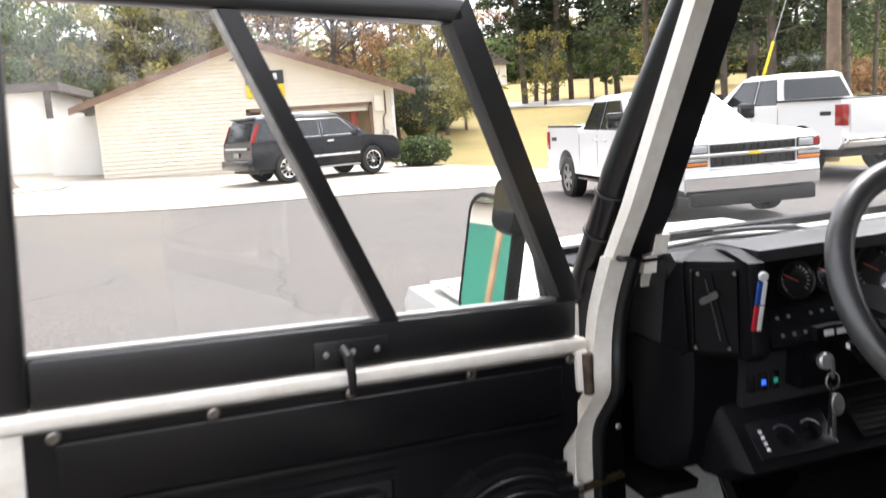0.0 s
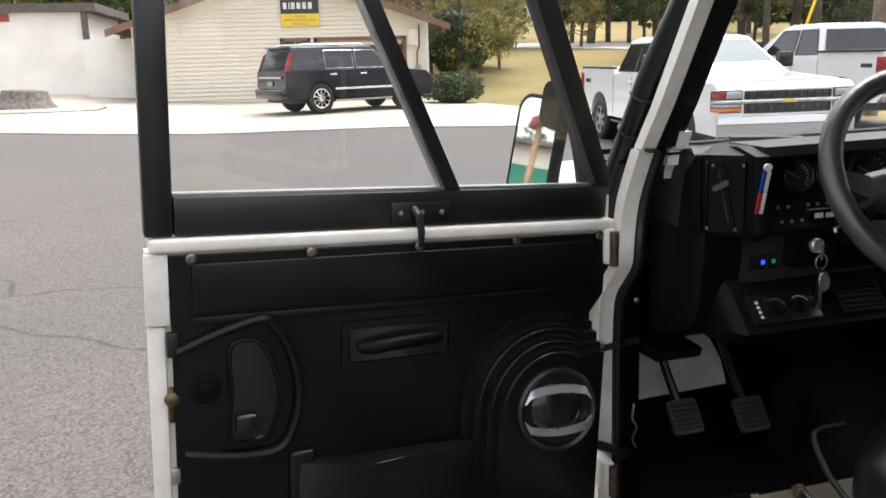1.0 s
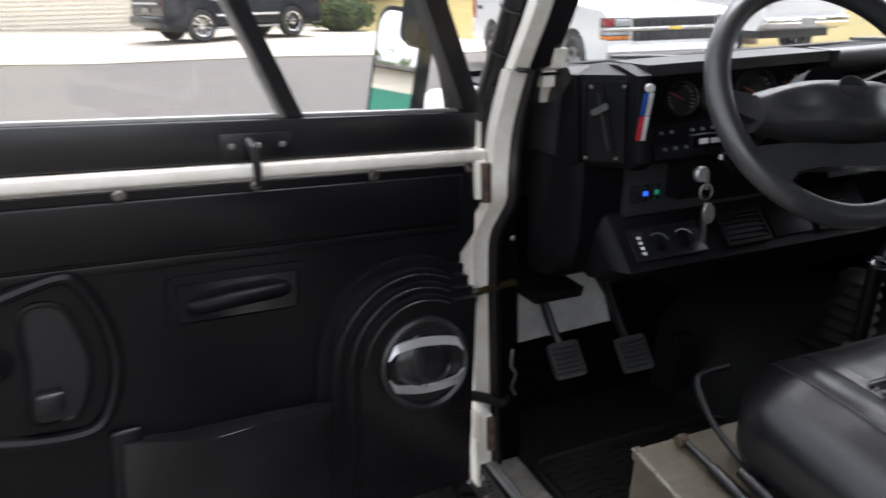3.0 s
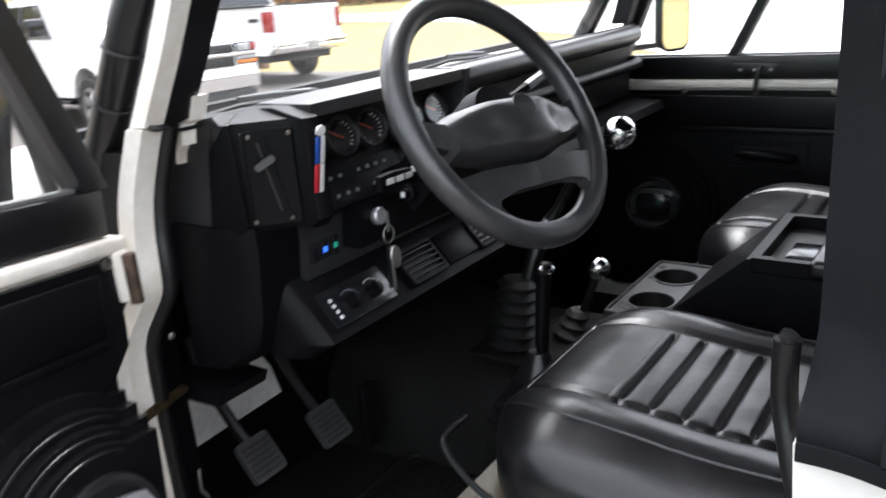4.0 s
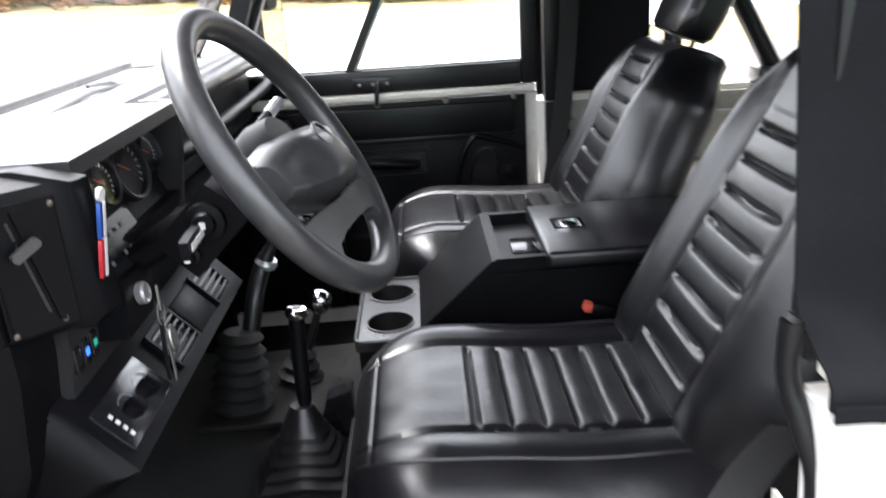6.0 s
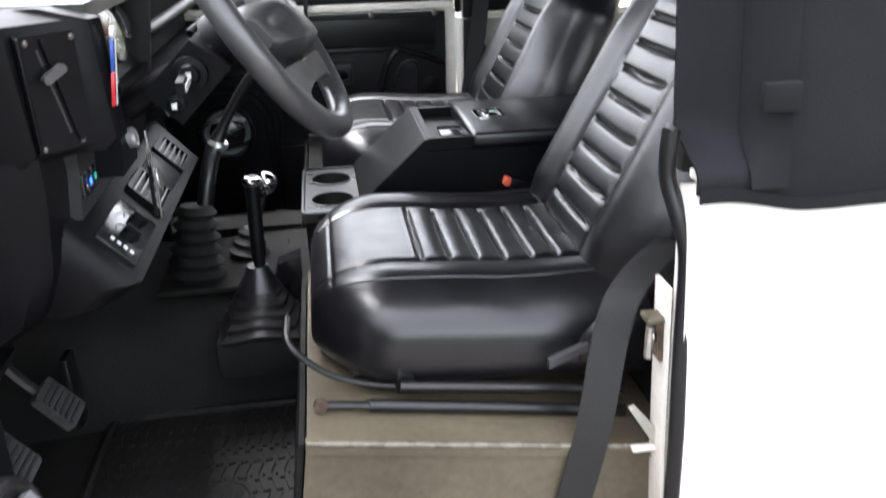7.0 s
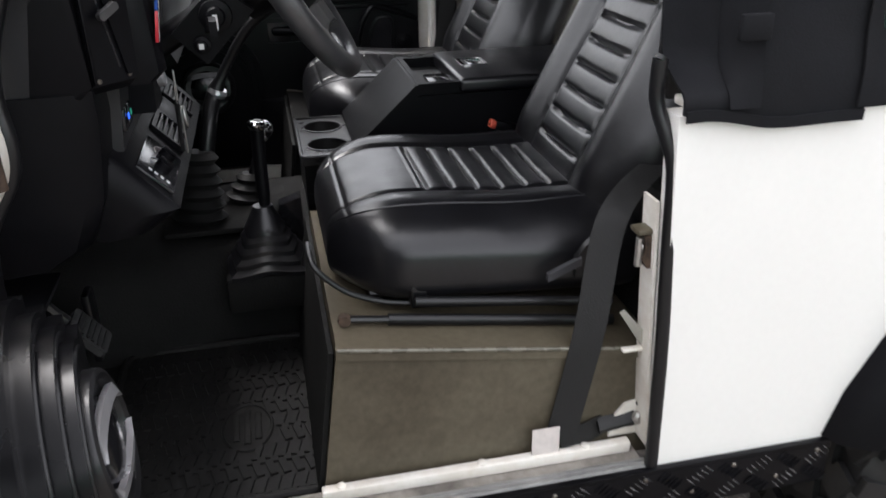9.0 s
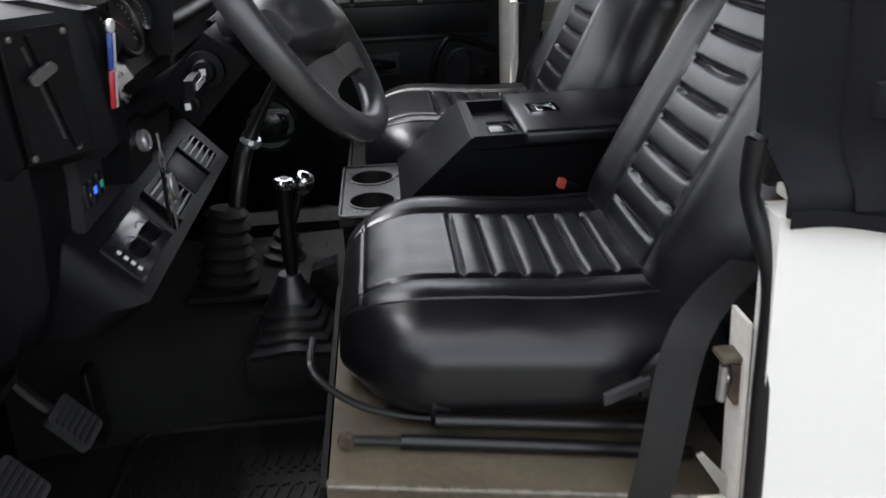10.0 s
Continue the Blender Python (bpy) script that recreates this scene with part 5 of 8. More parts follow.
    # slack map pocket in soft vinyl
    bm = bmesh.new()
    rows = []
    for j in range(9):
        t = j / 8
        row = []
        for i in range(25):
            q = i / 24
            u = 0.592 - 0.372 * q
            w = -0.372 - 0.010 * math.sin(math.pi * q) - (0.585 - 0.372) * t
            sag = 0.010 + 0.028 * math.sin(math.pi * q) ** 0.6 * (1 - 0.5 * t) + 0.003 * math.sin(9 * q + 5 * t)
            row.append((u, 0.005 + sag, w + 0.003 * math.sin(14 * q)))
        rows.append(row)
    loft([r + [(p[0], 0.0045, p[2]) for p in r[::-1]] for r in rows], bm)
    part("map_pocket", bm, LEATHER, door, "slack black vinyl map pocket", 60)
    for u in (0.585, 0.225):
        part("pocket_post", box(u - 0.022, u + 0.022, 0.004, 0.017, -0.585, -0.352), TRIM, door, bevel=0.006, segs=3)
    return door


# the open driver's door, swung out 80 degrees and riding up towards its free edge
DOOR = Matrix(((-0.9821, 0.1719, 0.0770), (-0.1708, -0.9851, 0.0212), (0.0795, 0.0077, 0.9968))).to_4x4()
DOOR.translation = (-0.0360, 0.8530, 1.2455)
door_left = rail_door(0.82, "driver_door", "open white door with black trim panel and framed window", True)
door_left.matrix_basis = DOOR
door_right = rail_door(0.82, "passenger_door", "closed white door with black trim panel and framed window", False)
m = Matrix(((0, -1, 0), (-1, 0, 0), (0, 0, 1))).to_4x4()
m.translation = (1.625, 0.845, 1.218)
door_right.matrix_basis = m

# latch hardware on the free edge of the open door
part("door_latch", box(0.778, 0.796, -0.004, 0.012, -0.165, -0.125), BLACKPAINT, door_left, bevel=0.003)
part("latch_gear", lathe([(0.011, 0), (0.012, 0.004), (0.008, 0.007), (0.0005, 0.008)], 12, facing((0.79, 0.002, -0.235), (0.3, 1, 0))), BRASS, door_left, "tarnished brass latch")
part("latch_claw", box(0.786, 0.797, -0.002, 0.006, -0.275, -0.215), BRASS, door_left, bevel=0.004)
part("latch_claw", box(0.782, 0.797, -0.002, 0.008, -0.38, -0.352), STEEL, door_left, bevel=0.004)

# ---- body shell ----
def sheet(name, mat, parent, *boxes, label="", bevel=0.004):
    bm = bmesh.new()
    for b in boxes:
        box(*b, bm=bm)
    return part(name, bm, mat, parent, label, bevel=bevel)


# rear side panels with the wheel arch cut away
ax, az, ar = -0.72, 0.42, 0.50
cut = [(0.0, SILL), (-0.315, SILL), (-0.375, 0.755), (-0.455, 0.90), (-0.52, 0.93), (-0.92, 0.93), (-1.0, 0.90), (-1.08, 0.755), (-1.14, SILL), (-1.45, SILL), (-1.45, 1.19), (0.03, 1.19)]
for side, x0, x1 in (("left", 0.0, 0.035), ("right", WIDE - 0.035, WIDE)):
    part("rear_side_panel", prism(cut, "x", x0, x1), WHITE, vehicle, "plain white aluminium side panel", bevel=0.004)
    part("side_capping", box(x0 - 0.002, x1 + 0.03, -1.44, 0.005, 1.190, 1.203), WHITEWORN, vehicle, "white top capping", bevel=0.003)
# inner tub
part("tub_floor", box(0.036, WIDE - 0.036, -1.449, -0.006, 0.76, 0.78), TUBGREY, vehicle)
part("wheel_box", box(0.036, 0.28, -1.448, -0.30, 0.781, 1.0), TUBGREY, vehicle, "grey wheel box", bevel=0.01)
part("wheel_box", box(WIDE - 0.28, WIDE - 0.036, -1.448, -0.30, 0.781, 1.0), TUBGREY, vehicle, "grey wheel box", bevel=0.01)
part("tub_inner_side", box(WIDE - 0.050, WIDE - 0.037, -1.44, -0.03, 1.001, 1.185), TUBGREY, vehicle, "grey inner tub side")
part("tub_stiffener", box(WIDE - 0.066, WIDE - 0.051, -1.43, -0.05, 1.11, 1.135), TUBGREY, vehicle, bevel=0.004)
part("tailgate", box(0.036, WIDE - 0.036, -1.488, -1.452, 0.70, 1.19), WHITE, vehicle, bevel=0.006)
part("seat_bulkhead", box(0.051, WIDE - 0.051, -0.05, -0.026, 0.64, 1.03), CARPET, vehicle, bevel=0.004)
# door posts at the rear of the openings
for side, xa, xb in (("left", 0.008, 0.05), ("right", WIDE - 0.05, WIDE - 0.008)):
    part("rear_door_post", loft([[(xa, -0.030 + e, z), (xb, -0.030 + e, z), (xb, -0.006 + e, z), (xa, -0.006 + e, z)] for e, z in ((0.0, SILL + 0.01), (0.028, 1.188))]) if xa < 1 else box(xa, xb, 0.002, 0.014, SILL + 0.01, 1.188), WHITEWORN, vehicle, "white door post", bevel=0.004)
    part("upper_door_post", box(xa + (0.075 if xa < 1 else 0), xb + (0.075 if xa < 1 else 0), -0.045, 0.005, 1.189, 1.80), BLACKPAINT, vehicle, bevel=0.004)
# pierced white flange inside the left seal, dark lining of the right post
part("post_flange", loft([[(0.030, 0.006 + e, z), (0.071, 0.006 + e, z), (0.071, 0.001 + e, z), (0.030, 0.001 + e, z)] for e, z in ((0.0, SILL + 0.03), (0.012, 0.80), (0.026, 1.06))]), WHITEWORN, vehicle, "white post flange with bolt holes", bevel=0.0015)
for z in (0.69, 0.76, 0.90, 1.03):
    part("flange_hole", lathe([(0.0045, 0), (0.004, 0.0008), (0.0005, 0.0008)], 10, facing((0.064, 0.0065 + 0.0565 * (z - 0.628), z), (0, 1, 0))), RUBBER, vehicle)
part("post_lining", box(WIDE - 0.0545, WIDE - 0.0505, -0.065, 0.003, SILL + 0.03, 1.187), PLASTIC, vehicle, "dark post lining", bevel=0.001)
# rubber door seal, kinked at the waist
part("door_seal", tube(smooth_path([(0.003, 0.006, 0.586), (0.006, 0.010, 0.80), (0.010, 0.018, 1.00), (0.014, 0.021, 1.11), (0.022, 0.032, 1.155), (0.036, 0.044, 1.20), (0.037, 0.046, 1.235), (0.037, 0.045, 1.258)], 4), 0.0105, 14), SEALRUBBER, vehicle, "black rubber door seal")
part("seal_cap", tube([(0.037, 0.045, 1.257), (0.037, 0.042, 1.262)], 0.0085, 14), SEALRUBBER, vehicle)
# striker and its bracket
part("striker_plate", box(0.036, 0.066, 0.014, 0.052, 1.006, 1.015), OLIVE, vehicle, "worn bracket", bevel=0.004)
part("striker_bracket", prism([(0.014, 1.005), (0.040, 1.005), (0.036, 0.985), (0.040, 0.966), (0.032, 0.952), (0.014, 0.952)], "x", 0.038, 0.056), RUST, vehicle, "rusty door striker", bevel=0.004)
part("striker_pin", tube([(0.047, 0.043, 1.0), (0.047, 0.043, 0.955)], 0.006, 8), STEEL, vehicle)
dome("striker_bolt", (0.047, 0.0395, 0.985), (0, 1, 0), 0.007, STEEL, vehicle)
part("post_gusset", prism([(0.052, 0.876), (0.060, 0.872), (0.018, 0.806), (0.004, 0.806), (0.004, 0.818)], "x", 0.052, 0.057), TUBGREY, vehicle, "worn grey-white stay", bevel=0.0015)
part("gusset_foot", box(0.050, 0.062, 0.006, 0.050, 0.800, 0.8055), WHITEWORN, vehicle, bevel=0.002)

# sills, tread and chequer plate
SILLGREY = material("grimy_sill_metal", (0.30, 0.28, 0.25), 0.5, metal=0.3, spread=0.3, scale=14, bump=0.15, tint=(0.10, 0.09, 0.08))
part("sill", box(0.003, 0.073, 0.012, 0.90, SILL - 0.02, SILL + 0.008), SILLGREY, vehicle, "grimy grey door sill", bevel=0.003)
part("sill_tread", box(-0.0003, 0.022, 0.010, 0.945, SILL + 0.0085, SILL + 0.014), ALU, vehicle, "dull aluminium sill tread", bevel=0.002)
for tx in (0.006, 0.016):
    part("tread_rib", box(tx - 0.002, tx + 0.002, 0.012, 0.944, SILL + 0.0141, SILL + 0.016), ALU, vehicle)
part("sill_lip", box(0.044, 0.062, 0.023, 0.53, SILL + 0.0085, SILL + 0.029), WHITEWORN, vehicle, "white flange with chipped paint", bevel=0.003)
part("sill", box(WIDE - 0.075, WIDE, 0.022, 0.98, SILL - 0.06, SILL + 0.026), WHITEWORN, vehicle, bevel=0.003)
for y in (0.50, 0.275, 0.10):
    dome("sill_screw", (0.054, y, SILL + 0.029), (0, 0, 1), 0.008, WHITEWORN, vehicle)
part("sill_chequer_plate", box(-0.012, -0.005, -0.315, 0.98, 0.525, 0.604), CHEQUER, vehicle, "black chequer plate sill guard", bevel=0.0015)
part("chequer_lip", box(-0.0122, -0.0006, -0.315, 0.98, 0.6042, 0.6115), CHEQUER, vehicle, bevel=0.001)
part("sill_flange", box(0.0005, 0.030, -0.315, 0.009, 0.538, 0.5975), CHEQUER, vehicle, "black flange under the side panel")
# bars of one slant get the painted glint, the crossing ones stay plate-black
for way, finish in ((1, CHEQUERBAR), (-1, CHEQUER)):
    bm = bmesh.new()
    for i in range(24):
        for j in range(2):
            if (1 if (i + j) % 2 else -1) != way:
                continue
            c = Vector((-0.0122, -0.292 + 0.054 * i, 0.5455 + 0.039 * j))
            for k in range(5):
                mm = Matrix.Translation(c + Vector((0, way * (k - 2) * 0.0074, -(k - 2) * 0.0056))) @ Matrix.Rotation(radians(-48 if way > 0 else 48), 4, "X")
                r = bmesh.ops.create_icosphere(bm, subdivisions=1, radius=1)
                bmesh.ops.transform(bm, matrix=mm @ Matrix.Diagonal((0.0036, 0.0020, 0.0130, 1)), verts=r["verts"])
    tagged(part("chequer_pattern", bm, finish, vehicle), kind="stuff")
for i in range(9):
    dome("sill_rivet", (-0.012, -0.29 + 0.155 * i, 0.594), (-1, 0, 0), 0.005, RIVET, vehicle)
    dome("sill_rivet", (-0.012, -0.22 + 0.155 * i, 0.553), (-1, 0, 0), 0.005, RIVET, vehicle)

# wheel-arch flare and rear wheel
def flare(x, sgn):
    prof = [(-0.30, 0.615), (-0.325, 0.70), (-0.385, 0.815), (-0.455, 0.925), (-0.54, 0.968), (-0.90, 0.968), (-0.985, 0.925), (-1.06, 0.815), (-1.12, 0.70), (-1.145, 0.615)]
    inn = [(-0.385, 0.615), (-0.40, 0.68), (-0.45, 0.78), (-0.51, 0.865), (-0.565, 0.892), (-0.875, 0.892), (-0.93, 0.865), (-0.99, 0.78), (-1.04, 0.68), (-1.06, 0.615)]
    rings = []
    for p, q in zip(prof, inn):
        rings.append([(x, p[0], p[1]), (x + sgn * 0.03, p[0] * 0.85 + q[0] * 0.15, p[1] * 0.85 + q[1] * 0.15), (x + sgn * 0.058, p[0] * 0.35 + q[0] * 0.65, p[1] * 0.35 + q[1] * 0.65), (x + sgn * 0.060, q[0], q[1]), (x + sgn * 0.045, q[0], q[1]), (x, q[0], q[1])])
    return loft(rings)


part("wheel_arch_flare", flare(-0.001, -1), PLASTIC, vehicle, "black plastic wheel arch flare", 50, 0.003)
part("wheel_arch_flare", flare(WIDE + 0.001, 1), PLASTIC, vehicle, "black plastic wheel arch flare", 50, 0.003)
part("wheel_well", prism([(-0.36, 0.60), (-0.44, 0.80), (-0.56, 0.905), (-0.88, 0.905), (-1.0, 0.80), (-1.08, 0.60), (-1.03, 0.60), (-0.97, 0.77), (-0.86, 0.86), (-0.58, 0.86), (-0.47, 0.77), (-0.41, 0.60)], "x", 0.036, 0.30), RUBBER, vehicle)


def road_wheel(cx, cy, cz, sgn):
    R, w = 0.385, 0.245
    M = Matrix.Translation((cx, cy, cz)) @ pose(0, 0, 0, 0, 90, 0)
    prof = [(0.20, -w * 0.42), (0.27, -w * 0.5), (0.345, -w * 0.5), (0.372, -w * 0.44), (R - 0.012, -w * 0.38), (R - 0.012, w * 0.38), (0.372, w * 0.44), (0.345, w * 0.5), (0.27, w * 0.5), (0.20, w * 0.42)]
    wheel = part("wheel", lathe(prof, 48), RUBBER, vehicle, "black off-road tyre", 30)
    wheel.matrix_basis = M
    bm = bmesh.new()
    for i in range(30):
        a = 2 * math.pi * i / 30
        for k, (off, da) in enumerate(((-0.085, 0.0), (-0.03, 0.09), (0.03, 0.02), (0.085, 0.11))):
            mm = Matrix.Rotation(a + da, 4, "Z") @ Matrix.Translation((R - 0.006, 0, off)) @ Matrix.Rotation(radians(20 if k % 2 else -20), 4, "X")
            box(-0.014, 0.008, -0.026, 0.026, -0.024, 0.024, bm, mm)
        for e in (-1, 1):
            mm = Matrix.Rotation(a + 0.05, 4, "Z") @ Matrix.Translation((0.352, 0, e * w * 0.5))
            box(-0.03, 0.022, -0.017, 0.017, -0.007, 0.007, bm, mm)
    tagged(part("tyre_tread", bm, RUBBER, wheel, "chunky mud-terrain tread"), kind="stuff")
    part("rim", lathe([(0.20, 0.10), (0.205, 0.085), (0.195, 0.05), (0.14, 0.03), (0.08, 0.05), (0.04, 0.06), (0.0005, 0.06)] if sgn > 0 else [(0.20, -0.10), (0.205, -0.085), (0.195, -0.05), (0.14, -0.03), (0.08, -0.05), (0.04, -0.06), (0.0005, -0.06)], 36), WHITEWORN, wheel, "white steel rim")
    return wheel


for cx, sg in ((0.085, -1), (WIDE - 0.085, 1)):
    for cy in (-0.72, 1.64):
        road_wheel(cx, cy, 0.393 - 0.0151 * cx + 0.0107 * cy, sg)

# front body: bulkhead, wings, bonnet
part("front_bulkhead", box(0.065, WIDE - 0.065, 1.10, 1.13, 0.55, 1.37), PLASTIC, vehicle, "black-lined bulkhead")
for x0, x1, inn in ((0.0, 0.36, 1), (WIDE - 0.36, WIDE, -1)):
    part("front_wing", prism([(1.135, 0.62), (1.14, 0.62), (1.26, 0.86), (1.36, 0.93), (1.92, 0.93), (2.04, 0.86), (2.12, 0.62), (2.24, 0.62), (2.24, 1.06), (2.16, 1.115), (1.135, 1.135)], "x", x0, x1), WHITE, vehicle, "white front wing", bevel=0.02, segs=3)
    part("wing_skin", box(min(x0, x0) if inn > 0 else x1 - 0.028, x0 + 0.028 if inn > 0 else x1, 0.985, 1.1345, 0.62, 1.135), WHITE, vehicle, bevel=0.004)
    part("wing_chequer_plate", box(x0 + 0.05, x1 - 0.03, 1.14, 2.08, 1.1365, 1.1405, m=Matrix.Rotation(0, 4, "X")), ALU, vehicle, "grey chequer plate wing top")
bm = bmesh.new()
for i in range(22):
    for j in range(6):
        mm = Matrix.Translation((0.075 + 0.045 * j, 1.155 + 0.042 * i, 1.1405)) @ Matrix.Rotation(radians(45 if (i + j) % 2 else -45), 4, "Z")
        r = bmesh.ops.create_icosphere(bm, subdivisions=1, radius=1)
        bmesh.ops.transform(bm, matrix=mm @ Matrix.Diagonal((0.019, 0.0045, 0.0028, 1)), verts=r["verts"])
tagged(part("wing_chequer_pattern", bm, BLACKPAINT, vehicle), kind="stuff")
part("bonnet", loft([[(x, y, z) for x, z in ((0.362, 1.10), (0.375, 1.165), (0.42, 1.19), (0.83, 1.20), (1.245, 1.19), (1.29, 1.165), (1.303, 1.10))] for y in (1.12, 1.6, 2.26)]), WHITE, vehicle, "white bonnet", 50, 0.01)
part("scuttle", box(0.03, WIDE - 0.03, 0.97, 1.12, 1.14, 1.355), WHITE, vehicle, "white scuttle panel", bevel=0.015, segs=3)
part("front_grille", box(0.40, 1.265, 2.24, 2.28, 0.66, 1.08), BLACKPAINT, vehicle, bevel=0.01)
part("front_bumper", box(-0.02, WIDE + 0.02, 2.32, 2.40, 0.50, 0.62), BLACKPAINT, vehicle, bevel=0.01)

# front door posts: a bent white flange, a black rubber seal inside it, black lining behind
POST = [(0.012, 0.895, 0.56), (0.012, 0.895, 0.90), (0.011, 0.888, 1.057), (0.012, 0.876, 1.105), (0.020, 0.862, 1.135), (0.027, 0.840, 1.172), (0.027, 0.833, 1.21), (0.034, 0.838, 1.262), (0.040, 0.830, 1.317), (0.050, 0.800, 1.399)]
PILLAR = [(0.0505, 0.7985, 1.401), (0.068, 0.766, 1.48), (0.082, 0.728, 1.57), (0.125, 0.622, 1.83)]


def post_bar(pts, x0, x1, y0, y1, place):
    """A bar swept along pts whose section reaches from x0 to x1 across and y0 to y1 along the vehicle."""
    rings = [[place(p[0] + a, p[1] + b, p[2]) for a, b in ((x0, y0), (x1, y0), (x1, y1), (x0, y1))] for p in pts]
    return loft(rings)


for side in (1, -1):
    def place(x, y, z):
        return Vector((x if side > 0 else WIDE - x, y, z))

    curve = smooth_path(POST, 4)
    part("front_door_post", post_bar(curve, -0.031, 0.0, 0.0, 0.034, place), WHITEWORN, vehicle, "bent white front door post", 35, 0.004)
    part("windscreen_pillar", post_bar(PILLAR, -0.029, 0.0, 0.0, 0.030, place), WHITEWORN if side > 0 else BLACKPAINT, vehicle, "white windscreen pillar" if side > 0 else "black windscreen pillar", 35, 0.005)
    part("pillar_lining", post_bar(PILLAR, 0.003, 0.047, 0.002, 0.052, place), BLACKPAINT, vehicle, "black pillar lining", 35, 0.006)
    seal = smooth_path([(p[0] + 0.013, p[1] + 0.003, p[2]) for p in POST], 4)
    part("post_seal", tube([place(*p) for p in seal], 0.0125, 10), SEALRUBBER, vehicle, "black rubber door seal")
    part("seal_lip", tube([place(p[0] + 0.010, p[1] + 0.012, p[2]) for p in seal], 0.008, 8), SEALRUBBER, vehicle)
    part("post_inner", loft([[place(x, y, z) for x, y in ((0.034 + k, y0), (0.095 + k, y0 + 0.01), (0.095 + k, 1.094), (0.034 + k, 1.094))] for z, y0, k in ((0.575, 0.925, 0.0), (1.09, 0.925, 0.0), (1.23, 0.905, 0.004), (1.36, 0.885, 0.008))]), PLASTIC, vehicle, "black post lining", bevel=0.005)
    # roll cage leg outside the pillar
    leg = smooth_path([(0.050, 1.04, 1.20), (0.053, 1.00, 1.283), (0.061, 0.95, 1.372), (0.068, 0.885, 1.478), (0.078, 0.84, 1.56), (0.125, 0.66, 1.84)], 4)
    part("roll_cage_leg", tube([place(*p) for p in leg], 0.027, 14), BLACKPAINT, vehicle, "black roll cage leg")
    a, b = place(-0.005, 0, 0).x, place(0.095, 0, 0).x
    part("cage_foot", box(min(a, b), max(a, b), 0.99, 1.11, 1.136, 1.195), BLACKPAINT, vehicle, bevel=0.006)
# worn inner flange between the seal and the dashboard, with the windscreen bracket over it
part("post_edge", loft([[(x0, y, z), (x1, y - 0.002, z), (x1, y + 0.003, z), (x0, y + 0.005, z)] for x0, x1, y, z in ((0.100, 0.112, 0.852, 1.335), (0.098, 0.116, 0.846, 1.350), (0.092, 0.112, 0.826, 1.378))]), WHITEWORN, vehicle, "worn white flange", bevel=0.0012)
part("screen_bracket", loft([[(0.096 + d, y, z), (0.117 + d, y - 0.003, z), (0.117 + d, y + 0.014, z), (0.096 + d, y + 0.016, z)] for d, y, z in ((-0.014, 0.812, 1.366), (-0.014, 0.806, 1.394), (-0.004, 0.797, 1.398), (-0.003, 0.784, 1.430))]), WHITEWORN, vehicle, "worn white windscreen bracket", bevel=0.003)
part("bracket_strap", box(0.078, 0.112, 0.803, 0.809, 1.386, 1.391), BLACKPAINT, vehicle)
dome("post_screw", (0.075, 0.912, 1.075), (0, -1, 0), 0.006, STEEL, vehicle)
leg0 = smooth_path([(0.050, 1.04, 1.20), (0.053, 1.00, 1.283), (0.061, 0.95, 1.372), (0.068, 0.885, 1.478), (0.078, 0.84, 1.56), (0.125, 0.66, 1.84)], 4)
loom = smooth_path([(0.105, 0.955, 1.30), (0.083, 0.955, 1.335), (0.075, 0.925, 1.375), (0.099, 0.905, 1.42), (0.088, 0.885, 1.455), (0.097, 0.855, 1.51), (0.108, 0.81, 1.60), (0.150, 0.66, 1.83)], 6)
part("cable_loom", tube(loom, 0.0062, 8), RUBBER, vehicle, "black corrugated cable loom taped to the cage")
for k in (6, 10, 13):
    c, d = Vector(leg0[k]), (Vector(leg0[k + 1]) - Vector(leg0[k - 1])).normalized()
    e1 = Vector((1, 0, 0))
    e2 = d.cross(e1).normalized()
    part("cable_tie", tube([c + e1 * 0.0285 * math.cos(a) + e2 * 0.0285 * math.sin(a) for a in np.linspace(0, 2 * math.pi, 21)[:-1]], 0.0028, 5, loop=True), RUBBER, vehicle)
part("loom_tail", tube(smooth_path([(0.068, 0.890, 1.42), (0.050, 0.83, 1.405), (0.030, 0.795, 1.400), (0.050, 0.790, 1.398)], 4), 0.004, 6), RUBBER, vehicle)

part("kick_panel", box(WIDE - 0.0505, WIDE - 0.0445, 0.850, 1.098, 0.575, 1.36), PLASTIC, vehicle, "black passenger kick panel")

# windscreen: frame rails, glass, wipers
def ws(x, t):
    """A point on the windscreen plane: t from 0 at its foot to 1 at its head."""
    return Vector((x, 0.930 - 0.280 * t, 1.355 + 0.475 * t))


part("windscreen_foot_rail", loft([[(x, 0.90, 1.335), (x, 0.95, 1.335), (x, 0.94, 1.375), (x, 0.893, 1.375)] for x in (0.10, WIDE - 0.10)]), BLACKPAINT, vehicle, bevel=0.005)
part("windscreen_head_rail", loft([[(x, 0.615, 1.80), (x, 0.665, 1.80), (x, 0.65, 1.85), (x, 0.60, 1.85)] for x in (0.10, WIDE - 0.10)]), BLACKPAINT, vehicle, bevel=0.005)
g = part("windscreen", loft([[ws(x, t) for t in (0.04, 0.96)] + [ws(x, t) + Vector((0, 0.005, 0.003)) for t in (0.96, 0.04)] for x in (0.101, WIDE - 0.101)]), CLEAR, vehicle, "clear windscreen glass")
g.visible_shadow = False
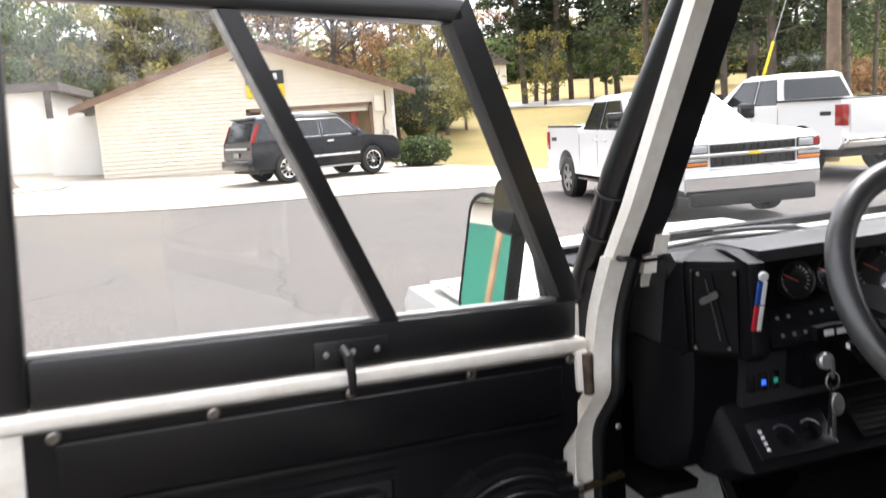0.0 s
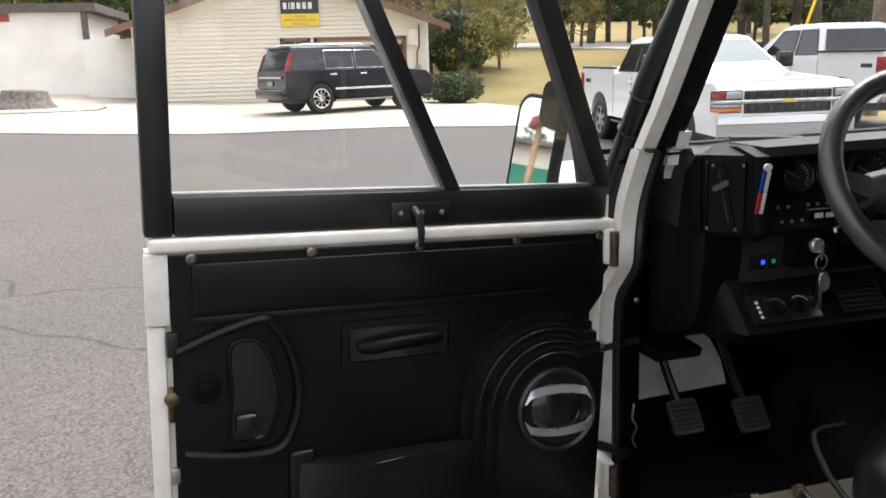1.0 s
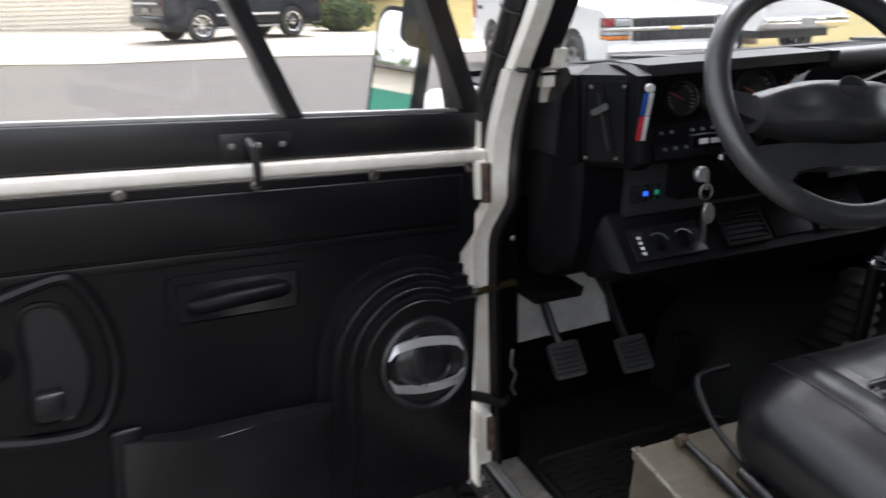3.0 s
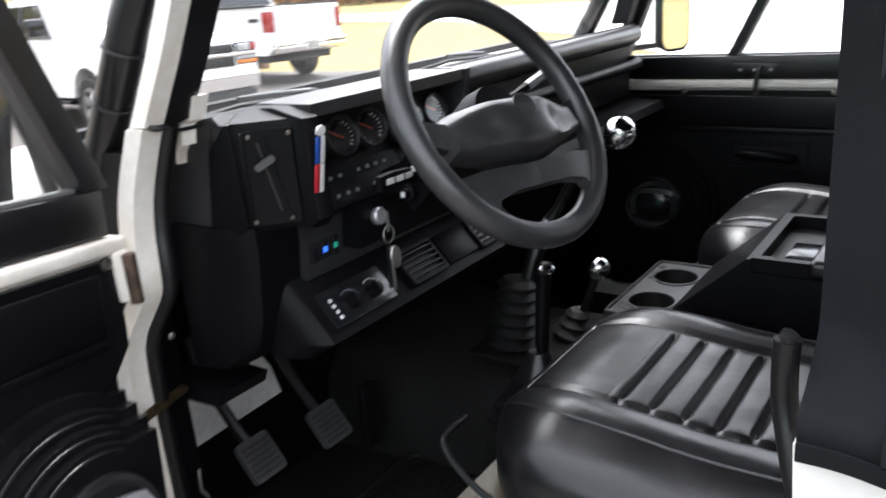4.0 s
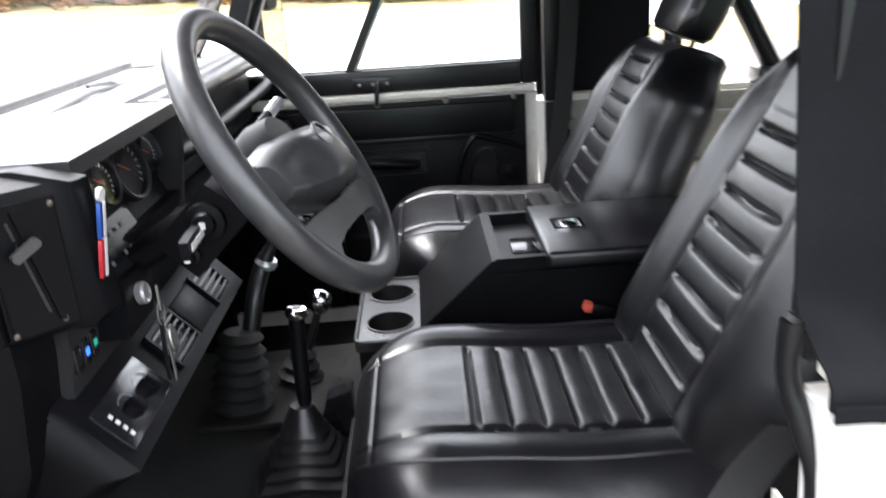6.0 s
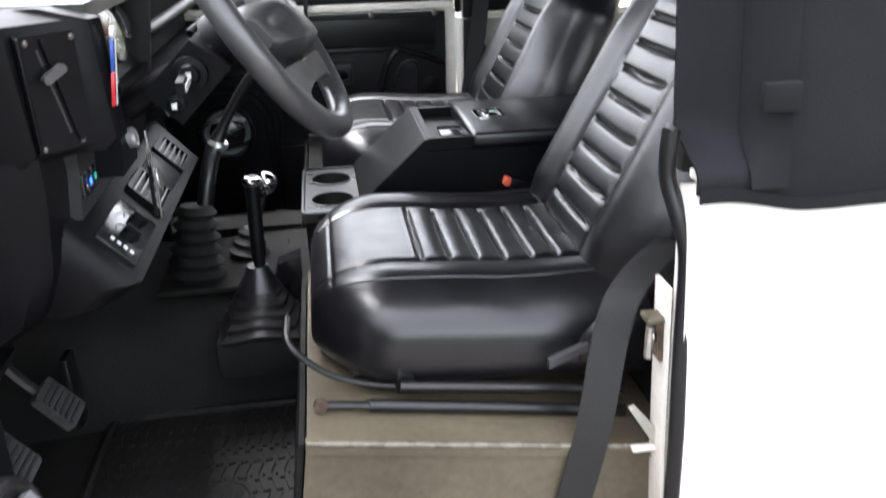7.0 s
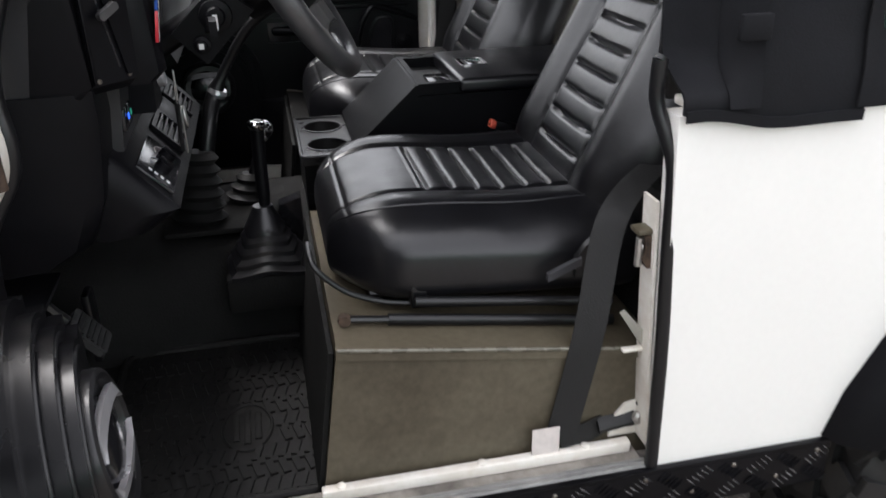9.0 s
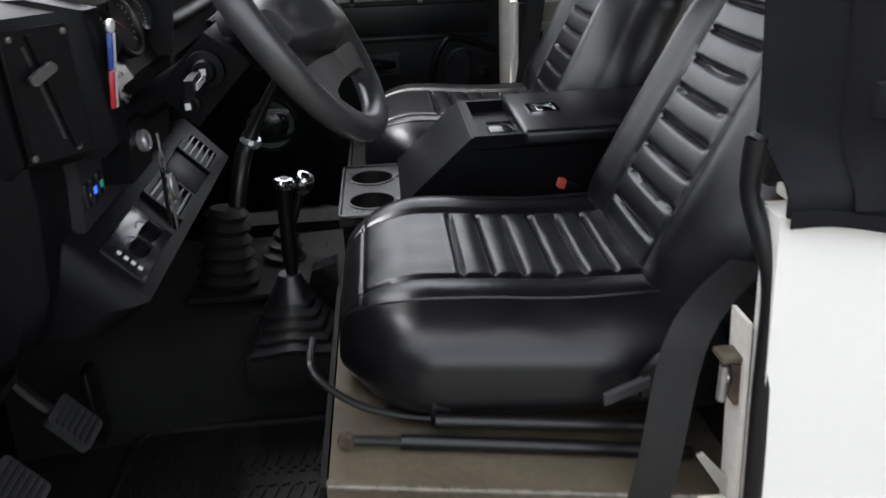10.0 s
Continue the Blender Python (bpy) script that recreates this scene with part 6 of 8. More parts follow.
for bx in (0.60, 1.20):
    a = ws(bx, -0.02) + Vector((0, 0.05, 0.0))
    b = ws(bx - 0.30, 0.055) + Vector((0, 0.03, 0.012))
    wiper = part("wiper", tube([a, a.lerp(b, 0.35) + Vector((0, 0.004, 0.014)), a.lerp(b, 0.7) + Vector((0, 0.0, 0.008)), b], [0.007, 0.006, 0.0045, 0.0035], 8), BLACKPAINT, vehicle, "black wiper arm and blade")
    part("wiper_blade", tube([ws(bx - 0.10, 0.035) + Vector((0, 0.022, 0.0)), ws(bx - 0.30, 0.045) + Vector((0, 0.022, 0.006)), ws(bx - 0.48, 0.035) + Vector((0, 0.022, 0.0))], 0.0045, 6), RUBBER, wiper)
    part("wiper_spindle", lathe([(0.016, 0), (0.014, 0.016), (0.0005, 0.02)], 12, facing(a, (0, 0.5, 0.8))), BLACKPAINT, wiper)

# soft top: roof, side curtain on the left, partly open right side, rear curtain
def drape(rows, thick, name, label, parent=vehicle, mat=None):
    bm = bmesh.new()
    k = len(rows[0])
    front = [[bm.verts.new(p) for p in r] for r in rows]
    back_ = [[bm.verts.new(Vector(p) + Vector(thick)) for p in r] for r in rows]
    n = len(rows)
    for j in range(n - 1):
        for i in range(k - 1):
            bm.faces.new((front[j][i], front[j][i + 1], front[j + 1][i + 1], front[j + 1][i]))
            bm.faces.new((back_[j][i], back_[j + 1][i], back_[j + 1][i + 1], back_[j][i + 1]))
    edge = [(0, i) for i in range(k)] + [(j, k - 1) for j in range(1, n)] + [(n - 1, i) for i in range(k - 2, -1, -1)] + [(j, 0) for j in range(n - 2, 0, -1)]
    for (a, b), (c, d) in zip(edge, edge[1:] + edge[:1]):
        bm.faces.new((front[a][b], back_[a][b], back_[c][d], front[c][d]))
    return part(name, bm, mat or CANVAS, parent, label, 60)


def curtain_y(y, z, seed=0.0):
    return 0.009 * noise.noise((y * 5 + seed, z * 2, seed)) + 0.005 * noise.noise((y * 13, z * 4 + seed, 4)) + 0.004 * noise.noise((y * 7 + 2 * z, z * 15, 9 + seed))


# left curtain in three hanging pieces round its window, leaning in towards the roof
def left_x(y, z):
    rear = -0.012 + 0.10 * max(0.0, z - 1.20)
    front = -0.012 + 0.064 * sstep(1.205, 1.26, z) + 0.145 * max(0.0, z - 1.20)
    return rear + (front - rear) * sstep(-0.075, 0.012, y)


rows = [[(left_x(y, z) + curtain_y(y, z), y + 0.02 * (z - 1.2), z + (0.010 * noise.noise((y * 7, 0, 1)) + 0.018 * sstep(-0.10, 0.01, y)) * max(0, 1 - j / 4)) for y in np.linspace(0.027, -0.235, 36)] for j, z in enumerate(np.linspace(1.176, 1.84, 50))]
drape(rows, (0.006, 0, 0), "side_curtain", "charcoal canvas side curtain")
rows = [[(-0.010 + left_x(y, z) + 0.012 + curtain_y(y, z, 3), y, z) for y in np.linspace(-0.225, -1.44, 50)] for z in np.linspace(1.186, 1.285, 8)]
drape(rows, (0.006, 0, 0), "curtain_hem", "charcoal canvas below the curtain window")
rows = [[(left_x(y, z) + curtain_y(y, z, 3), y, z) for y in np.linspace(-0.225, -1.44, 30)] for z in np.linspace(1.62, 1.84, 8)]
drape(rows, (0.006, 0, 0), "curtain_head", "charcoal canvas above the curtain window")
rows = [[(left_x(y, z) - 0.004 + curtain_y(y, z), y + 0.02 * (z - 1.2), z) for y in np.linspace(-0.030, -0.073, 4)] for z in np.linspace(1.20, 1.84, 40)]
drape(rows, (-0.003, 0, 0), "curtain_strap", "canvas strap sewn down the curtain")
rows = [[(left_x(y, z) - 0.004 + curtain_y(y, z), y, z) for y in np.linspace(-0.218, -0.240, 3)] for z in np.linspace(1.19, 1.84, 30)]
drape(rows, (-0.003, 0, 0), "curtain_seam", "folded canvas seam")
part("strap_buckle", box(-0.020, -0.0085, -0.073, -0.030, 1.285, 1.318), CANVAS, vehicle, bevel=0.003)
rows = [[(left_x(y, z) - 0.003 + curtain_y(y, z), y, z + 0.010 * noise.noise((y * 7, 0, 1)) + 0.018 * sstep(-0.10, 0.01, y)) for y in np.linspace(0.026, -0.232, 30)] for z in (1.168, 1.172, 1.177, 1.183)]
drape(rows, (-0.003, 0, 0), "hem_binding", "black bound hem of the curtain")


def tilt_in(ob):
    """Leans a flat piece of the left curtain in with the rest."""
    for v in ob.data.vertices:
        v.co.x += left_x(-0.8, v.co.z) + 0.010
    return ob


g = tilt_in(part("curtain_window", box(-0.004, -0.002, -1.42, -0.246, 1.287, 1.618), CLEAR, vehicle, "clear vinyl curtain window"))
g.visible_shadow = False
tilt_in(part("curtain_window_frame", plate_with_hole(rounded(1.18, 0.36, 0.06, 6, -0.86, 1.45), rounded(1.14, 0.32, 0.05, 6, -0.86, 1.45), "x", -0.0145, -0.008), ALU, vehicle, "pale piping round the curtain window"))
# right curtain: solid by the post, open behind
rows = [[(WIDE + 0.010 + curtain_y(y, z, 7), y, z) for y in np.linspace(0.02, -0.30, 24)] for z in np.linspace(1.20, 1.84, 20)]
drape(rows, (-0.006, 0, 0), "side_curtain", "charcoal canvas side curtain")
rows = [[(WIDE + 0.010 + curtain_y(y, z, 9), y, z) for y in np.linspace(-0.29, -1.44, 20)] for z in np.linspace(1.72, 1.84, 5)]
drape(rows, (-0.006, 0, 0), "curtain_head", "rolled-up charcoal canvas")
rows = [[(x, y, 1.845 + 0.03 * math.sin(math.pi * x / WIDE) + curtain_y(x, y, 5)) for x in np.linspace(0.045, WIDE + 0.012, 24)] for y in np.linspace(0.66, -1.46, 24)]
drape(rows, (0, 0, 0.006), "canvas_roof", "charcoal canvas roof")
rows = [[(x, -1.455 + curtain_y(x, z, 2), z) for x in np.linspace(0.05, WIDE + 0.01, 24)] for z in np.linspace(1.20, 1.84, 12)]
drape(rows, (0, 0.006, 0), "rear_curtain", "charcoal canvas rear curtain")
# hoop and slanting stay behind the seats
for x in (0.10, WIDE - 0.10):
    part("roll_hoop", tube(smooth_path([(x, -0.33, 0.79), (x, -0.33, 1.50), (x, -0.33, 1.74), (x + (0.06 if x < 1 else -0.06), -0.33, 1.80)], 4), 0.024, 12), BLACKPAINT, vehicle, "black roll hoop")
    part("hoop_stay", tube([(x + (-0.03 if x < 1 else 0.03), -0.36, 1.70), (x + (-0.03 if x < 1 else 0.03), -0.62, 1.24)], 0.026, 12), BLACKPAINT, vehicle, "black slanting stay")
    part("stay_foot", box(x - 0.05 if x < 1 else x - 0.02, x + 0.02 if x < 1 else x + 0.055, -0.70, -0.56, 1.204, 1.25), BLACKPAINT, vehicle, bevel=0.006)
part("roll_hoop", tube([(0.16, -0.33, 1.80), (WIDE - 0.16, -0.33, 1.80)], 0.024, 12), BLACKPAINT, vehicle)

# side mirrors on short arms
def side_mirror(c, n, name, label, turn=0.0):
    n = Vector(n).normalized()
    M = Matrix.Translation(c) @ n.to_track_quat("Z", "Y").to_matrix().to_4x4() @ Matrix.Rotation(radians(turn), 4, "Z")
    w, h = 0.124, 0.235
    rings = [[(p[0] * k, p[1] * k, z) for p in rounded(w, h, 0.035, 6)] for z, k in ((-0.035, 0.75), (-0.028, 0.93), (0.0, 1.0), (0.004, 1.0), (0.006, 0.985), (0.006, 0.93), (0.002, 0.92))]
    mir = part(name, loft(rings), PLASTIC, vehicle, label, 50)
    mir.matrix_basis = M
    part("mirror_glass", prism(rounded(w * 0.925, h * 0.945, 0.030, 6), "z", 0.0022, 0.0045), MIRROR, mir, "mirror glass")
    return mir, M


mirror_left, ML = side_mirror((-0.112, 1.004, 1.385), (-0.9145, -0.3695, 0.165), "side_mirror", "tall black door mirror", -6.0)
part("mirror_clamp", loft([[(p[0] * k, p[1] * k + dy, z) for p in rounded(0.062, 0.10, 0.02, 4)] for z, k, dy in ((-0.03, 0.85, 0.0), (0.0, 1.0, 0.0), (0.022, 0.85, 0.004))]), PLASTIC, mirror_left, "black clamp", 50, m=Matrix.Translation((0.045, 0.10, -0.002)))
arm_end = ML.inverted() @ Vector((-0.02, 0.96, 1.27))
part("mirror_arm", tube([(0.045, 0.09, -0.035), (0.06, 0.02, -0.06), arm_end], 0.010, 8), BLACKPAINT, mirror_left)
mirror_right, MR = side_mirror((1.83, 0.76, 1.415), (-0.37, -0.93, 0.0), "side_mirror", "tall black door mirror")
part("mirror_clamp", loft([[(p[0] * k, p[1] * k, z) for p in rounded(0.062, 0.10, 0.02, 4)] for z, k in ((-0.03, 0.85), (0.0, 1.0), (0.022, 0.85))]), PLASTIC, mirror_right, "black clamp", 50, m=Matrix.Translation((-0.02, 0.10, -0.002)))
part("mirror_arm", tube([(0.0, 0.0, -0.035), (0.0, -0.10, -0.06), MR.inverted() @ Vector((WIDE + 0.03, 0.88, 1.32))], 0.010, 8), BLACKPAINT, mirror_right)
# hinges
for z in (1.213, 0.72):
    h = part("door_hinge", box(-0.030, -0.006, 0.842, 0.90, z - 0.035, z + 0.035), WHITEWORN, vehicle, "white door hinge with rust stains", bevel=0.005)
    part("hinge_pin", tube([(-0.012, 0.838, z - 0.038), (-0.012, 0.838, z + 0.030)], 0.0085, 10), RUST, h)
part("check_strap", tube([(0.075, 0.905, 0.99), (0.02, 0.884, 0.994), (-0.045, 0.862, 0.998)], 0.0075, 8, flat=0.5), BRASS, vehicle, "tarnished door check strap")
part("door_wiring", tube(smooth_path([(0.05, 0.905, 0.742), (0.030, 0.880, 0.748), (0.0, 0.872, 0.77), (-0.045, 0.868, 0.792)], 4), 0.010, 8), RUBBER, vehicle, "rubber wiring sleeve")

# ---- cabin floor and seat boxes ----
FLOOR = 0.583
part("cabin_floor", box(0.066, WIDE - 0.066, 0.0, 1.098, FLOOR - 0.02, FLOOR), CARPET, vehicle, "dark rubber-lined floor")
# lighter olive for the bead, so the edge's highlight is in its colour
OLIVEBEAD = material("highlight_olive_edge", (0.14, 0.13, 0.10), 0.28, spread=0.25, scale=30, bump=0.05, coat=0.3)
for x0, x1 in ((0.070, 0.60), (WIDE - 0.60, WIDE - 0.070)):
    # the passenger's box takes the dark floor colour in place of olive
    sb = part("seat_box", prism([(-0.025, FLOOR + 0.0005), (0.528, FLOOR + 0.0005), (0.488, 0.864), (-0.025, 0.789)], "x", x0, x1), OLIVE if x0 < 0.5 else CARPET, vehicle, "olive-brown painted steel seat box" if x0 < 0.5 else "seat box in the dark floor colour", bevel=0.006)
    part("box_front_lining", prism([(0.5285, FLOOR + 0.001), (0.536, FLOOR + 0.001), (0.500, 0.852), (0.4925, 0.852)], "x", x0 + 0.010, x1), CARPET, sb, "dark front lining", bevel=0.003)
    ex = x0 - 0.006 if x0 < 0.5 else x1 - 0.006
    part("box_edge_strip", loft([[(ex, y, z), (ex + 0.012, y, z), (ex + 0.012, y, z + 0.018), (ex, y, z + 0.018)] for y, z in ((0.49, 0.8485), (-0.02, 0.7735))]), OLIVE, sb, bevel=0.004, segs=3)
    bx_ = x0 - 0.006 if x0 < 0.5 else x1 + 0.006
    part("box_bead", tube([(bx_, 0.488, 0.8655), (bx_, -0.02, 0.791)], 0.0032, 10), OLIVEBEAD, sb, "olive edge bead with a painted pale highlight")
# transmission tunnel between the footwells
part("gearbox_tunnel", loft([[(x, y, z) for x, z in ((0.602 - f, FLOOR), (0.62 - f, 0.70 + h), (0.66 - f * 0.6, 0.775 + h), (0.83, 0.80 + h), (1.005 + f * 0.6, 0.775 + h), (1.045 + f, 0.70 + h), (1.063 + f, FLOOR))] for y, f, h in ((0.0, 0.0, 0.03), (0.50, 0.0, 0.02), (0.80, 0.03, 0.0), (1.09, 0.07, 0.04))]), CARPET, vehicle, "dark rubber-covered gearbox tunnel", 50, 0.01)


driver_seat = build_seat(0.425, "driver_seat", "black pleated vinyl driver's seat on slide rails")
passenger_seat = build_seat(1.240, "passenger_seat", "black pleated vinyl passenger seat", 0.475)
passenger_seat.matrix_basis = Matrix.Translation((1.240, -0.03, 0.014))

# seat slide gear on the outer side of the driver's seat
part("seat_slide", tube([(0.140, 0.402, 0.862), (0.140, 0.03, 0.808)], 0.0095, 10), SEALRUBBER, vehicle, "black seat slide tube")
part("seat_slide", tube([(0.150, 0.358, 0.881), (0.150, 0.03, 0.839)], 0.0085, 10), SEALRUBBER, vehicle, "black seat slide tube")
part("slide_eye", lathe([(0.012, -0.010), (0.014, 0), (0.012, 0.010), (0.0005, 0.010)], 12, facing((0.137, 0.469, 0.872), (-1, 0, 0)) @ Matrix.Scale(0.75, 4)), RUST, vehicle, "rusty slide end")
part("slide_rod", tube([(0.140, 0.467, 0.871), (0.140, 0.39, 0.8605)], 0.006, 8), BLACKPAINT, vehicle)
part("slide_release_bar", tube(smooth_path([(0.180, 0.34, 0.860), (0.185, 0.402, 0.869), (0.185, 0.450, 0.888), (0.185, 0.482, 0.913), (0.187, 0.503, 0.938), (0.200, 0.509, 0.950), (0.25, 0.509, 0.952)], 5), 0.0050, 8), SEALRUBBER, vehicle, "bent black slide release bar")
part("slide_bracket", box(0.16, 0.19, 0.335, 0.362, 0.862, 0.905), BLACKPAINT, vehicle, bevel=0.004)
GREYLEVER = material("grey_lever_plastic", (0.05, 0.05, 0.055), 0.35)
part("recline_lever", loft([[(0.132 + dx, y, z + dz) for dx, dz in ((-0.005, -0.0065), (0.005, -0.0065), (0.005, 0.0065), (-0.005, 0.0065))] for y, z in ((0.150, 0.905), (0.115, 0.920), (0.095, 0.928))]), GREYLEVER, vehicle, "grey recline lever", bevel=0.003)
part("recline_arm", loft([[(0.140 + dx, y, z + dz) for dx, dz in ((-0.006, -0.017), (0.006, -0.017), (0.006, 0.017), (-0.006, 0.017))] for y, z in ((0.102, 0.915), (0.085, 0.937), (0.06, 0.956), (0.02, 0.985))]), SEALRUBBER, vehicle, bevel=0.003)

# seat belts
def strap(pts, width, across, name="seat_belt", label="", mat=None):
    across = Vector(across).normalized() * width / 2
    rows = [[Vector(p) - across, Vector(p) - across * 0.5, Vector(p), Vector(p) + across * 0.5, Vector(p) + across] for p in smooth_path(pts, 5)]
    return drape(rows, (0.0018, 0, 0), name, label, mat=mat or WEBBING)


strap([(0.170, -0.035, 1.06), (0.130, 0.02, 1.045), (0.096, 0.062, 1.018), (0.080, 0.082, 0.97), (0.057, 0.105, 0.851), (0.055, 0.130, 0.719), (0.054, 0.147, 0.640)], 0.048, (0.25, 1, 0.1), label="black seat belt webbing hanging by the door post")
strap([(0.056, 0.142, 0.640), (0.062, 0.095, 0.647), (0.072, 0.057, 0.653), (0.076, 0.018, 0.660)], 0.042, (0.0, 0.1, 1), label="black belt webbing looped to its anchor")
part("belt_anchor", prism([(-0.02, SILL + 0.03), (0.055, SILL + 0.03), (0.05, 0.665), (0.03, 0.69), (0.0, 0.695), (-0.02, 0.68)], "x", 0.0655, 0.0705), WHITEWORN, vehicle, "white belt anchor plate", bevel=0.002)
part("belt_anchor_arm", tube([(0.068, 0.075, 0.655), (0.066, 0.035, 0.660), (0.064, 0.012, 0.664)], [0.016, 0.014, 0.015], 8, flat=0.6), RUBBER, vehicle, "black rubber belt sleeve")
part("belt_bolt", lathe([(0.013, 0), (0.013, 0.008), (0.008, 0.012), (0.0005, 0.012)], 6, facing((0.060, 0.008, 0.666), (-1, 0, 0))), STEEL, vehicle)
part("belt_tag", box(0.0505, 0.052, 0.147, 0.193, 0.628, 0.677), PAPER, vehicle, "faded paper belt tag")
strap([(WIDE - 0.085, -0.05, 1.78), (WIDE - 0.09, -0.06, 1.50), (WIDE - 0.085, -0.04, 1.20), (WIDE - 0.10, 0.0, 0.95)], 0.048, (0.1, 1, 0), label="black seat belt webbing hanging by the passenger post")
part("buckle_stalk", tube([(0.672, 0.000, 0.87), (0.678, 0.025, 0.93), (0.680, 0.04, 0.968)], [0.012, 0.012, 0.012], 8), PLASTIC, vehicle)
part("belt_buckle", box(-0.011, 0.011, -0.02, 0.035, -0.011, 0.011, m=pose(0.681, 0.045, 0.978, 18, 0, 4)), PLASTIC, vehicle, "belt buckle", bevel=0.005)
part("buckle_button", box(-0.0095, 0.0095, 0.0345, 0.048, -0.009, 0.009, m=pose(0.681, 0.045, 0.978, 18, 0, 4)), ORANGE, vehicle, "red buckle button", bevel=0.003)

# ---- centre console between the seats ----
TRAYBLACK = material("sheeny_tray_plastic", (0.010, 0.010, 0.011), 0.30, spread=0.2, scale=20, bump=0.04, spec=0.55)
CX0, CX1 = 0.700, 0.980
console = part("centre_console", prism([(-0.28, 0.80), (-0.28, 1.055), (0.238, 1.055), (0.238, 1.078), (0.244, 1.078), (0.375, 0.958), (0.385, 0.80)], "x", CX0, CX1), PLASTIC, vehicle, "black console with open bin, lid and cup holders", bevel=0.005)
part("cup_panel", box(CX0, CX1, 0.3755, 0.487, 0.80, 0.862), PLASTIC, console, bevel=0.004)
cmid = (CX0 + CX1) / 2
for cx, x0, x1 in ((0.772, CX0 - 0.006, cmid), (0.908, cmid, CX1 + 0.006)):
    y0, y1, cy, R = 0.370, 0.492, 0.431, 0.043
    corners = [math.atan2(y - cy, x - cx) for x in (x0, x1) for y in (y0, y1)]
    turns = sorted(set(list(np.linspace(-math.pi, math.pi, 41)[:-1]) + corners))
    out_ = []
    for a in turns:
        c_, s_ = math.cos(a), math.sin(a)
        k = min(((x1 if c_ > 0 else x0) - cx) / c_ if abs(c_) > 1e-6 else 9, ((y1 if s_ > 0 else y0) - cy) / s_ if abs(s_) > 1e-6 else 9)
        out_.append((cx + c_ * k, cy + s_ * k))
    hole = [(cx + R * math.cos(a), cy + R * math.sin(a)) for a in turns]
    part("cup_tray", plate_with_hole(out_, hole, "z", 0.926, 0.944), TRAYBLACK, console, "sheeny black cup holder tray")
    part("cup_ring", tube([(cx + 0.0435 * math.cos(a), cy + 0.0435 * math.sin(a), 0.9445) for a in np.linspace(0, 2 * math.pi, 33)[:-1]], 0.0022, 6, loop=True), TRAYBLACK, console)
    part("cup_holder", lathe([(0.0428, 0.943), (0.041, 0.88), (0.039, 0.868), (0.0005, 0.867)], 32, Matrix.Translation((cx, cy, 0)), None, False), RUBBER, console, "deep dark round cup holder")
for b in ((CX0, CX0 + 0.006, 0.3755, 0.487), (CX1 - 0.006, CX1, 0.3755, 0.487), (CX0 + 0.0061, CX1 - 0.0061, 0.481, 0.487)):
    part("cup_panel", box(*b, 0.8621, 0.9258), PLASTIC, console)
part("tray_rim", tube([(p[0], p[1], 0.9445) for p in rounded(CX1 - CX0 + 0.010, 0.120, 0.010, 5, cmid, 0.431)], 0.004, 6, loop=True), TRAYBLACK, console)
part("bin_rim", plate_with_hole([(CX0 + 0.004, 0.238), (CX1 - 0.004, 0.238), (CX1 - 0.004, 0.118), (CX0 + 0.004, 0.118)], [(CX0 + 0.02, 0.226), (CX1 - 0.02, 0.226), (CX1 - 0.02, 0.120), (CX0 + 0.02, 0.120)], "z", 1.0555, 1.0795), PLASTIC, console, bevel=0.003)
part("bin_well", box(CX0 + 0.021, CX1 - 0.021, 0.121, 0.225, 1.0552, 1.0565), RUBBER, console, "dark empty bin")
part("bin_clutter", box(CX0 + 0.07, CX0 + 0.15, 0.14, 0.20, 1.0566, 1.066), GLOSSBLACK, console, bevel=0.004)
lid = part("console_lid", box(CX0 - 0.006, CX1 + 0.006, -0.285, 0.150, 1.0553, 1.087), LEATHER, console, "padded black lid", bevel=0.010, segs=3)
part("lid_latch", plate_with_hole(rounded(0.066, 0.060, 0.006, 3, 0.842, 0.088), rounded(0.052, 0.046, 0.005, 3, 0.842, 0.088), "z", 1.0872, 1.0905), CHROME, console, "chrome lid latch", bevel=0.001)
part("latch_tongue", box(0.826, 0.866, 0.070, 0.100, 1.0872, 1.0895), CHROME, console, bevel=0.001)
part("latch_tongue", box(0.816, 0.826, 0.066, 0.110, 1.0872, 1.0885), GLOSSBLACK, console)

# ---- dashboard ----
DX = WIDE - 0.072
dash = part("dashboard", loft([[(x, y, z) for y, z in ((0.905, 1.375), (0.78, 1.400), (0.765, 1.385), (0.80, 1.35), (0.83, 1.20), (0.90, 1.15), (1.095, 1.14), (1.095, 1.35))] for x in (0.112, DX - 0.04)]), DASHTOP, vehicle, "black vinyl dashboard", bevel=0.008, segs=3)
# padded roll and shelf in front of the passenger
part("crash_pad", tube([(0.585, 0.762, 1.375), (0.62, 0.755, 1.375), (1.46, 0.755, 1.375), (DX - 0.045, 0.775, 1.375)], 0.024, 12), DASHTOP, dash, "padded black crash roll")
part("grab_rail", tube(smooth_path([(0.60, 0.770, 1.305), (0.63, 0.735, 1.308), (0.75, 0.722, 1.308), (1.36, 0.722, 1.308), (1.48, 0.74, 1.308), (1.53, 0.775, 1.305)], 4), 0.0135, 10), PLASTIC, dash, "black passenger grab rail")
part("parcel_shelf", prism([(0.70, 1.17), (0.71, 1.19), (0.835, 1.20), (1.09, 1.16), (1.09, 1.14), (0.83, 1.14)], "x", 0.62, DX - 0.002), PLASTIC, dash, bevel=0.006)
part("shelf_back", box(0.59, DX - 0.01, 0.800, 0.826, 1.205, 1.355), PLASTIC, dash, bevel=0.004)
part("shelf_net", box(0.64, 0.95, 0.792, 0.7995, 1.24, 1.34), RUBBER, dash, "dark ribbed speaker grille")
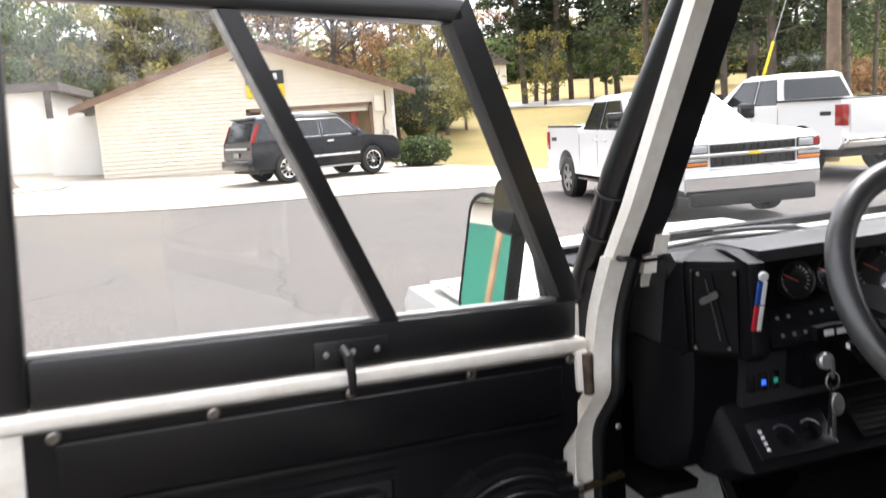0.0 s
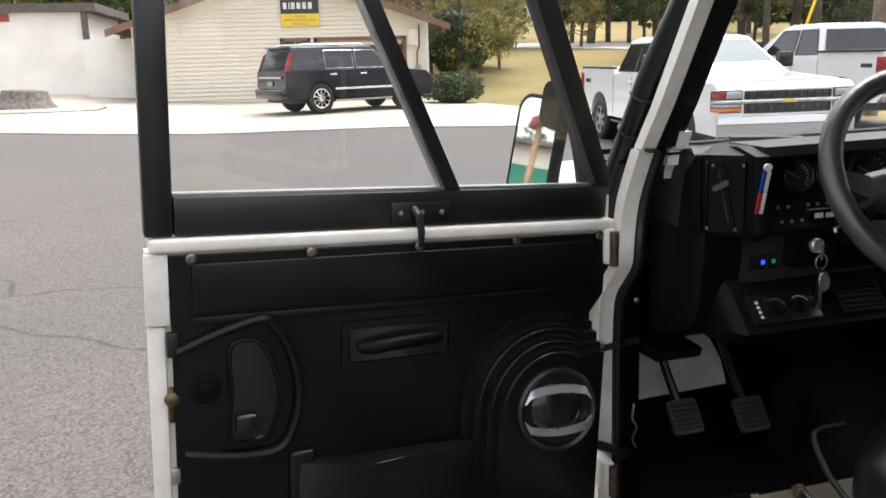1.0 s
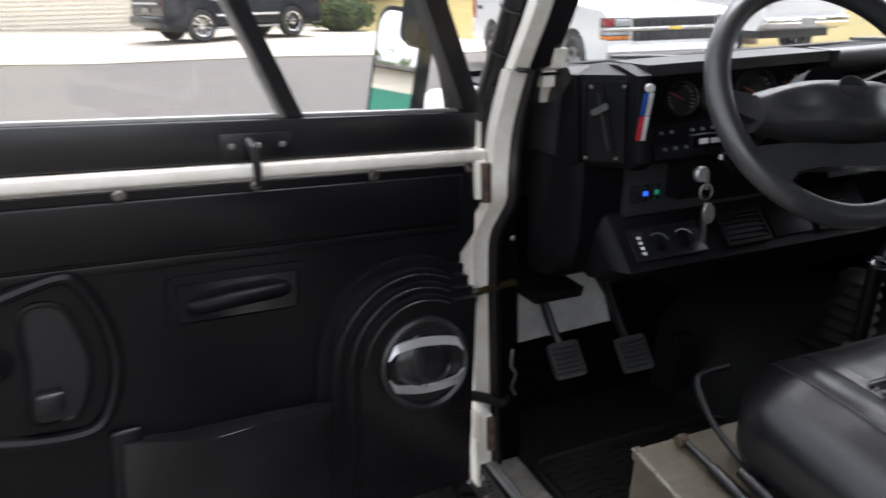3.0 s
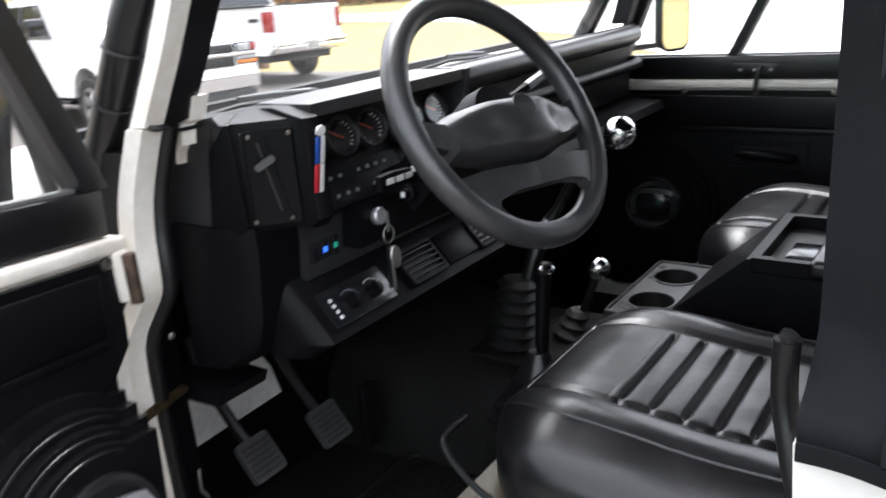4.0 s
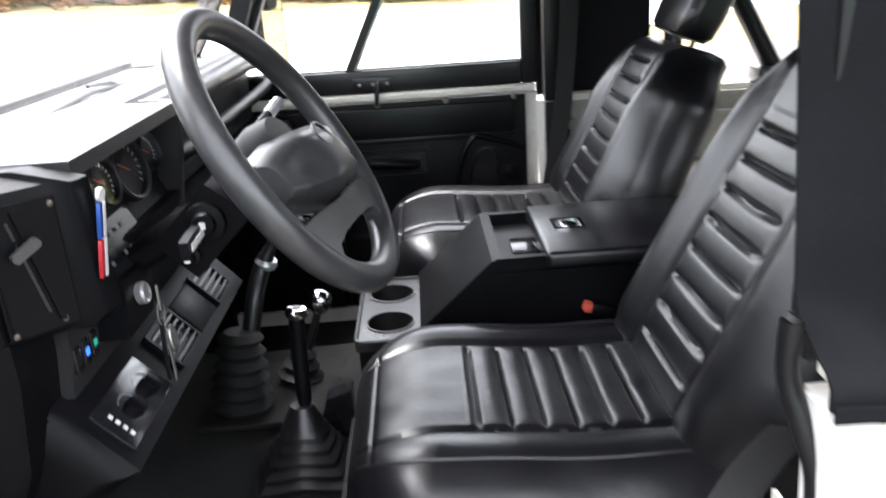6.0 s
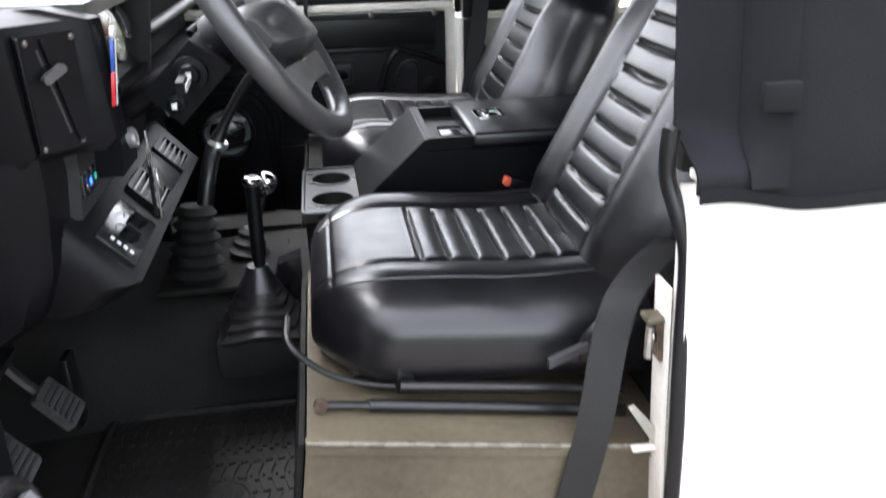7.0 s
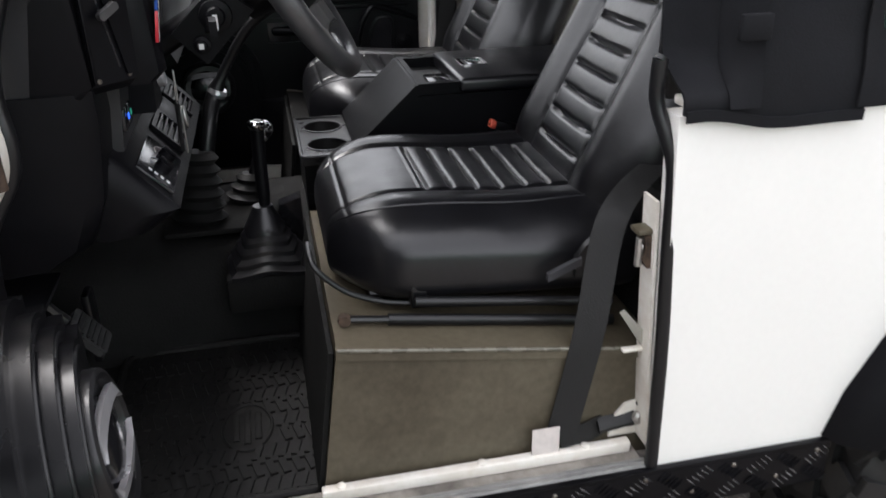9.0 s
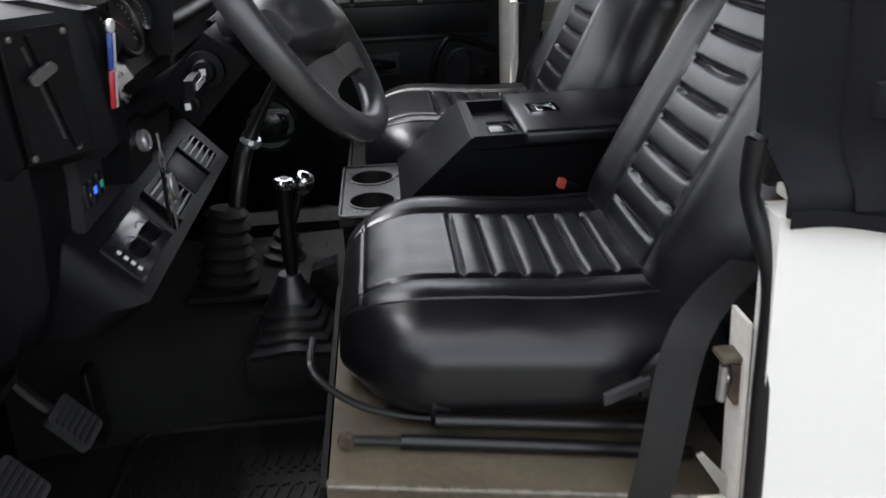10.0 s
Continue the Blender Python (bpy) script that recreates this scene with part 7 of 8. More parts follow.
# instrument binnacle
binn = part("instrument_binnacle", prism([(0.695, 1.402), (0.80, 1.402), (0.90, 1.378), (0.90, 1.14), (0.745, 1.14), (0.735, 1.235), (0.748, 1.29), (0.748, 1.382), (0.695, 1.384)], "x", 0.208, 0.583), DASHTOP, vehicle, "black instrument binnacle", bevel=0.005)
part("binnacle_cheek", prism([(0.690, 1.402), (0.75, 1.404), (0.75, 1.22), (0.715, 1.23)], "x", 0.5835, 0.600), DASHTOP, binn, bevel=0.005)
part("instrument_panel", prism([(0.720, 1.234), (0.7475, 1.29), (0.7475, 1.380), (0.742, 1.380), (0.7395, 1.295), (0.712, 1.240)], "x", 0.212, 0.578), PLASTIC, binn)


def gauge(x, z, r):
    f = facing((x, 0.7405, z), (-0.12, -1, 0.25))
    gv = part("gauge", lathe([(r, 0.0), (r, 0.010), (r * 0.94, 0.013), (r * 0.86, 0.011), (r * 0.85, 0.003), (0.0005, 0.003)], 36, f), GAUGE, binn, "round black gauge")
    bm = bmesh.new()
    for i in range(17):
        a = radians(-130 + 260 * i / 16)
        box(-0.0007, 0.0007, r * 0.66, r * (0.82 if i % 4 else 0.84), 0.0031, 0.0036, bm, Matrix.Rotation(-a, 4, "Z"))
    bmesh.ops.transform(bm, matrix=f, verts=bm.verts)
    part("dial_marks", bm, WHITEP, gv)
    part("needle", box(-0.0009, 0.0009, -0.006, r * 0.7, 0.0040, 0.0048, m=f @ Matrix.Rotation(radians(60), 4, "Z")), ORANGE, gv)
    gg = part("gauge_glass", lathe([(r * 0.86, 0.0105), (r * 0.86, 0.0112), (0.0005, 0.0116)], 32, f), GAUGEGLASS, gv)
    gg.visible_shadow = False
    return gv


gauge(0.306, 1.337, 0.031)
gauge(0.374, 1.338, 0.031)
gauge(0.462, 1.334, 0.044)
gauge(0.545, 1.338, 0.028)
part("warning_light_panel", prism([(0.7125, 1.2405), (0.7392, 1.2945), (0.735, 1.2965), (0.7085, 1.2425)], "x", 0.240, 0.425), GLOSSBLACK, binn, "glossy black warning light panel")
DIMSYM = material("dim_symbols", (0.16, 0.18, 0.2), 0.5)
for i in range(7):
    for j in range(2):
        if (i + j) % 5 != 3:
            part("warning_symbol", box(-0.0030, 0.0030, -0.0005, 0.0005, -0.0028, 0.0028, None, Matrix.Translation((0.262 + 0.021 * i, 0.7115 + 0.0125 * (j + 0.3) - 0.002, 1.2515 + 0.0253 * (j + 0.3))) @ Matrix.Rotation(radians(-26), 4, "X")), DIMSYM, binn)
# tricolour badge strip with an oval white tip
lean_strip = Matrix.Translation((0.1875, 0.669, 1.331)) @ Matrix.Rotation(radians(5), 4, "Y") @ Matrix.Rotation(radians(7), 4, "X")
part("badge_tip", prism(rounded(0.015, 0.013, 0.006, 5, 0.0, 0.0405), "y", -0.002, 0.002), WHITEP, vehicle, "white badge tip", bevel=0.0006, m=lean_strip)
for z0, z1, mt in ((-0.003, 0.033, BLUEP), (-0.043, -0.0045, REDP)):
    part("badge_strip", box(-0.0075, -0.0002, -0.002, 0.002, z0, z1), mt, vehicle, "blue badge half" if mt is BLUEP else "red badge half", bevel=0.0006, m=lean_strip)
    part("badge_strip", box(0.0002, 0.0075, -0.002, 0.002, z0, z1), WHITEP, vehicle, "white badge half", bevel=0.0006, m=lean_strip)
# end pod: a shallow recess turned towards the door, with the heater lever in it
pod = part("heater_lever_pod", loft([[(0.112, 0.89, z0), (0.112, y + 0.085, z), (0.118, y + 0.076, z), (0.124, y + 0.082, z), (0.178, y + 0.028, z), (0.181, y + 0.004, z), (0.186, y, z), (0.204, y - 0.004, z), (0.2125, y + 0.06, z), (0.2125, 0.89, z0)] for y, z, z0 in ((0.735, 1.401, 1.385), (0.682, 1.388, 1.375), (0.675, 1.250, 1.250), (0.690, 1.236, 1.236))]), PLASTIC, vehicle, "black dashboard end pod", bevel=0.003, segs=2)
PF = Matrix(((0.707, 0, -0.707), (-0.707, 0, -0.707), (0, 1, 0))).to_4x4()
PF.translation = (0.1515, 0.7285, 1.312)
part("recess_panel", box(-0.034, 0.034, -0.064, 0.066, 0.0, 0.0025), PLASTIC, pod, m=PF)
part("recess_ridge", box(-0.034, -0.0295, -0.062, 0.064, 0.0026, 0.008), PLASTIC, pod, bevel=0.0015, m=PF)
part("recess_ridge", prism([(-0.007, 0.060), (-0.002, 0.060), (0.021, -0.056), (0.016, -0.056)], "z", 0.0026, 0.007), PLASTIC, pod, bevel=0.0015, m=PF)
part("lever_slot", prism([(-0.013, 0.050), (-0.010, 0.050), (0.010, -0.046), (0.007, -0.046)], "z", 0.0026, 0.0032), GLOSSBLACK, pod, m=PF)
lever = part("heater_lever", tube([(-0.006, 0.022, 0.001), (-0.006, 0.023, 0.016)], 0.0035, 8), BLACKPAINT, pod, "black heater lever", m=PF)
part("lever_handle", prism(rounded(0.030, 0.010, 0.004, 4), "z", 0.012, 0.020), WHEELVINYL, lever, "grey-black lever handle", bevel=0.002, m=Matrix.Translation((-0.004, 0.024, 0)) @ Matrix.Rotation(radians(28), 4, "Z"))
for x, z in ((-0.0276, -0.057), (0.0205, -0.057), (0.031, 0.059), (-0.022, 0.058)):
    part("lever_screw", lathe([(0.0036, 0), (0.003, 0.0015), (0.0005, 0.002)], 10), RIVET, pod, m=PF @ Matrix.Translation((x, z, 0.0025 if abs(x) > 0.0295 or x > -0.027 else 0.008)))
# lower dash: side cheek, switch panel, ignition
cheek = part("dash_cheek", loft([[(0.100, 0.90, z), (0.112, y + 0.02, z), (0.130, y + 0.002, z), (0.215, y, z), (0.215, 0.90, z)] for y, z in ((0.752, 1.244), (0.752, 1.20), (0.765, 1.10), (0.79, 1.04), (0.83, 1.015))]), PLASTIC, vehicle, "black dashboard cheek", bevel=0.008)
part("switch_panel", prism([(0.744, 1.235), (0.750, 1.14), (0.80, 1.14), (0.80, 1.235)], "x", 0.2155, 0.285), PLASTIC, vehicle, "black switch panel", bevel=0.003)
for x, mt, lb in ((0.222, GLOSSBLACK, ""), (0.243, BLUELIT, "lit blue rocker switch"), (0.266, GREENLIT, "dim green rocker switch")):
    sw = part("rocker_switch", box(x - 0.008, x + 0.008, 0.737, 0.748, 1.165, 1.195), GLOSSBLACK, vehicle, lb, bevel=0.002)
    part("switch_symbol", box(x - 0.004, x + 0.004, 0.7358, 0.7368, 1.176, 1.184), mt, sw)
ign_panel = part("ignition_panel", prism([(0.700, 1.242), (0.706, 1.170), (0.80, 1.170), (0.80, 1.242)], "x", 0.287, 0.378), PLASTIC, vehicle, "black ignition panel", bevel=0.004)
part("ignition_lock", lathe([(0.0135, 0), (0.0140, 0.008), (0.0115, 0.011), (0.0095, 0.009), (0.0005, 0.009)], 20, facing((0.326, 0.701, 1.212), (0, -1, 0.15))), SILVER, ign_panel, "silver ignition lock")
part("lower_binnacle", prism([(0.712, 1.272), (0.735, 1.150), (0.80, 1.150), (0.80, 1.272)], "x", 0.380, 0.583), PLASTIC, vehicle, bevel=0.004)
# steering column with its boxed switch cluster and indicator stalk
column = part("steering_column_shroud", loft([[Vector((0.395, 0.80, 1.19)).lerp(Vector((0.395, 0.545, 1.335)), t) + Vector((p[0] * k, -p[1] * 0.5 * k, p[1] * 0.87 * k)) for p in rounded(0.085, 0.075, 0.025, 4)] for t, k in ((0.0, 1.05), (0.5, 1.0), (0.85, 0.9), (0.97, 0.7))]), PLASTIC, vehicle, "black steering column shroud", 50)
cl = part("column_switch_box", prism([(0.672, 1.272), (0.602, 1.340), (0.552, 1.300), (0.626, 1.226)], "x", 0.326, 0.462), PLASTIC, vehicle, "boxed black switch cluster on the column", bevel=0.006, segs=3)
for y, z, r in ((0.606, 1.296, 0.024), (0.630, 1.256, 0.013)):
    kb = part("rotary_knob", lathe([(r, 0), (r * 0.96, 0.008), (r * 0.6, 0.010), (r * 0.5, 0.016), (0.0005, 0.017)], 24, facing((0.3255, y, z), (-1, 0, 0))), PLASTIC, cl, "black rotary knob")
    part("knob_mark", box(0.3075, 0.3084, y - 0.003, y + 0.004, z - 0.004, z + 0.004), WHITEP, kb)
stalk = part("indicator_stalk", loft([[(x, y + dy, z + dz) for dy, dz in ((-0.005, -0.010), (0.005, -0.010), (0.005, 0.010), (-0.005, 0.010))] for x, y, z in ((0.228, 0.606, 1.293), (0.26, 0.608, 1.293), (0.30, 0.612, 1.289), (0.330, 0.620, 1.282))]), PLASTIC, cl, "flat black stalk with white symbols", bevel=0.003)
for i in range(3):
    part("stalk_symbol", box(0.240 + 0.023 * i, 0.256 + 0.023 * i, 0.6000 + 0.0017 * i, 0.6012 + 0.0017 * i, 1.289 - 0.001 * i, 1.297 - 0.001 * i), WHITEP, stalk)
# sloping ledge with heater panel and vents
ledge = part("lower_dash_ledge", loft([[(x, y, z) for y, z in ((0.747 + dy, 1.134), (0.765, 1.150), (0.86, 1.150), (0.86, 1.045), (0.73 + dy, 1.028), (0.681 + dy, 1.060))] for x, dy in ((0.158, 0.05), (0.172, 0.012), (0.182, 0.0), (0.74, 0.0), (0.76, 0.03))]), PLASTIC, vehicle, "black lower dashboard ledge", bevel=0.005, segs=3)
LP = Matrix(((1, 0, 0), (0, 0.691, -0.723), (0, 0.723, 0.691))).to_4x4()
LP.translation = (0, 0.7125, 1.0965)


def vent(x0, x1):
    v = part("air_vent", plate_with_hole(rounded(x1 - x0, 0.066, 0.005, 3, (x0 + x1) / 2, 0), rounded(x1 - x0 - 0.012, 0.052, 0.004, 3, (x0 + x1) / 2, 0), "z", -0.004, 0.007), PLASTIC, vehicle, "slatted air vent", bevel=0.0015, m=LP)
    for i in range(5):
        part("vent_slat", box(x0 + 0.006, x1 - 0.006, -0.0225 + 0.0105 * i, -0.0195 + 0.0105 * i, -0.003, 0.0065), BLACKPAINT, v)
    part("vent_back", box(x0 + 0.005, x1 - 0.005, -0.027, 0.027, -0.004, -0.0005), RUBBER, v)


vent(0.388, 0.488)
vent(0.598, 0.690)
part("ashtray", box(0.498, 0.588, -0.030, 0.030, -0.003, 0.004), PLASTIC, vehicle, "plain dark ashtray door", bevel=0.002, m=LP)
hp = part("heater_panel", box(0.200, 0.345, -0.032, 0.032, -0.003, 0.004), GLOSSBLACK, vehicle, "glossy black heater panel", bevel=0.003, m=LP)
for i in range(4):
    part("heater_symbol", box(0.216, 0.222, -0.021 + 0.010 * i, -0.0155 + 0.010 * i, 0.0042, 0.005), WHITEP, hp)
for hx, a0, a1, mt in ((0.256, 0.2, 2.2, DIMSYM), (0.308, 0.4, 2.2, PAPER)):
    part("heater_dial_arc", tube([(hx + 0.020 * math.cos(a), -0.004 + 0.020 * math.sin(a), 0.0045) for a in np.linspace(a0, a1, 12)], 0.0009, 5), mt, hp)
    kn = part("heater_knob", lathe([(0.0125, 0), (0.0115, 0.010), (0.0005, 0.011)], 16, Matrix.Translation((hx, -0.005, 0.004))), PLASTIC, hp)
    part("knob_grip", box(hx - 0.003, hx + 0.003, -0.016, 0.006, 0.013, 0.018), PLASTIC, kn, bevel=0.001)
part("under_dash_duct", box(0.42, 1.40, 0.86, 1.08, 0.92, 1.135), PLASTIC, vehicle, bevel=0.02)

# keys hanging from the lock
keys = tagged(part("key_ring", tube([(0.323 + 0.012 * math.cos(a), 0.678, 1.186 + 0.014 * math.sin(a)) for a in np.linspace(0, 6.283, 17)[:-1]], 0.0012, 5, loop=True), STEEL), "steel keys and fob hanging from the ignition", "keys")
keys.matrix_basis = VEH
part("key", box(0.320, 0.326, 0.676, 0.6785, 1.19, 1.222), STEEL, keys, "steel key in the lock", bevel=0.001)
part("key_blade", box(0.318, 0.325, 0.673, 0.675, 1.095, 1.168), STEEL, keys, bevel=0.0008)
part("key_fob", lathe([(0.0005, 0), (0.013, 0), (0.014, 0.002), (0.013, 0.004), (0.0005, 0.004)], 18, facing((0.325, 0.672, 1.150), (0, -1, 0.1)) @ Matrix.Diagonal((0.85, 1.3, 1, 1))), STEEL, keys, "oval metal fob")
part("key_strap", tube([(0.321, 0.679, 1.178), (0.318, 0.680, 1.13), (0.316, 0.680, 1.10)], 0.005, 6, flat=0.4), RUBBER, keys)

# ---- steering wheel ----
wc, wn_ = Vector((0.396, 0.507, 1.358)), Vector((-0.09, -0.84, 0.535)).normalized()
xr = Vector((1, 0, 0)) - wn_ * wn_.x
xr.normalize()
SW = Matrix((xr, wn_.cross(xr), wn_)).transposed().to_4x4()
SW.translation = wc
swheel = part("steering_wheel", tube([(0.1835 * math.cos(a), 0.1835 * math.sin(a), 0) for a in np.linspace(0, 2 * math.pi, 73)[:-1]], 0.0185, 16, loop=True), WHEELVINYL, vehicle, "black four-spoke steering wheel")
swheel.matrix_basis = SW @ Matrix.Rotation(radians(-8), 4, "Z")
hub_rings = []
for i in range(27):
    x = -0.132 + 0.264 * i / 26
    q = abs(x) / 0.132
    top, low = 0.026 - 0.020 * q ** 2.5, -0.080 + 0.030 * q ** 1.4
    crest = 0.014 + 0.038 * (1 - 0.75 * sstep(0.30, 1.0, q))
    ring = []
    for k in range(13):
        w = k / 12
        scoop = 0.014 * math.exp(-((abs(x) - 0.072) / 0.030) ** 2 - ((w - 0.42) / 0.27) ** 2)
        ring.append((x, low + (top - low) * w, -0.012 - scoop + (crest + 0.012 - 0.010 * w) * max(0.0, 1 - abs((w - 0.45) / (0.45 if w < 0.45 else 0.55)) ** (7 if w < 0.45 else 5))))
    hub_rings.append(ring + [(x, top * 0.9, -0.024), (x, low * 0.9, -0.024)])
part("hub_pad", loft(hub_rings), WHEELVINYL, swheel, "black padded hub", 50)
for sx in (-1, 1):
    part("upper_spoke", loft([[(sx * x, y0, z + 0.005), (sx * x, y0, z - 0.012), (sx * x, y1, z - 0.012), (sx * x, y1, z + 0.005)] for x, y0, y1, z in ((0.10, 0.002, -0.045, -0.004), (0.135, 0.004, -0.036, -0.004), (0.176, 0.010, -0.022, 0.0))]), WHEELVINYL, swheel, bevel=0.004)
part("hub_core", lathe([(0.045, -0.08), (0.055, -0.03), (0.050, 0.0), (0.0005, 0.002)], 24), PLASTIC, swheel)
part("hub_emblem", lathe([(0.020, 0), (0.020, 0.003), (0.0175, 0.0035), (0.017, 0.0015), (0.0005, 0.0015)], 24, Matrix.Translation((0.0, -0.006, 0.0415)) @ Matrix.Rotation(radians(-6), 4, "X") @ Matrix.Diagonal((1.15, 0.95, 1, 1))), WHEELVINYL, swheel, "plain oval emblem")
for sx in (-1, 1):
    part("spoke", loft([[(sx * x, y0, z + 0.008), (sx * x, y0, z - 0.012), (sx * (x - d), y1, z - 0.012), (sx * (x - d), y1, z + 0.008)] for x, y0, y1, z, d in ((0.0, -0.080, -0.113, 0.006, 0.0), (0.06, -0.078, -0.114, 0.008, 0.0), (0.10, -0.077, -0.120, 0.006, 0.004), (0.158, -0.080, -0.152, 0.0, 0.042))]), WHEELVINYL, swheel, "broad flat grey-black spoke", bevel=0.005)
part("column_stalk", tube([(0.46, 0.62, 1.33), (0.54, 0.58, 1.36), (0.60, 0.555, 1.385)], [0.007, 0.006, 0.008], 8), PLASTIC, vehicle)
part("stalk_tip", tube([(0.575, 0.566, 1.374), (0.605, 0.553, 1.388)], 0.0085, 8), SILVER, vehicle, "pale stalk tip")

# ---- levers ----
def bellows(c, d, r0, r1, h, n, name, parent):
    prof = []
    for i in range(n * 2 + 1):
        t = i / (n * 2)
        prof.append(((r0 + (r1 - r0) * t) * (1.0 if i % 2 else 0.74), h * t))
    prof.append((0.0005, h))
    return part(name, lathe(prof, 24, facing(c, d)), RUBBER, parent, "ribbed rubber boot", 25)


gl = part("gear_lever", tube(smooth_path([(0.735, 0.705, 0.84), (0.765, 0.675, 1.00), (0.80, 0.650, 1.075), (0.788, 0.57, 1.20), (0.760, 0.490, 1.255)], 5), [0.017] * 11 + [0.010] * 10, 10), BLACKPAINT, vehicle, "tall gear lever with chrome knob")
bellows((0.722, 0.715, 0.815), (0.12, -0.1, 1), 0.060, 0.040, 0.15, 6, "gear_boot", gl)
part("lever_collar", lathe([(0.018, 0), (0.021, 0.008), (0.018, 0.016), (0.0005, 0.017)], 16, facing((0.800, 0.652, 1.062), (-0.1, -0.4, 1))), SILVER, gl)
part("gear_knob", lathe([(0.010, 0), (0.018, 0.008), (0.0265, 0.022), (0.029, 0.036), (0.0265, 0.050), (0.015, 0.060), (0.0005, 0.062)], 28, facing((0.766, 0.505, 1.238), (-0.25, -0.6, 0.85))), CHROME, gl, "polished chrome knob")
tl = part("transfer_lever", tube(smooth_path([(0.825, 0.615, 0.83), (0.832, 0.59, 0.90), (0.836, 0.57, 0.955)], 4), 0.008, 10), BLACKPAINT, vehicle, "short transfer lever with chrome knob")
bellows((0.823, 0.62, 0.815), (0.05, -0.2, 1), 0.05, 0.022, 0.062, 3, "transfer_boot", tl)
part("transfer_knob", lathe([(0.008, 0), (0.015, 0.006), (0.022, 0.018), (0.0235, 0.030), (0.020, 0.041), (0.010, 0.048), (0.0005, 0.049)], 24, facing((0.835, 0.573, 0.945), (0.05, -0.25, 1))), CHROME, tl, "polished chrome knob")
part("lever_base_plate", box(0.665, 0.90, 0.535, 0.785, 0.802, 0.815), CARPET, vehicle, "black lever base plate", bevel=0.004)
hb = part("handbrake_lever", tube(smooth_path([(0.592, 0.575, 0.78), (0.600, 0.575, 0.88), (0.612, 0.575, 0.98), (0.617, 0.573, 1.040)], 4), [0.010] * 5 + [0.0135] * 8, 12), PLASTIC, vehicle, "black handbrake lever with chrome cap")
part("handbrake_cap", lathe([(0.0145, 0), (0.019, 0.006), (0.0195, 0.012), (0.015, 0.017), (0.0005, 0.018)], 20, facing((0.617, 0.573, 1.036), (0.05, -0.1, 1))), CHROME, hb, "chrome cap with dark emblem")
part("cap_emblem", lathe([(0.008, 0), (0.0075, 0.0012), (0.0005, 0.0012)], 14, facing((0.618, 0.571, 1.0535), (0.05, -0.1, 1))), BLACKPAINT, hb)
# folded gaiter at its foot
rings = []
for i in range(15):
    t = i / 14
    k = 0.058 * (1 - t) ** 1.1 + 0.017 + (0.004 if i % 2 else -0.003) * (1 - t)
    c = Vector((0.585 + 0.012 * t, 0.580, 0.767 + 0.120 * t))
    sq = [max(abs(math.cos(a)), abs(math.sin(a))) ** (-0.75 * (1 - t)) for a in np.linspace(0, 2 * math.pi, 33)[:-1]]
    rings.append([c + Vector((k * math.cos(a) * f, k * 1.1 * math.sin(a) * f, 0.006 * (1 - t) * math.cos(4 * a))) for a, f in zip(np.linspace(0, 2 * math.pi, 33)[:-1], sq)])
part("handbrake_gaiter", loft(rings), LEATHER, hb, "folded black leather gaiter", 25)
part("gaiter_base", box(0.520, 0.650, 0.505, 0.665, 0.690, 0.768), CARPET, vehicle, "black handbrake base", bevel=0.008)
part("tunnel_bracket", prism([(0.502, 0.74), (0.56, 0.74), (0.565, 0.80), (0.548, 0.86), (0.502, 0.875)], "x", 0.652, 0.690), GLOSSBLACK, vehicle, "shiny creased cover", bevel=0.012, segs=3)

# ---- pedals ----
def pedal(x, y, z, w, h, name, label):
    p = part(name, prism(rounded(w, h, 0.008, 3), "z", -0.006, 0.006), RUBBER, vehicle, label, bevel=0.002)
    p.matrix_basis = pose(x, y, z, 52, 0, 0)
    for i in range(6):
        part("tread_rib", box(-w / 2 + 0.006, w / 2 - 0.006, -h / 2 + 0.008 + i * (h - 0.014) / 6, -h / 2 + 0.013 + i * (h - 0.014) / 6, 0.006, 0.009), RUBBER, p)
    arm = tube(smooth_path([(x, y + 0.006, z + 0.0), (x - 0.008, y + 0.05, z + 0.06), (x - 0.025, y + 0.09, z + 0.16), (x - 0.03, y + 0.10, z + 0.22)], 4), 0.010, 8)
    part("pedal_arm", arm, BLACKPAINT, vehicle, "black pedal arm")
    return p


RUBBERWORN = material("worn_grey_pedal_rubber", (0.034, 0.034, 0.034), 0.7, spread=0.3, bump=0.2)
for px, py, pz in ((0.188, 0.902, 0.800), (0.335, 0.880, 0.793)):
    p = pedal(px, py, pz, 0.068, 0.075, "pedal", "worn grey rubber pedal pad")
    p.data.materials[0] = RUBBERWORN
part("accelerator_pedal", box(0.455, 0.500, 0.90, 0.915, 0.66, 0.80, m=None), BLACKPAINT, vehicle, "black accelerator pedal", bevel=0.004)
PANELGREY = material("dusty_white_panel", (0.60, 0.60, 0.58), 0.6, spread=0.15, scale=12, bump=0.1)
# bare white panel behind the pedals
part("pedal_panel", prism([(0.160, 0.770), (0.402, 0.778), (0.384, 0.846), (0.329, 0.942), (0.160, 0.955)], "y", 1.075, 1.085), PANELGREY, vehicle, "bare white footwell panel", bevel=0.003)
part("pedal_bracket", prism([(0.86, 0.972), (0.99, 0.972), (1.07, 0.98), (1.07, 0.955), (0.97, 0.945), (0.87, 0.95)], "x", 0.10, 0.20), BLACKPAINT, vehicle, "black pedal bracket", bevel=0.006)
for z in (1.008, 0.988):
    part("strap_nut", lathe([(0.009, -0.005), (0.009, 0.005), (0.0005, 0.006)], 6, facing((-0.030, 0.862, z), (0, 0, 1))), STEEL, vehicle)
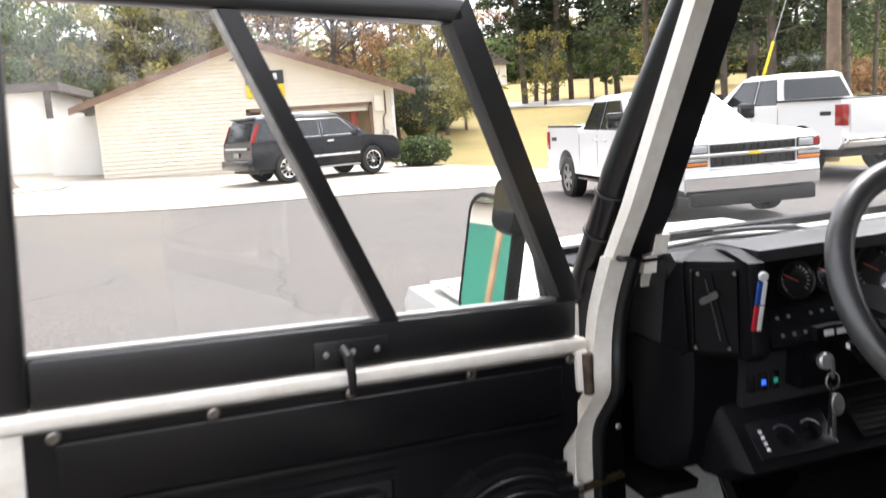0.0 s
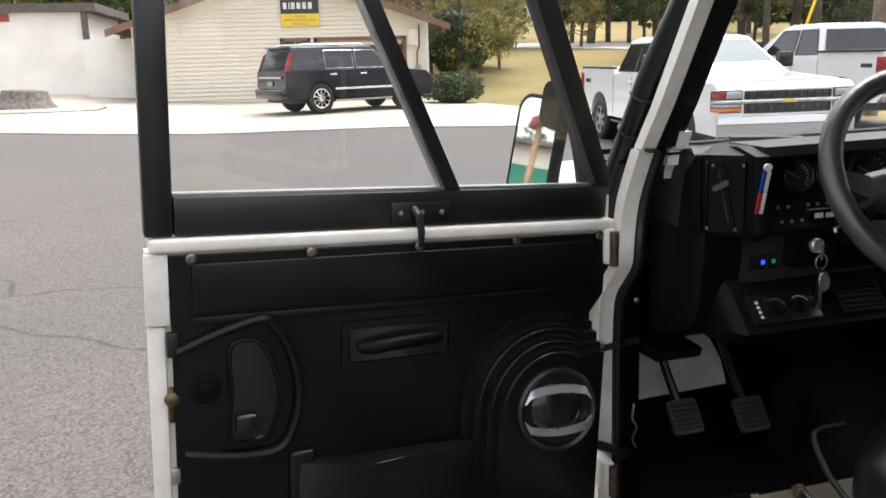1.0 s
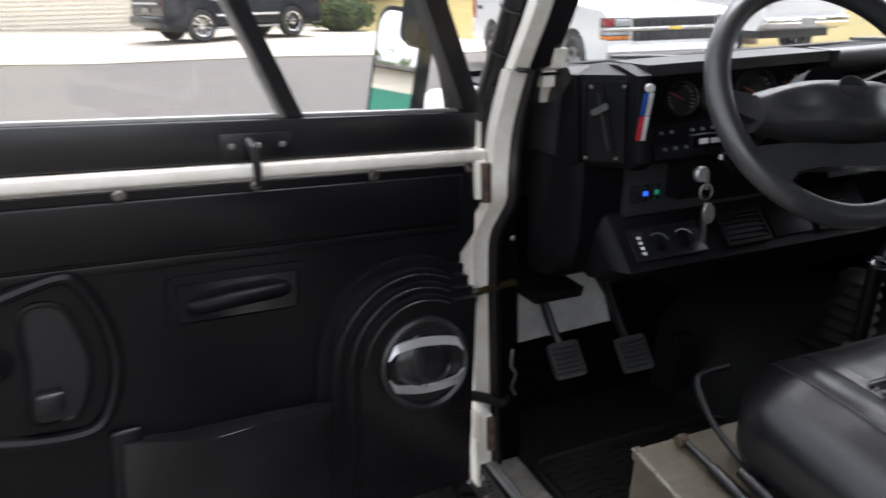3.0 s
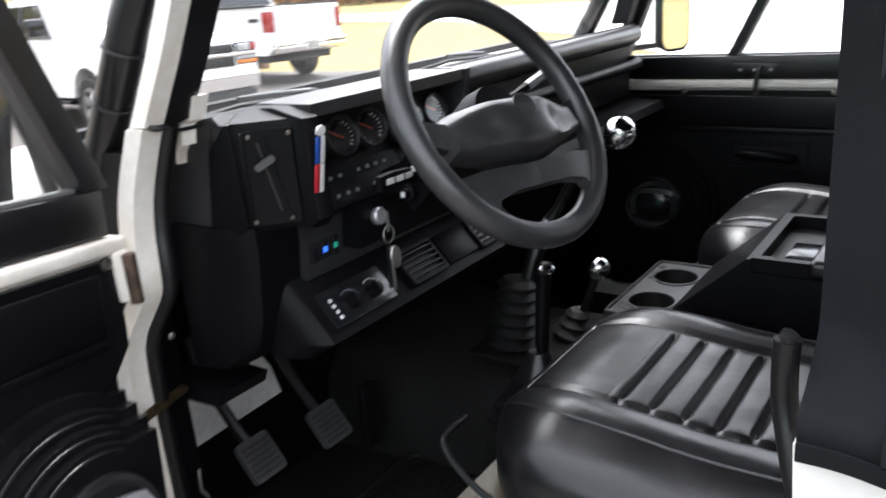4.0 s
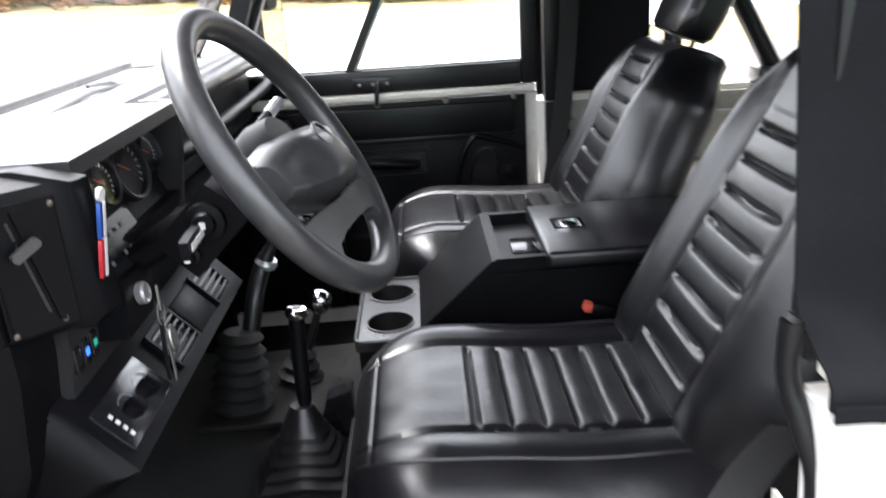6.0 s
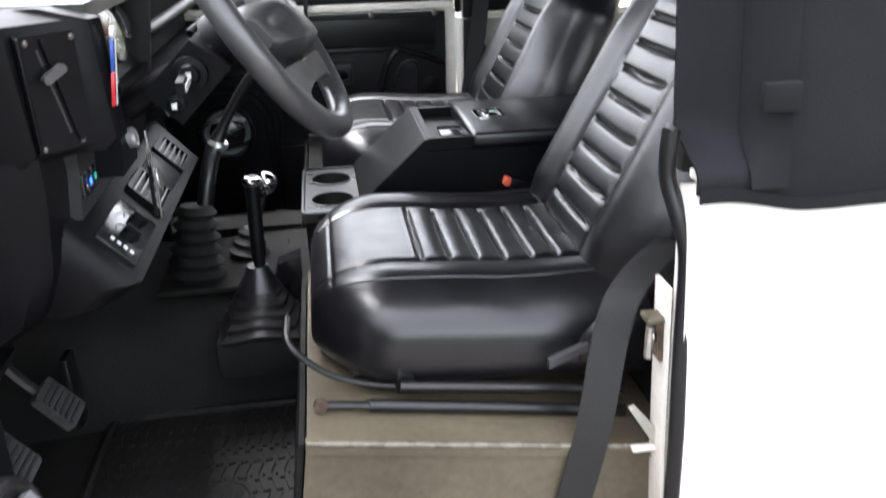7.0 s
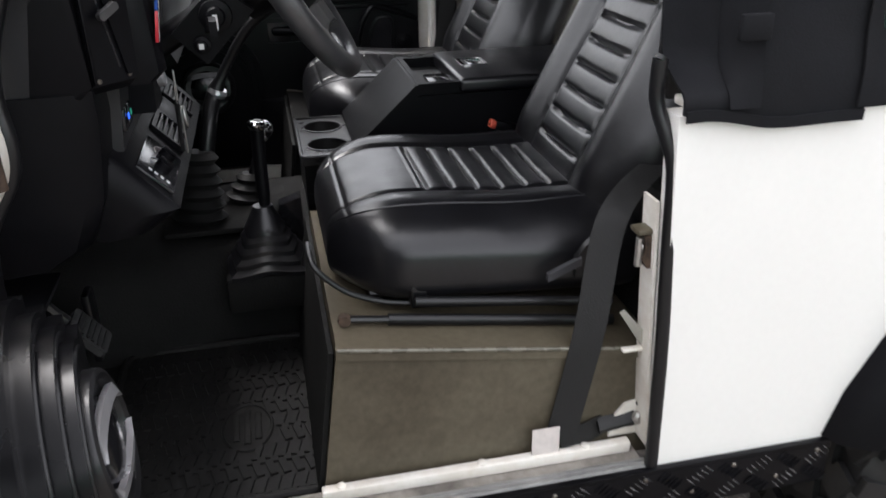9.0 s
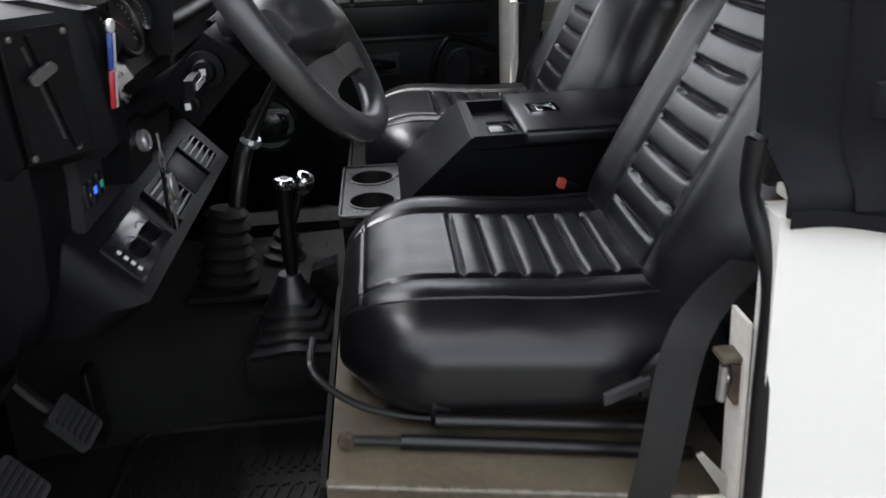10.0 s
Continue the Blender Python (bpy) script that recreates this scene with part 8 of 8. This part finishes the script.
part("post_wire", tube(smooth_path([(0.066, 0.900, 0.85), (0.058, 0.892, 0.82), (0.068, 0.892, 0.80), (0.058, 0.890, 0.775), (0.066, 0.890, 0.755)], 3), 0.0025, 5), STEEL, vehicle, "bare coiled wire")

# ---- rubber floor mat with tyre-tread relief ----
mat_thing = tagged(new("floor_mat"), "black rubber floor mat with tread pattern and oval emblem", "floor mat")
mat_thing.matrix_basis = VEH
MX0, MX1, MY0, MY1, MZ = 0.090, 0.582, 0.505, 0.890, FLOOR
part("mat_sheet", prism(rounded(MX1 - MX0, MY1 - MY0, 0.04, 5, (MX0 + MX1) / 2, (MY0 + MY1) / 2), "z", MZ + 0.0005, MZ + 0.006), MATRUBBER, mat_thing, bevel=0.002)
part("mat_rim", tube([(p[0], p[1], MZ + 0.009) for p in rounded(MX1 - MX0 - 0.012, MY1 - MY0 - 0.012, 0.036, 6, (MX0 + MX1) / 2, (MY0 + MY1) / 2)], 0.0075, 8, loop=True), MATRUBBER, mat_thing)
ex, ey = 0.285, 0.645
bm = bmesh.new()
for i in range(11):
    for j in range(16):
        x, y = MX0 + 0.035 + i * 0.042, MY0 + 0.03 + j * 0.0218
        if ((x - ex) / 0.075) ** 2 + ((y - ey) / 0.05) ** 2 < 1.1 or x > MX1 - 0.02 or y > MY1 - 0.02:
            continue
        sgn = 1 if i % 2 else -1
        box(-0.019, 0.019, -0.0062, 0.0062, 0, 0.004, bm, Matrix.Translation((x, y + (0.006 if i % 3 else 0), MZ + 0.006)) @ Matrix.Rotation(radians(14 * sgn), 4, "Z"))
        box(-0.004, 0.004, -0.010, 0.003, 0, 0.0038, bm, Matrix.Translation((x + 0.017 * sgn, y + 0.004, MZ + 0.006)))
tagged(part("mat_tread", bm, MATRUBBER, mat_thing), kind="stuff")
part("mat_emblem", tube([(ex + 0.066 * math.cos(a), ey + 0.043 * math.sin(a), MZ + 0.0075) for a in np.linspace(0, 2 * math.pi, 33)[:-1]], 0.003, 6, loop=True), MATRUBBER, mat_thing, "plain oval emblem ring")
for i, (y, w) in enumerate(((0.664, 0.075), (0.645, 0.095), (0.626, 0.075))):
    part("emblem_bar", box(ex - w / 2, ex + w / 2, y - 0.006, y + 0.006, MZ + 0.006, MZ + 0.0095), MATRUBBER, mat_thing, bevel=0.001)
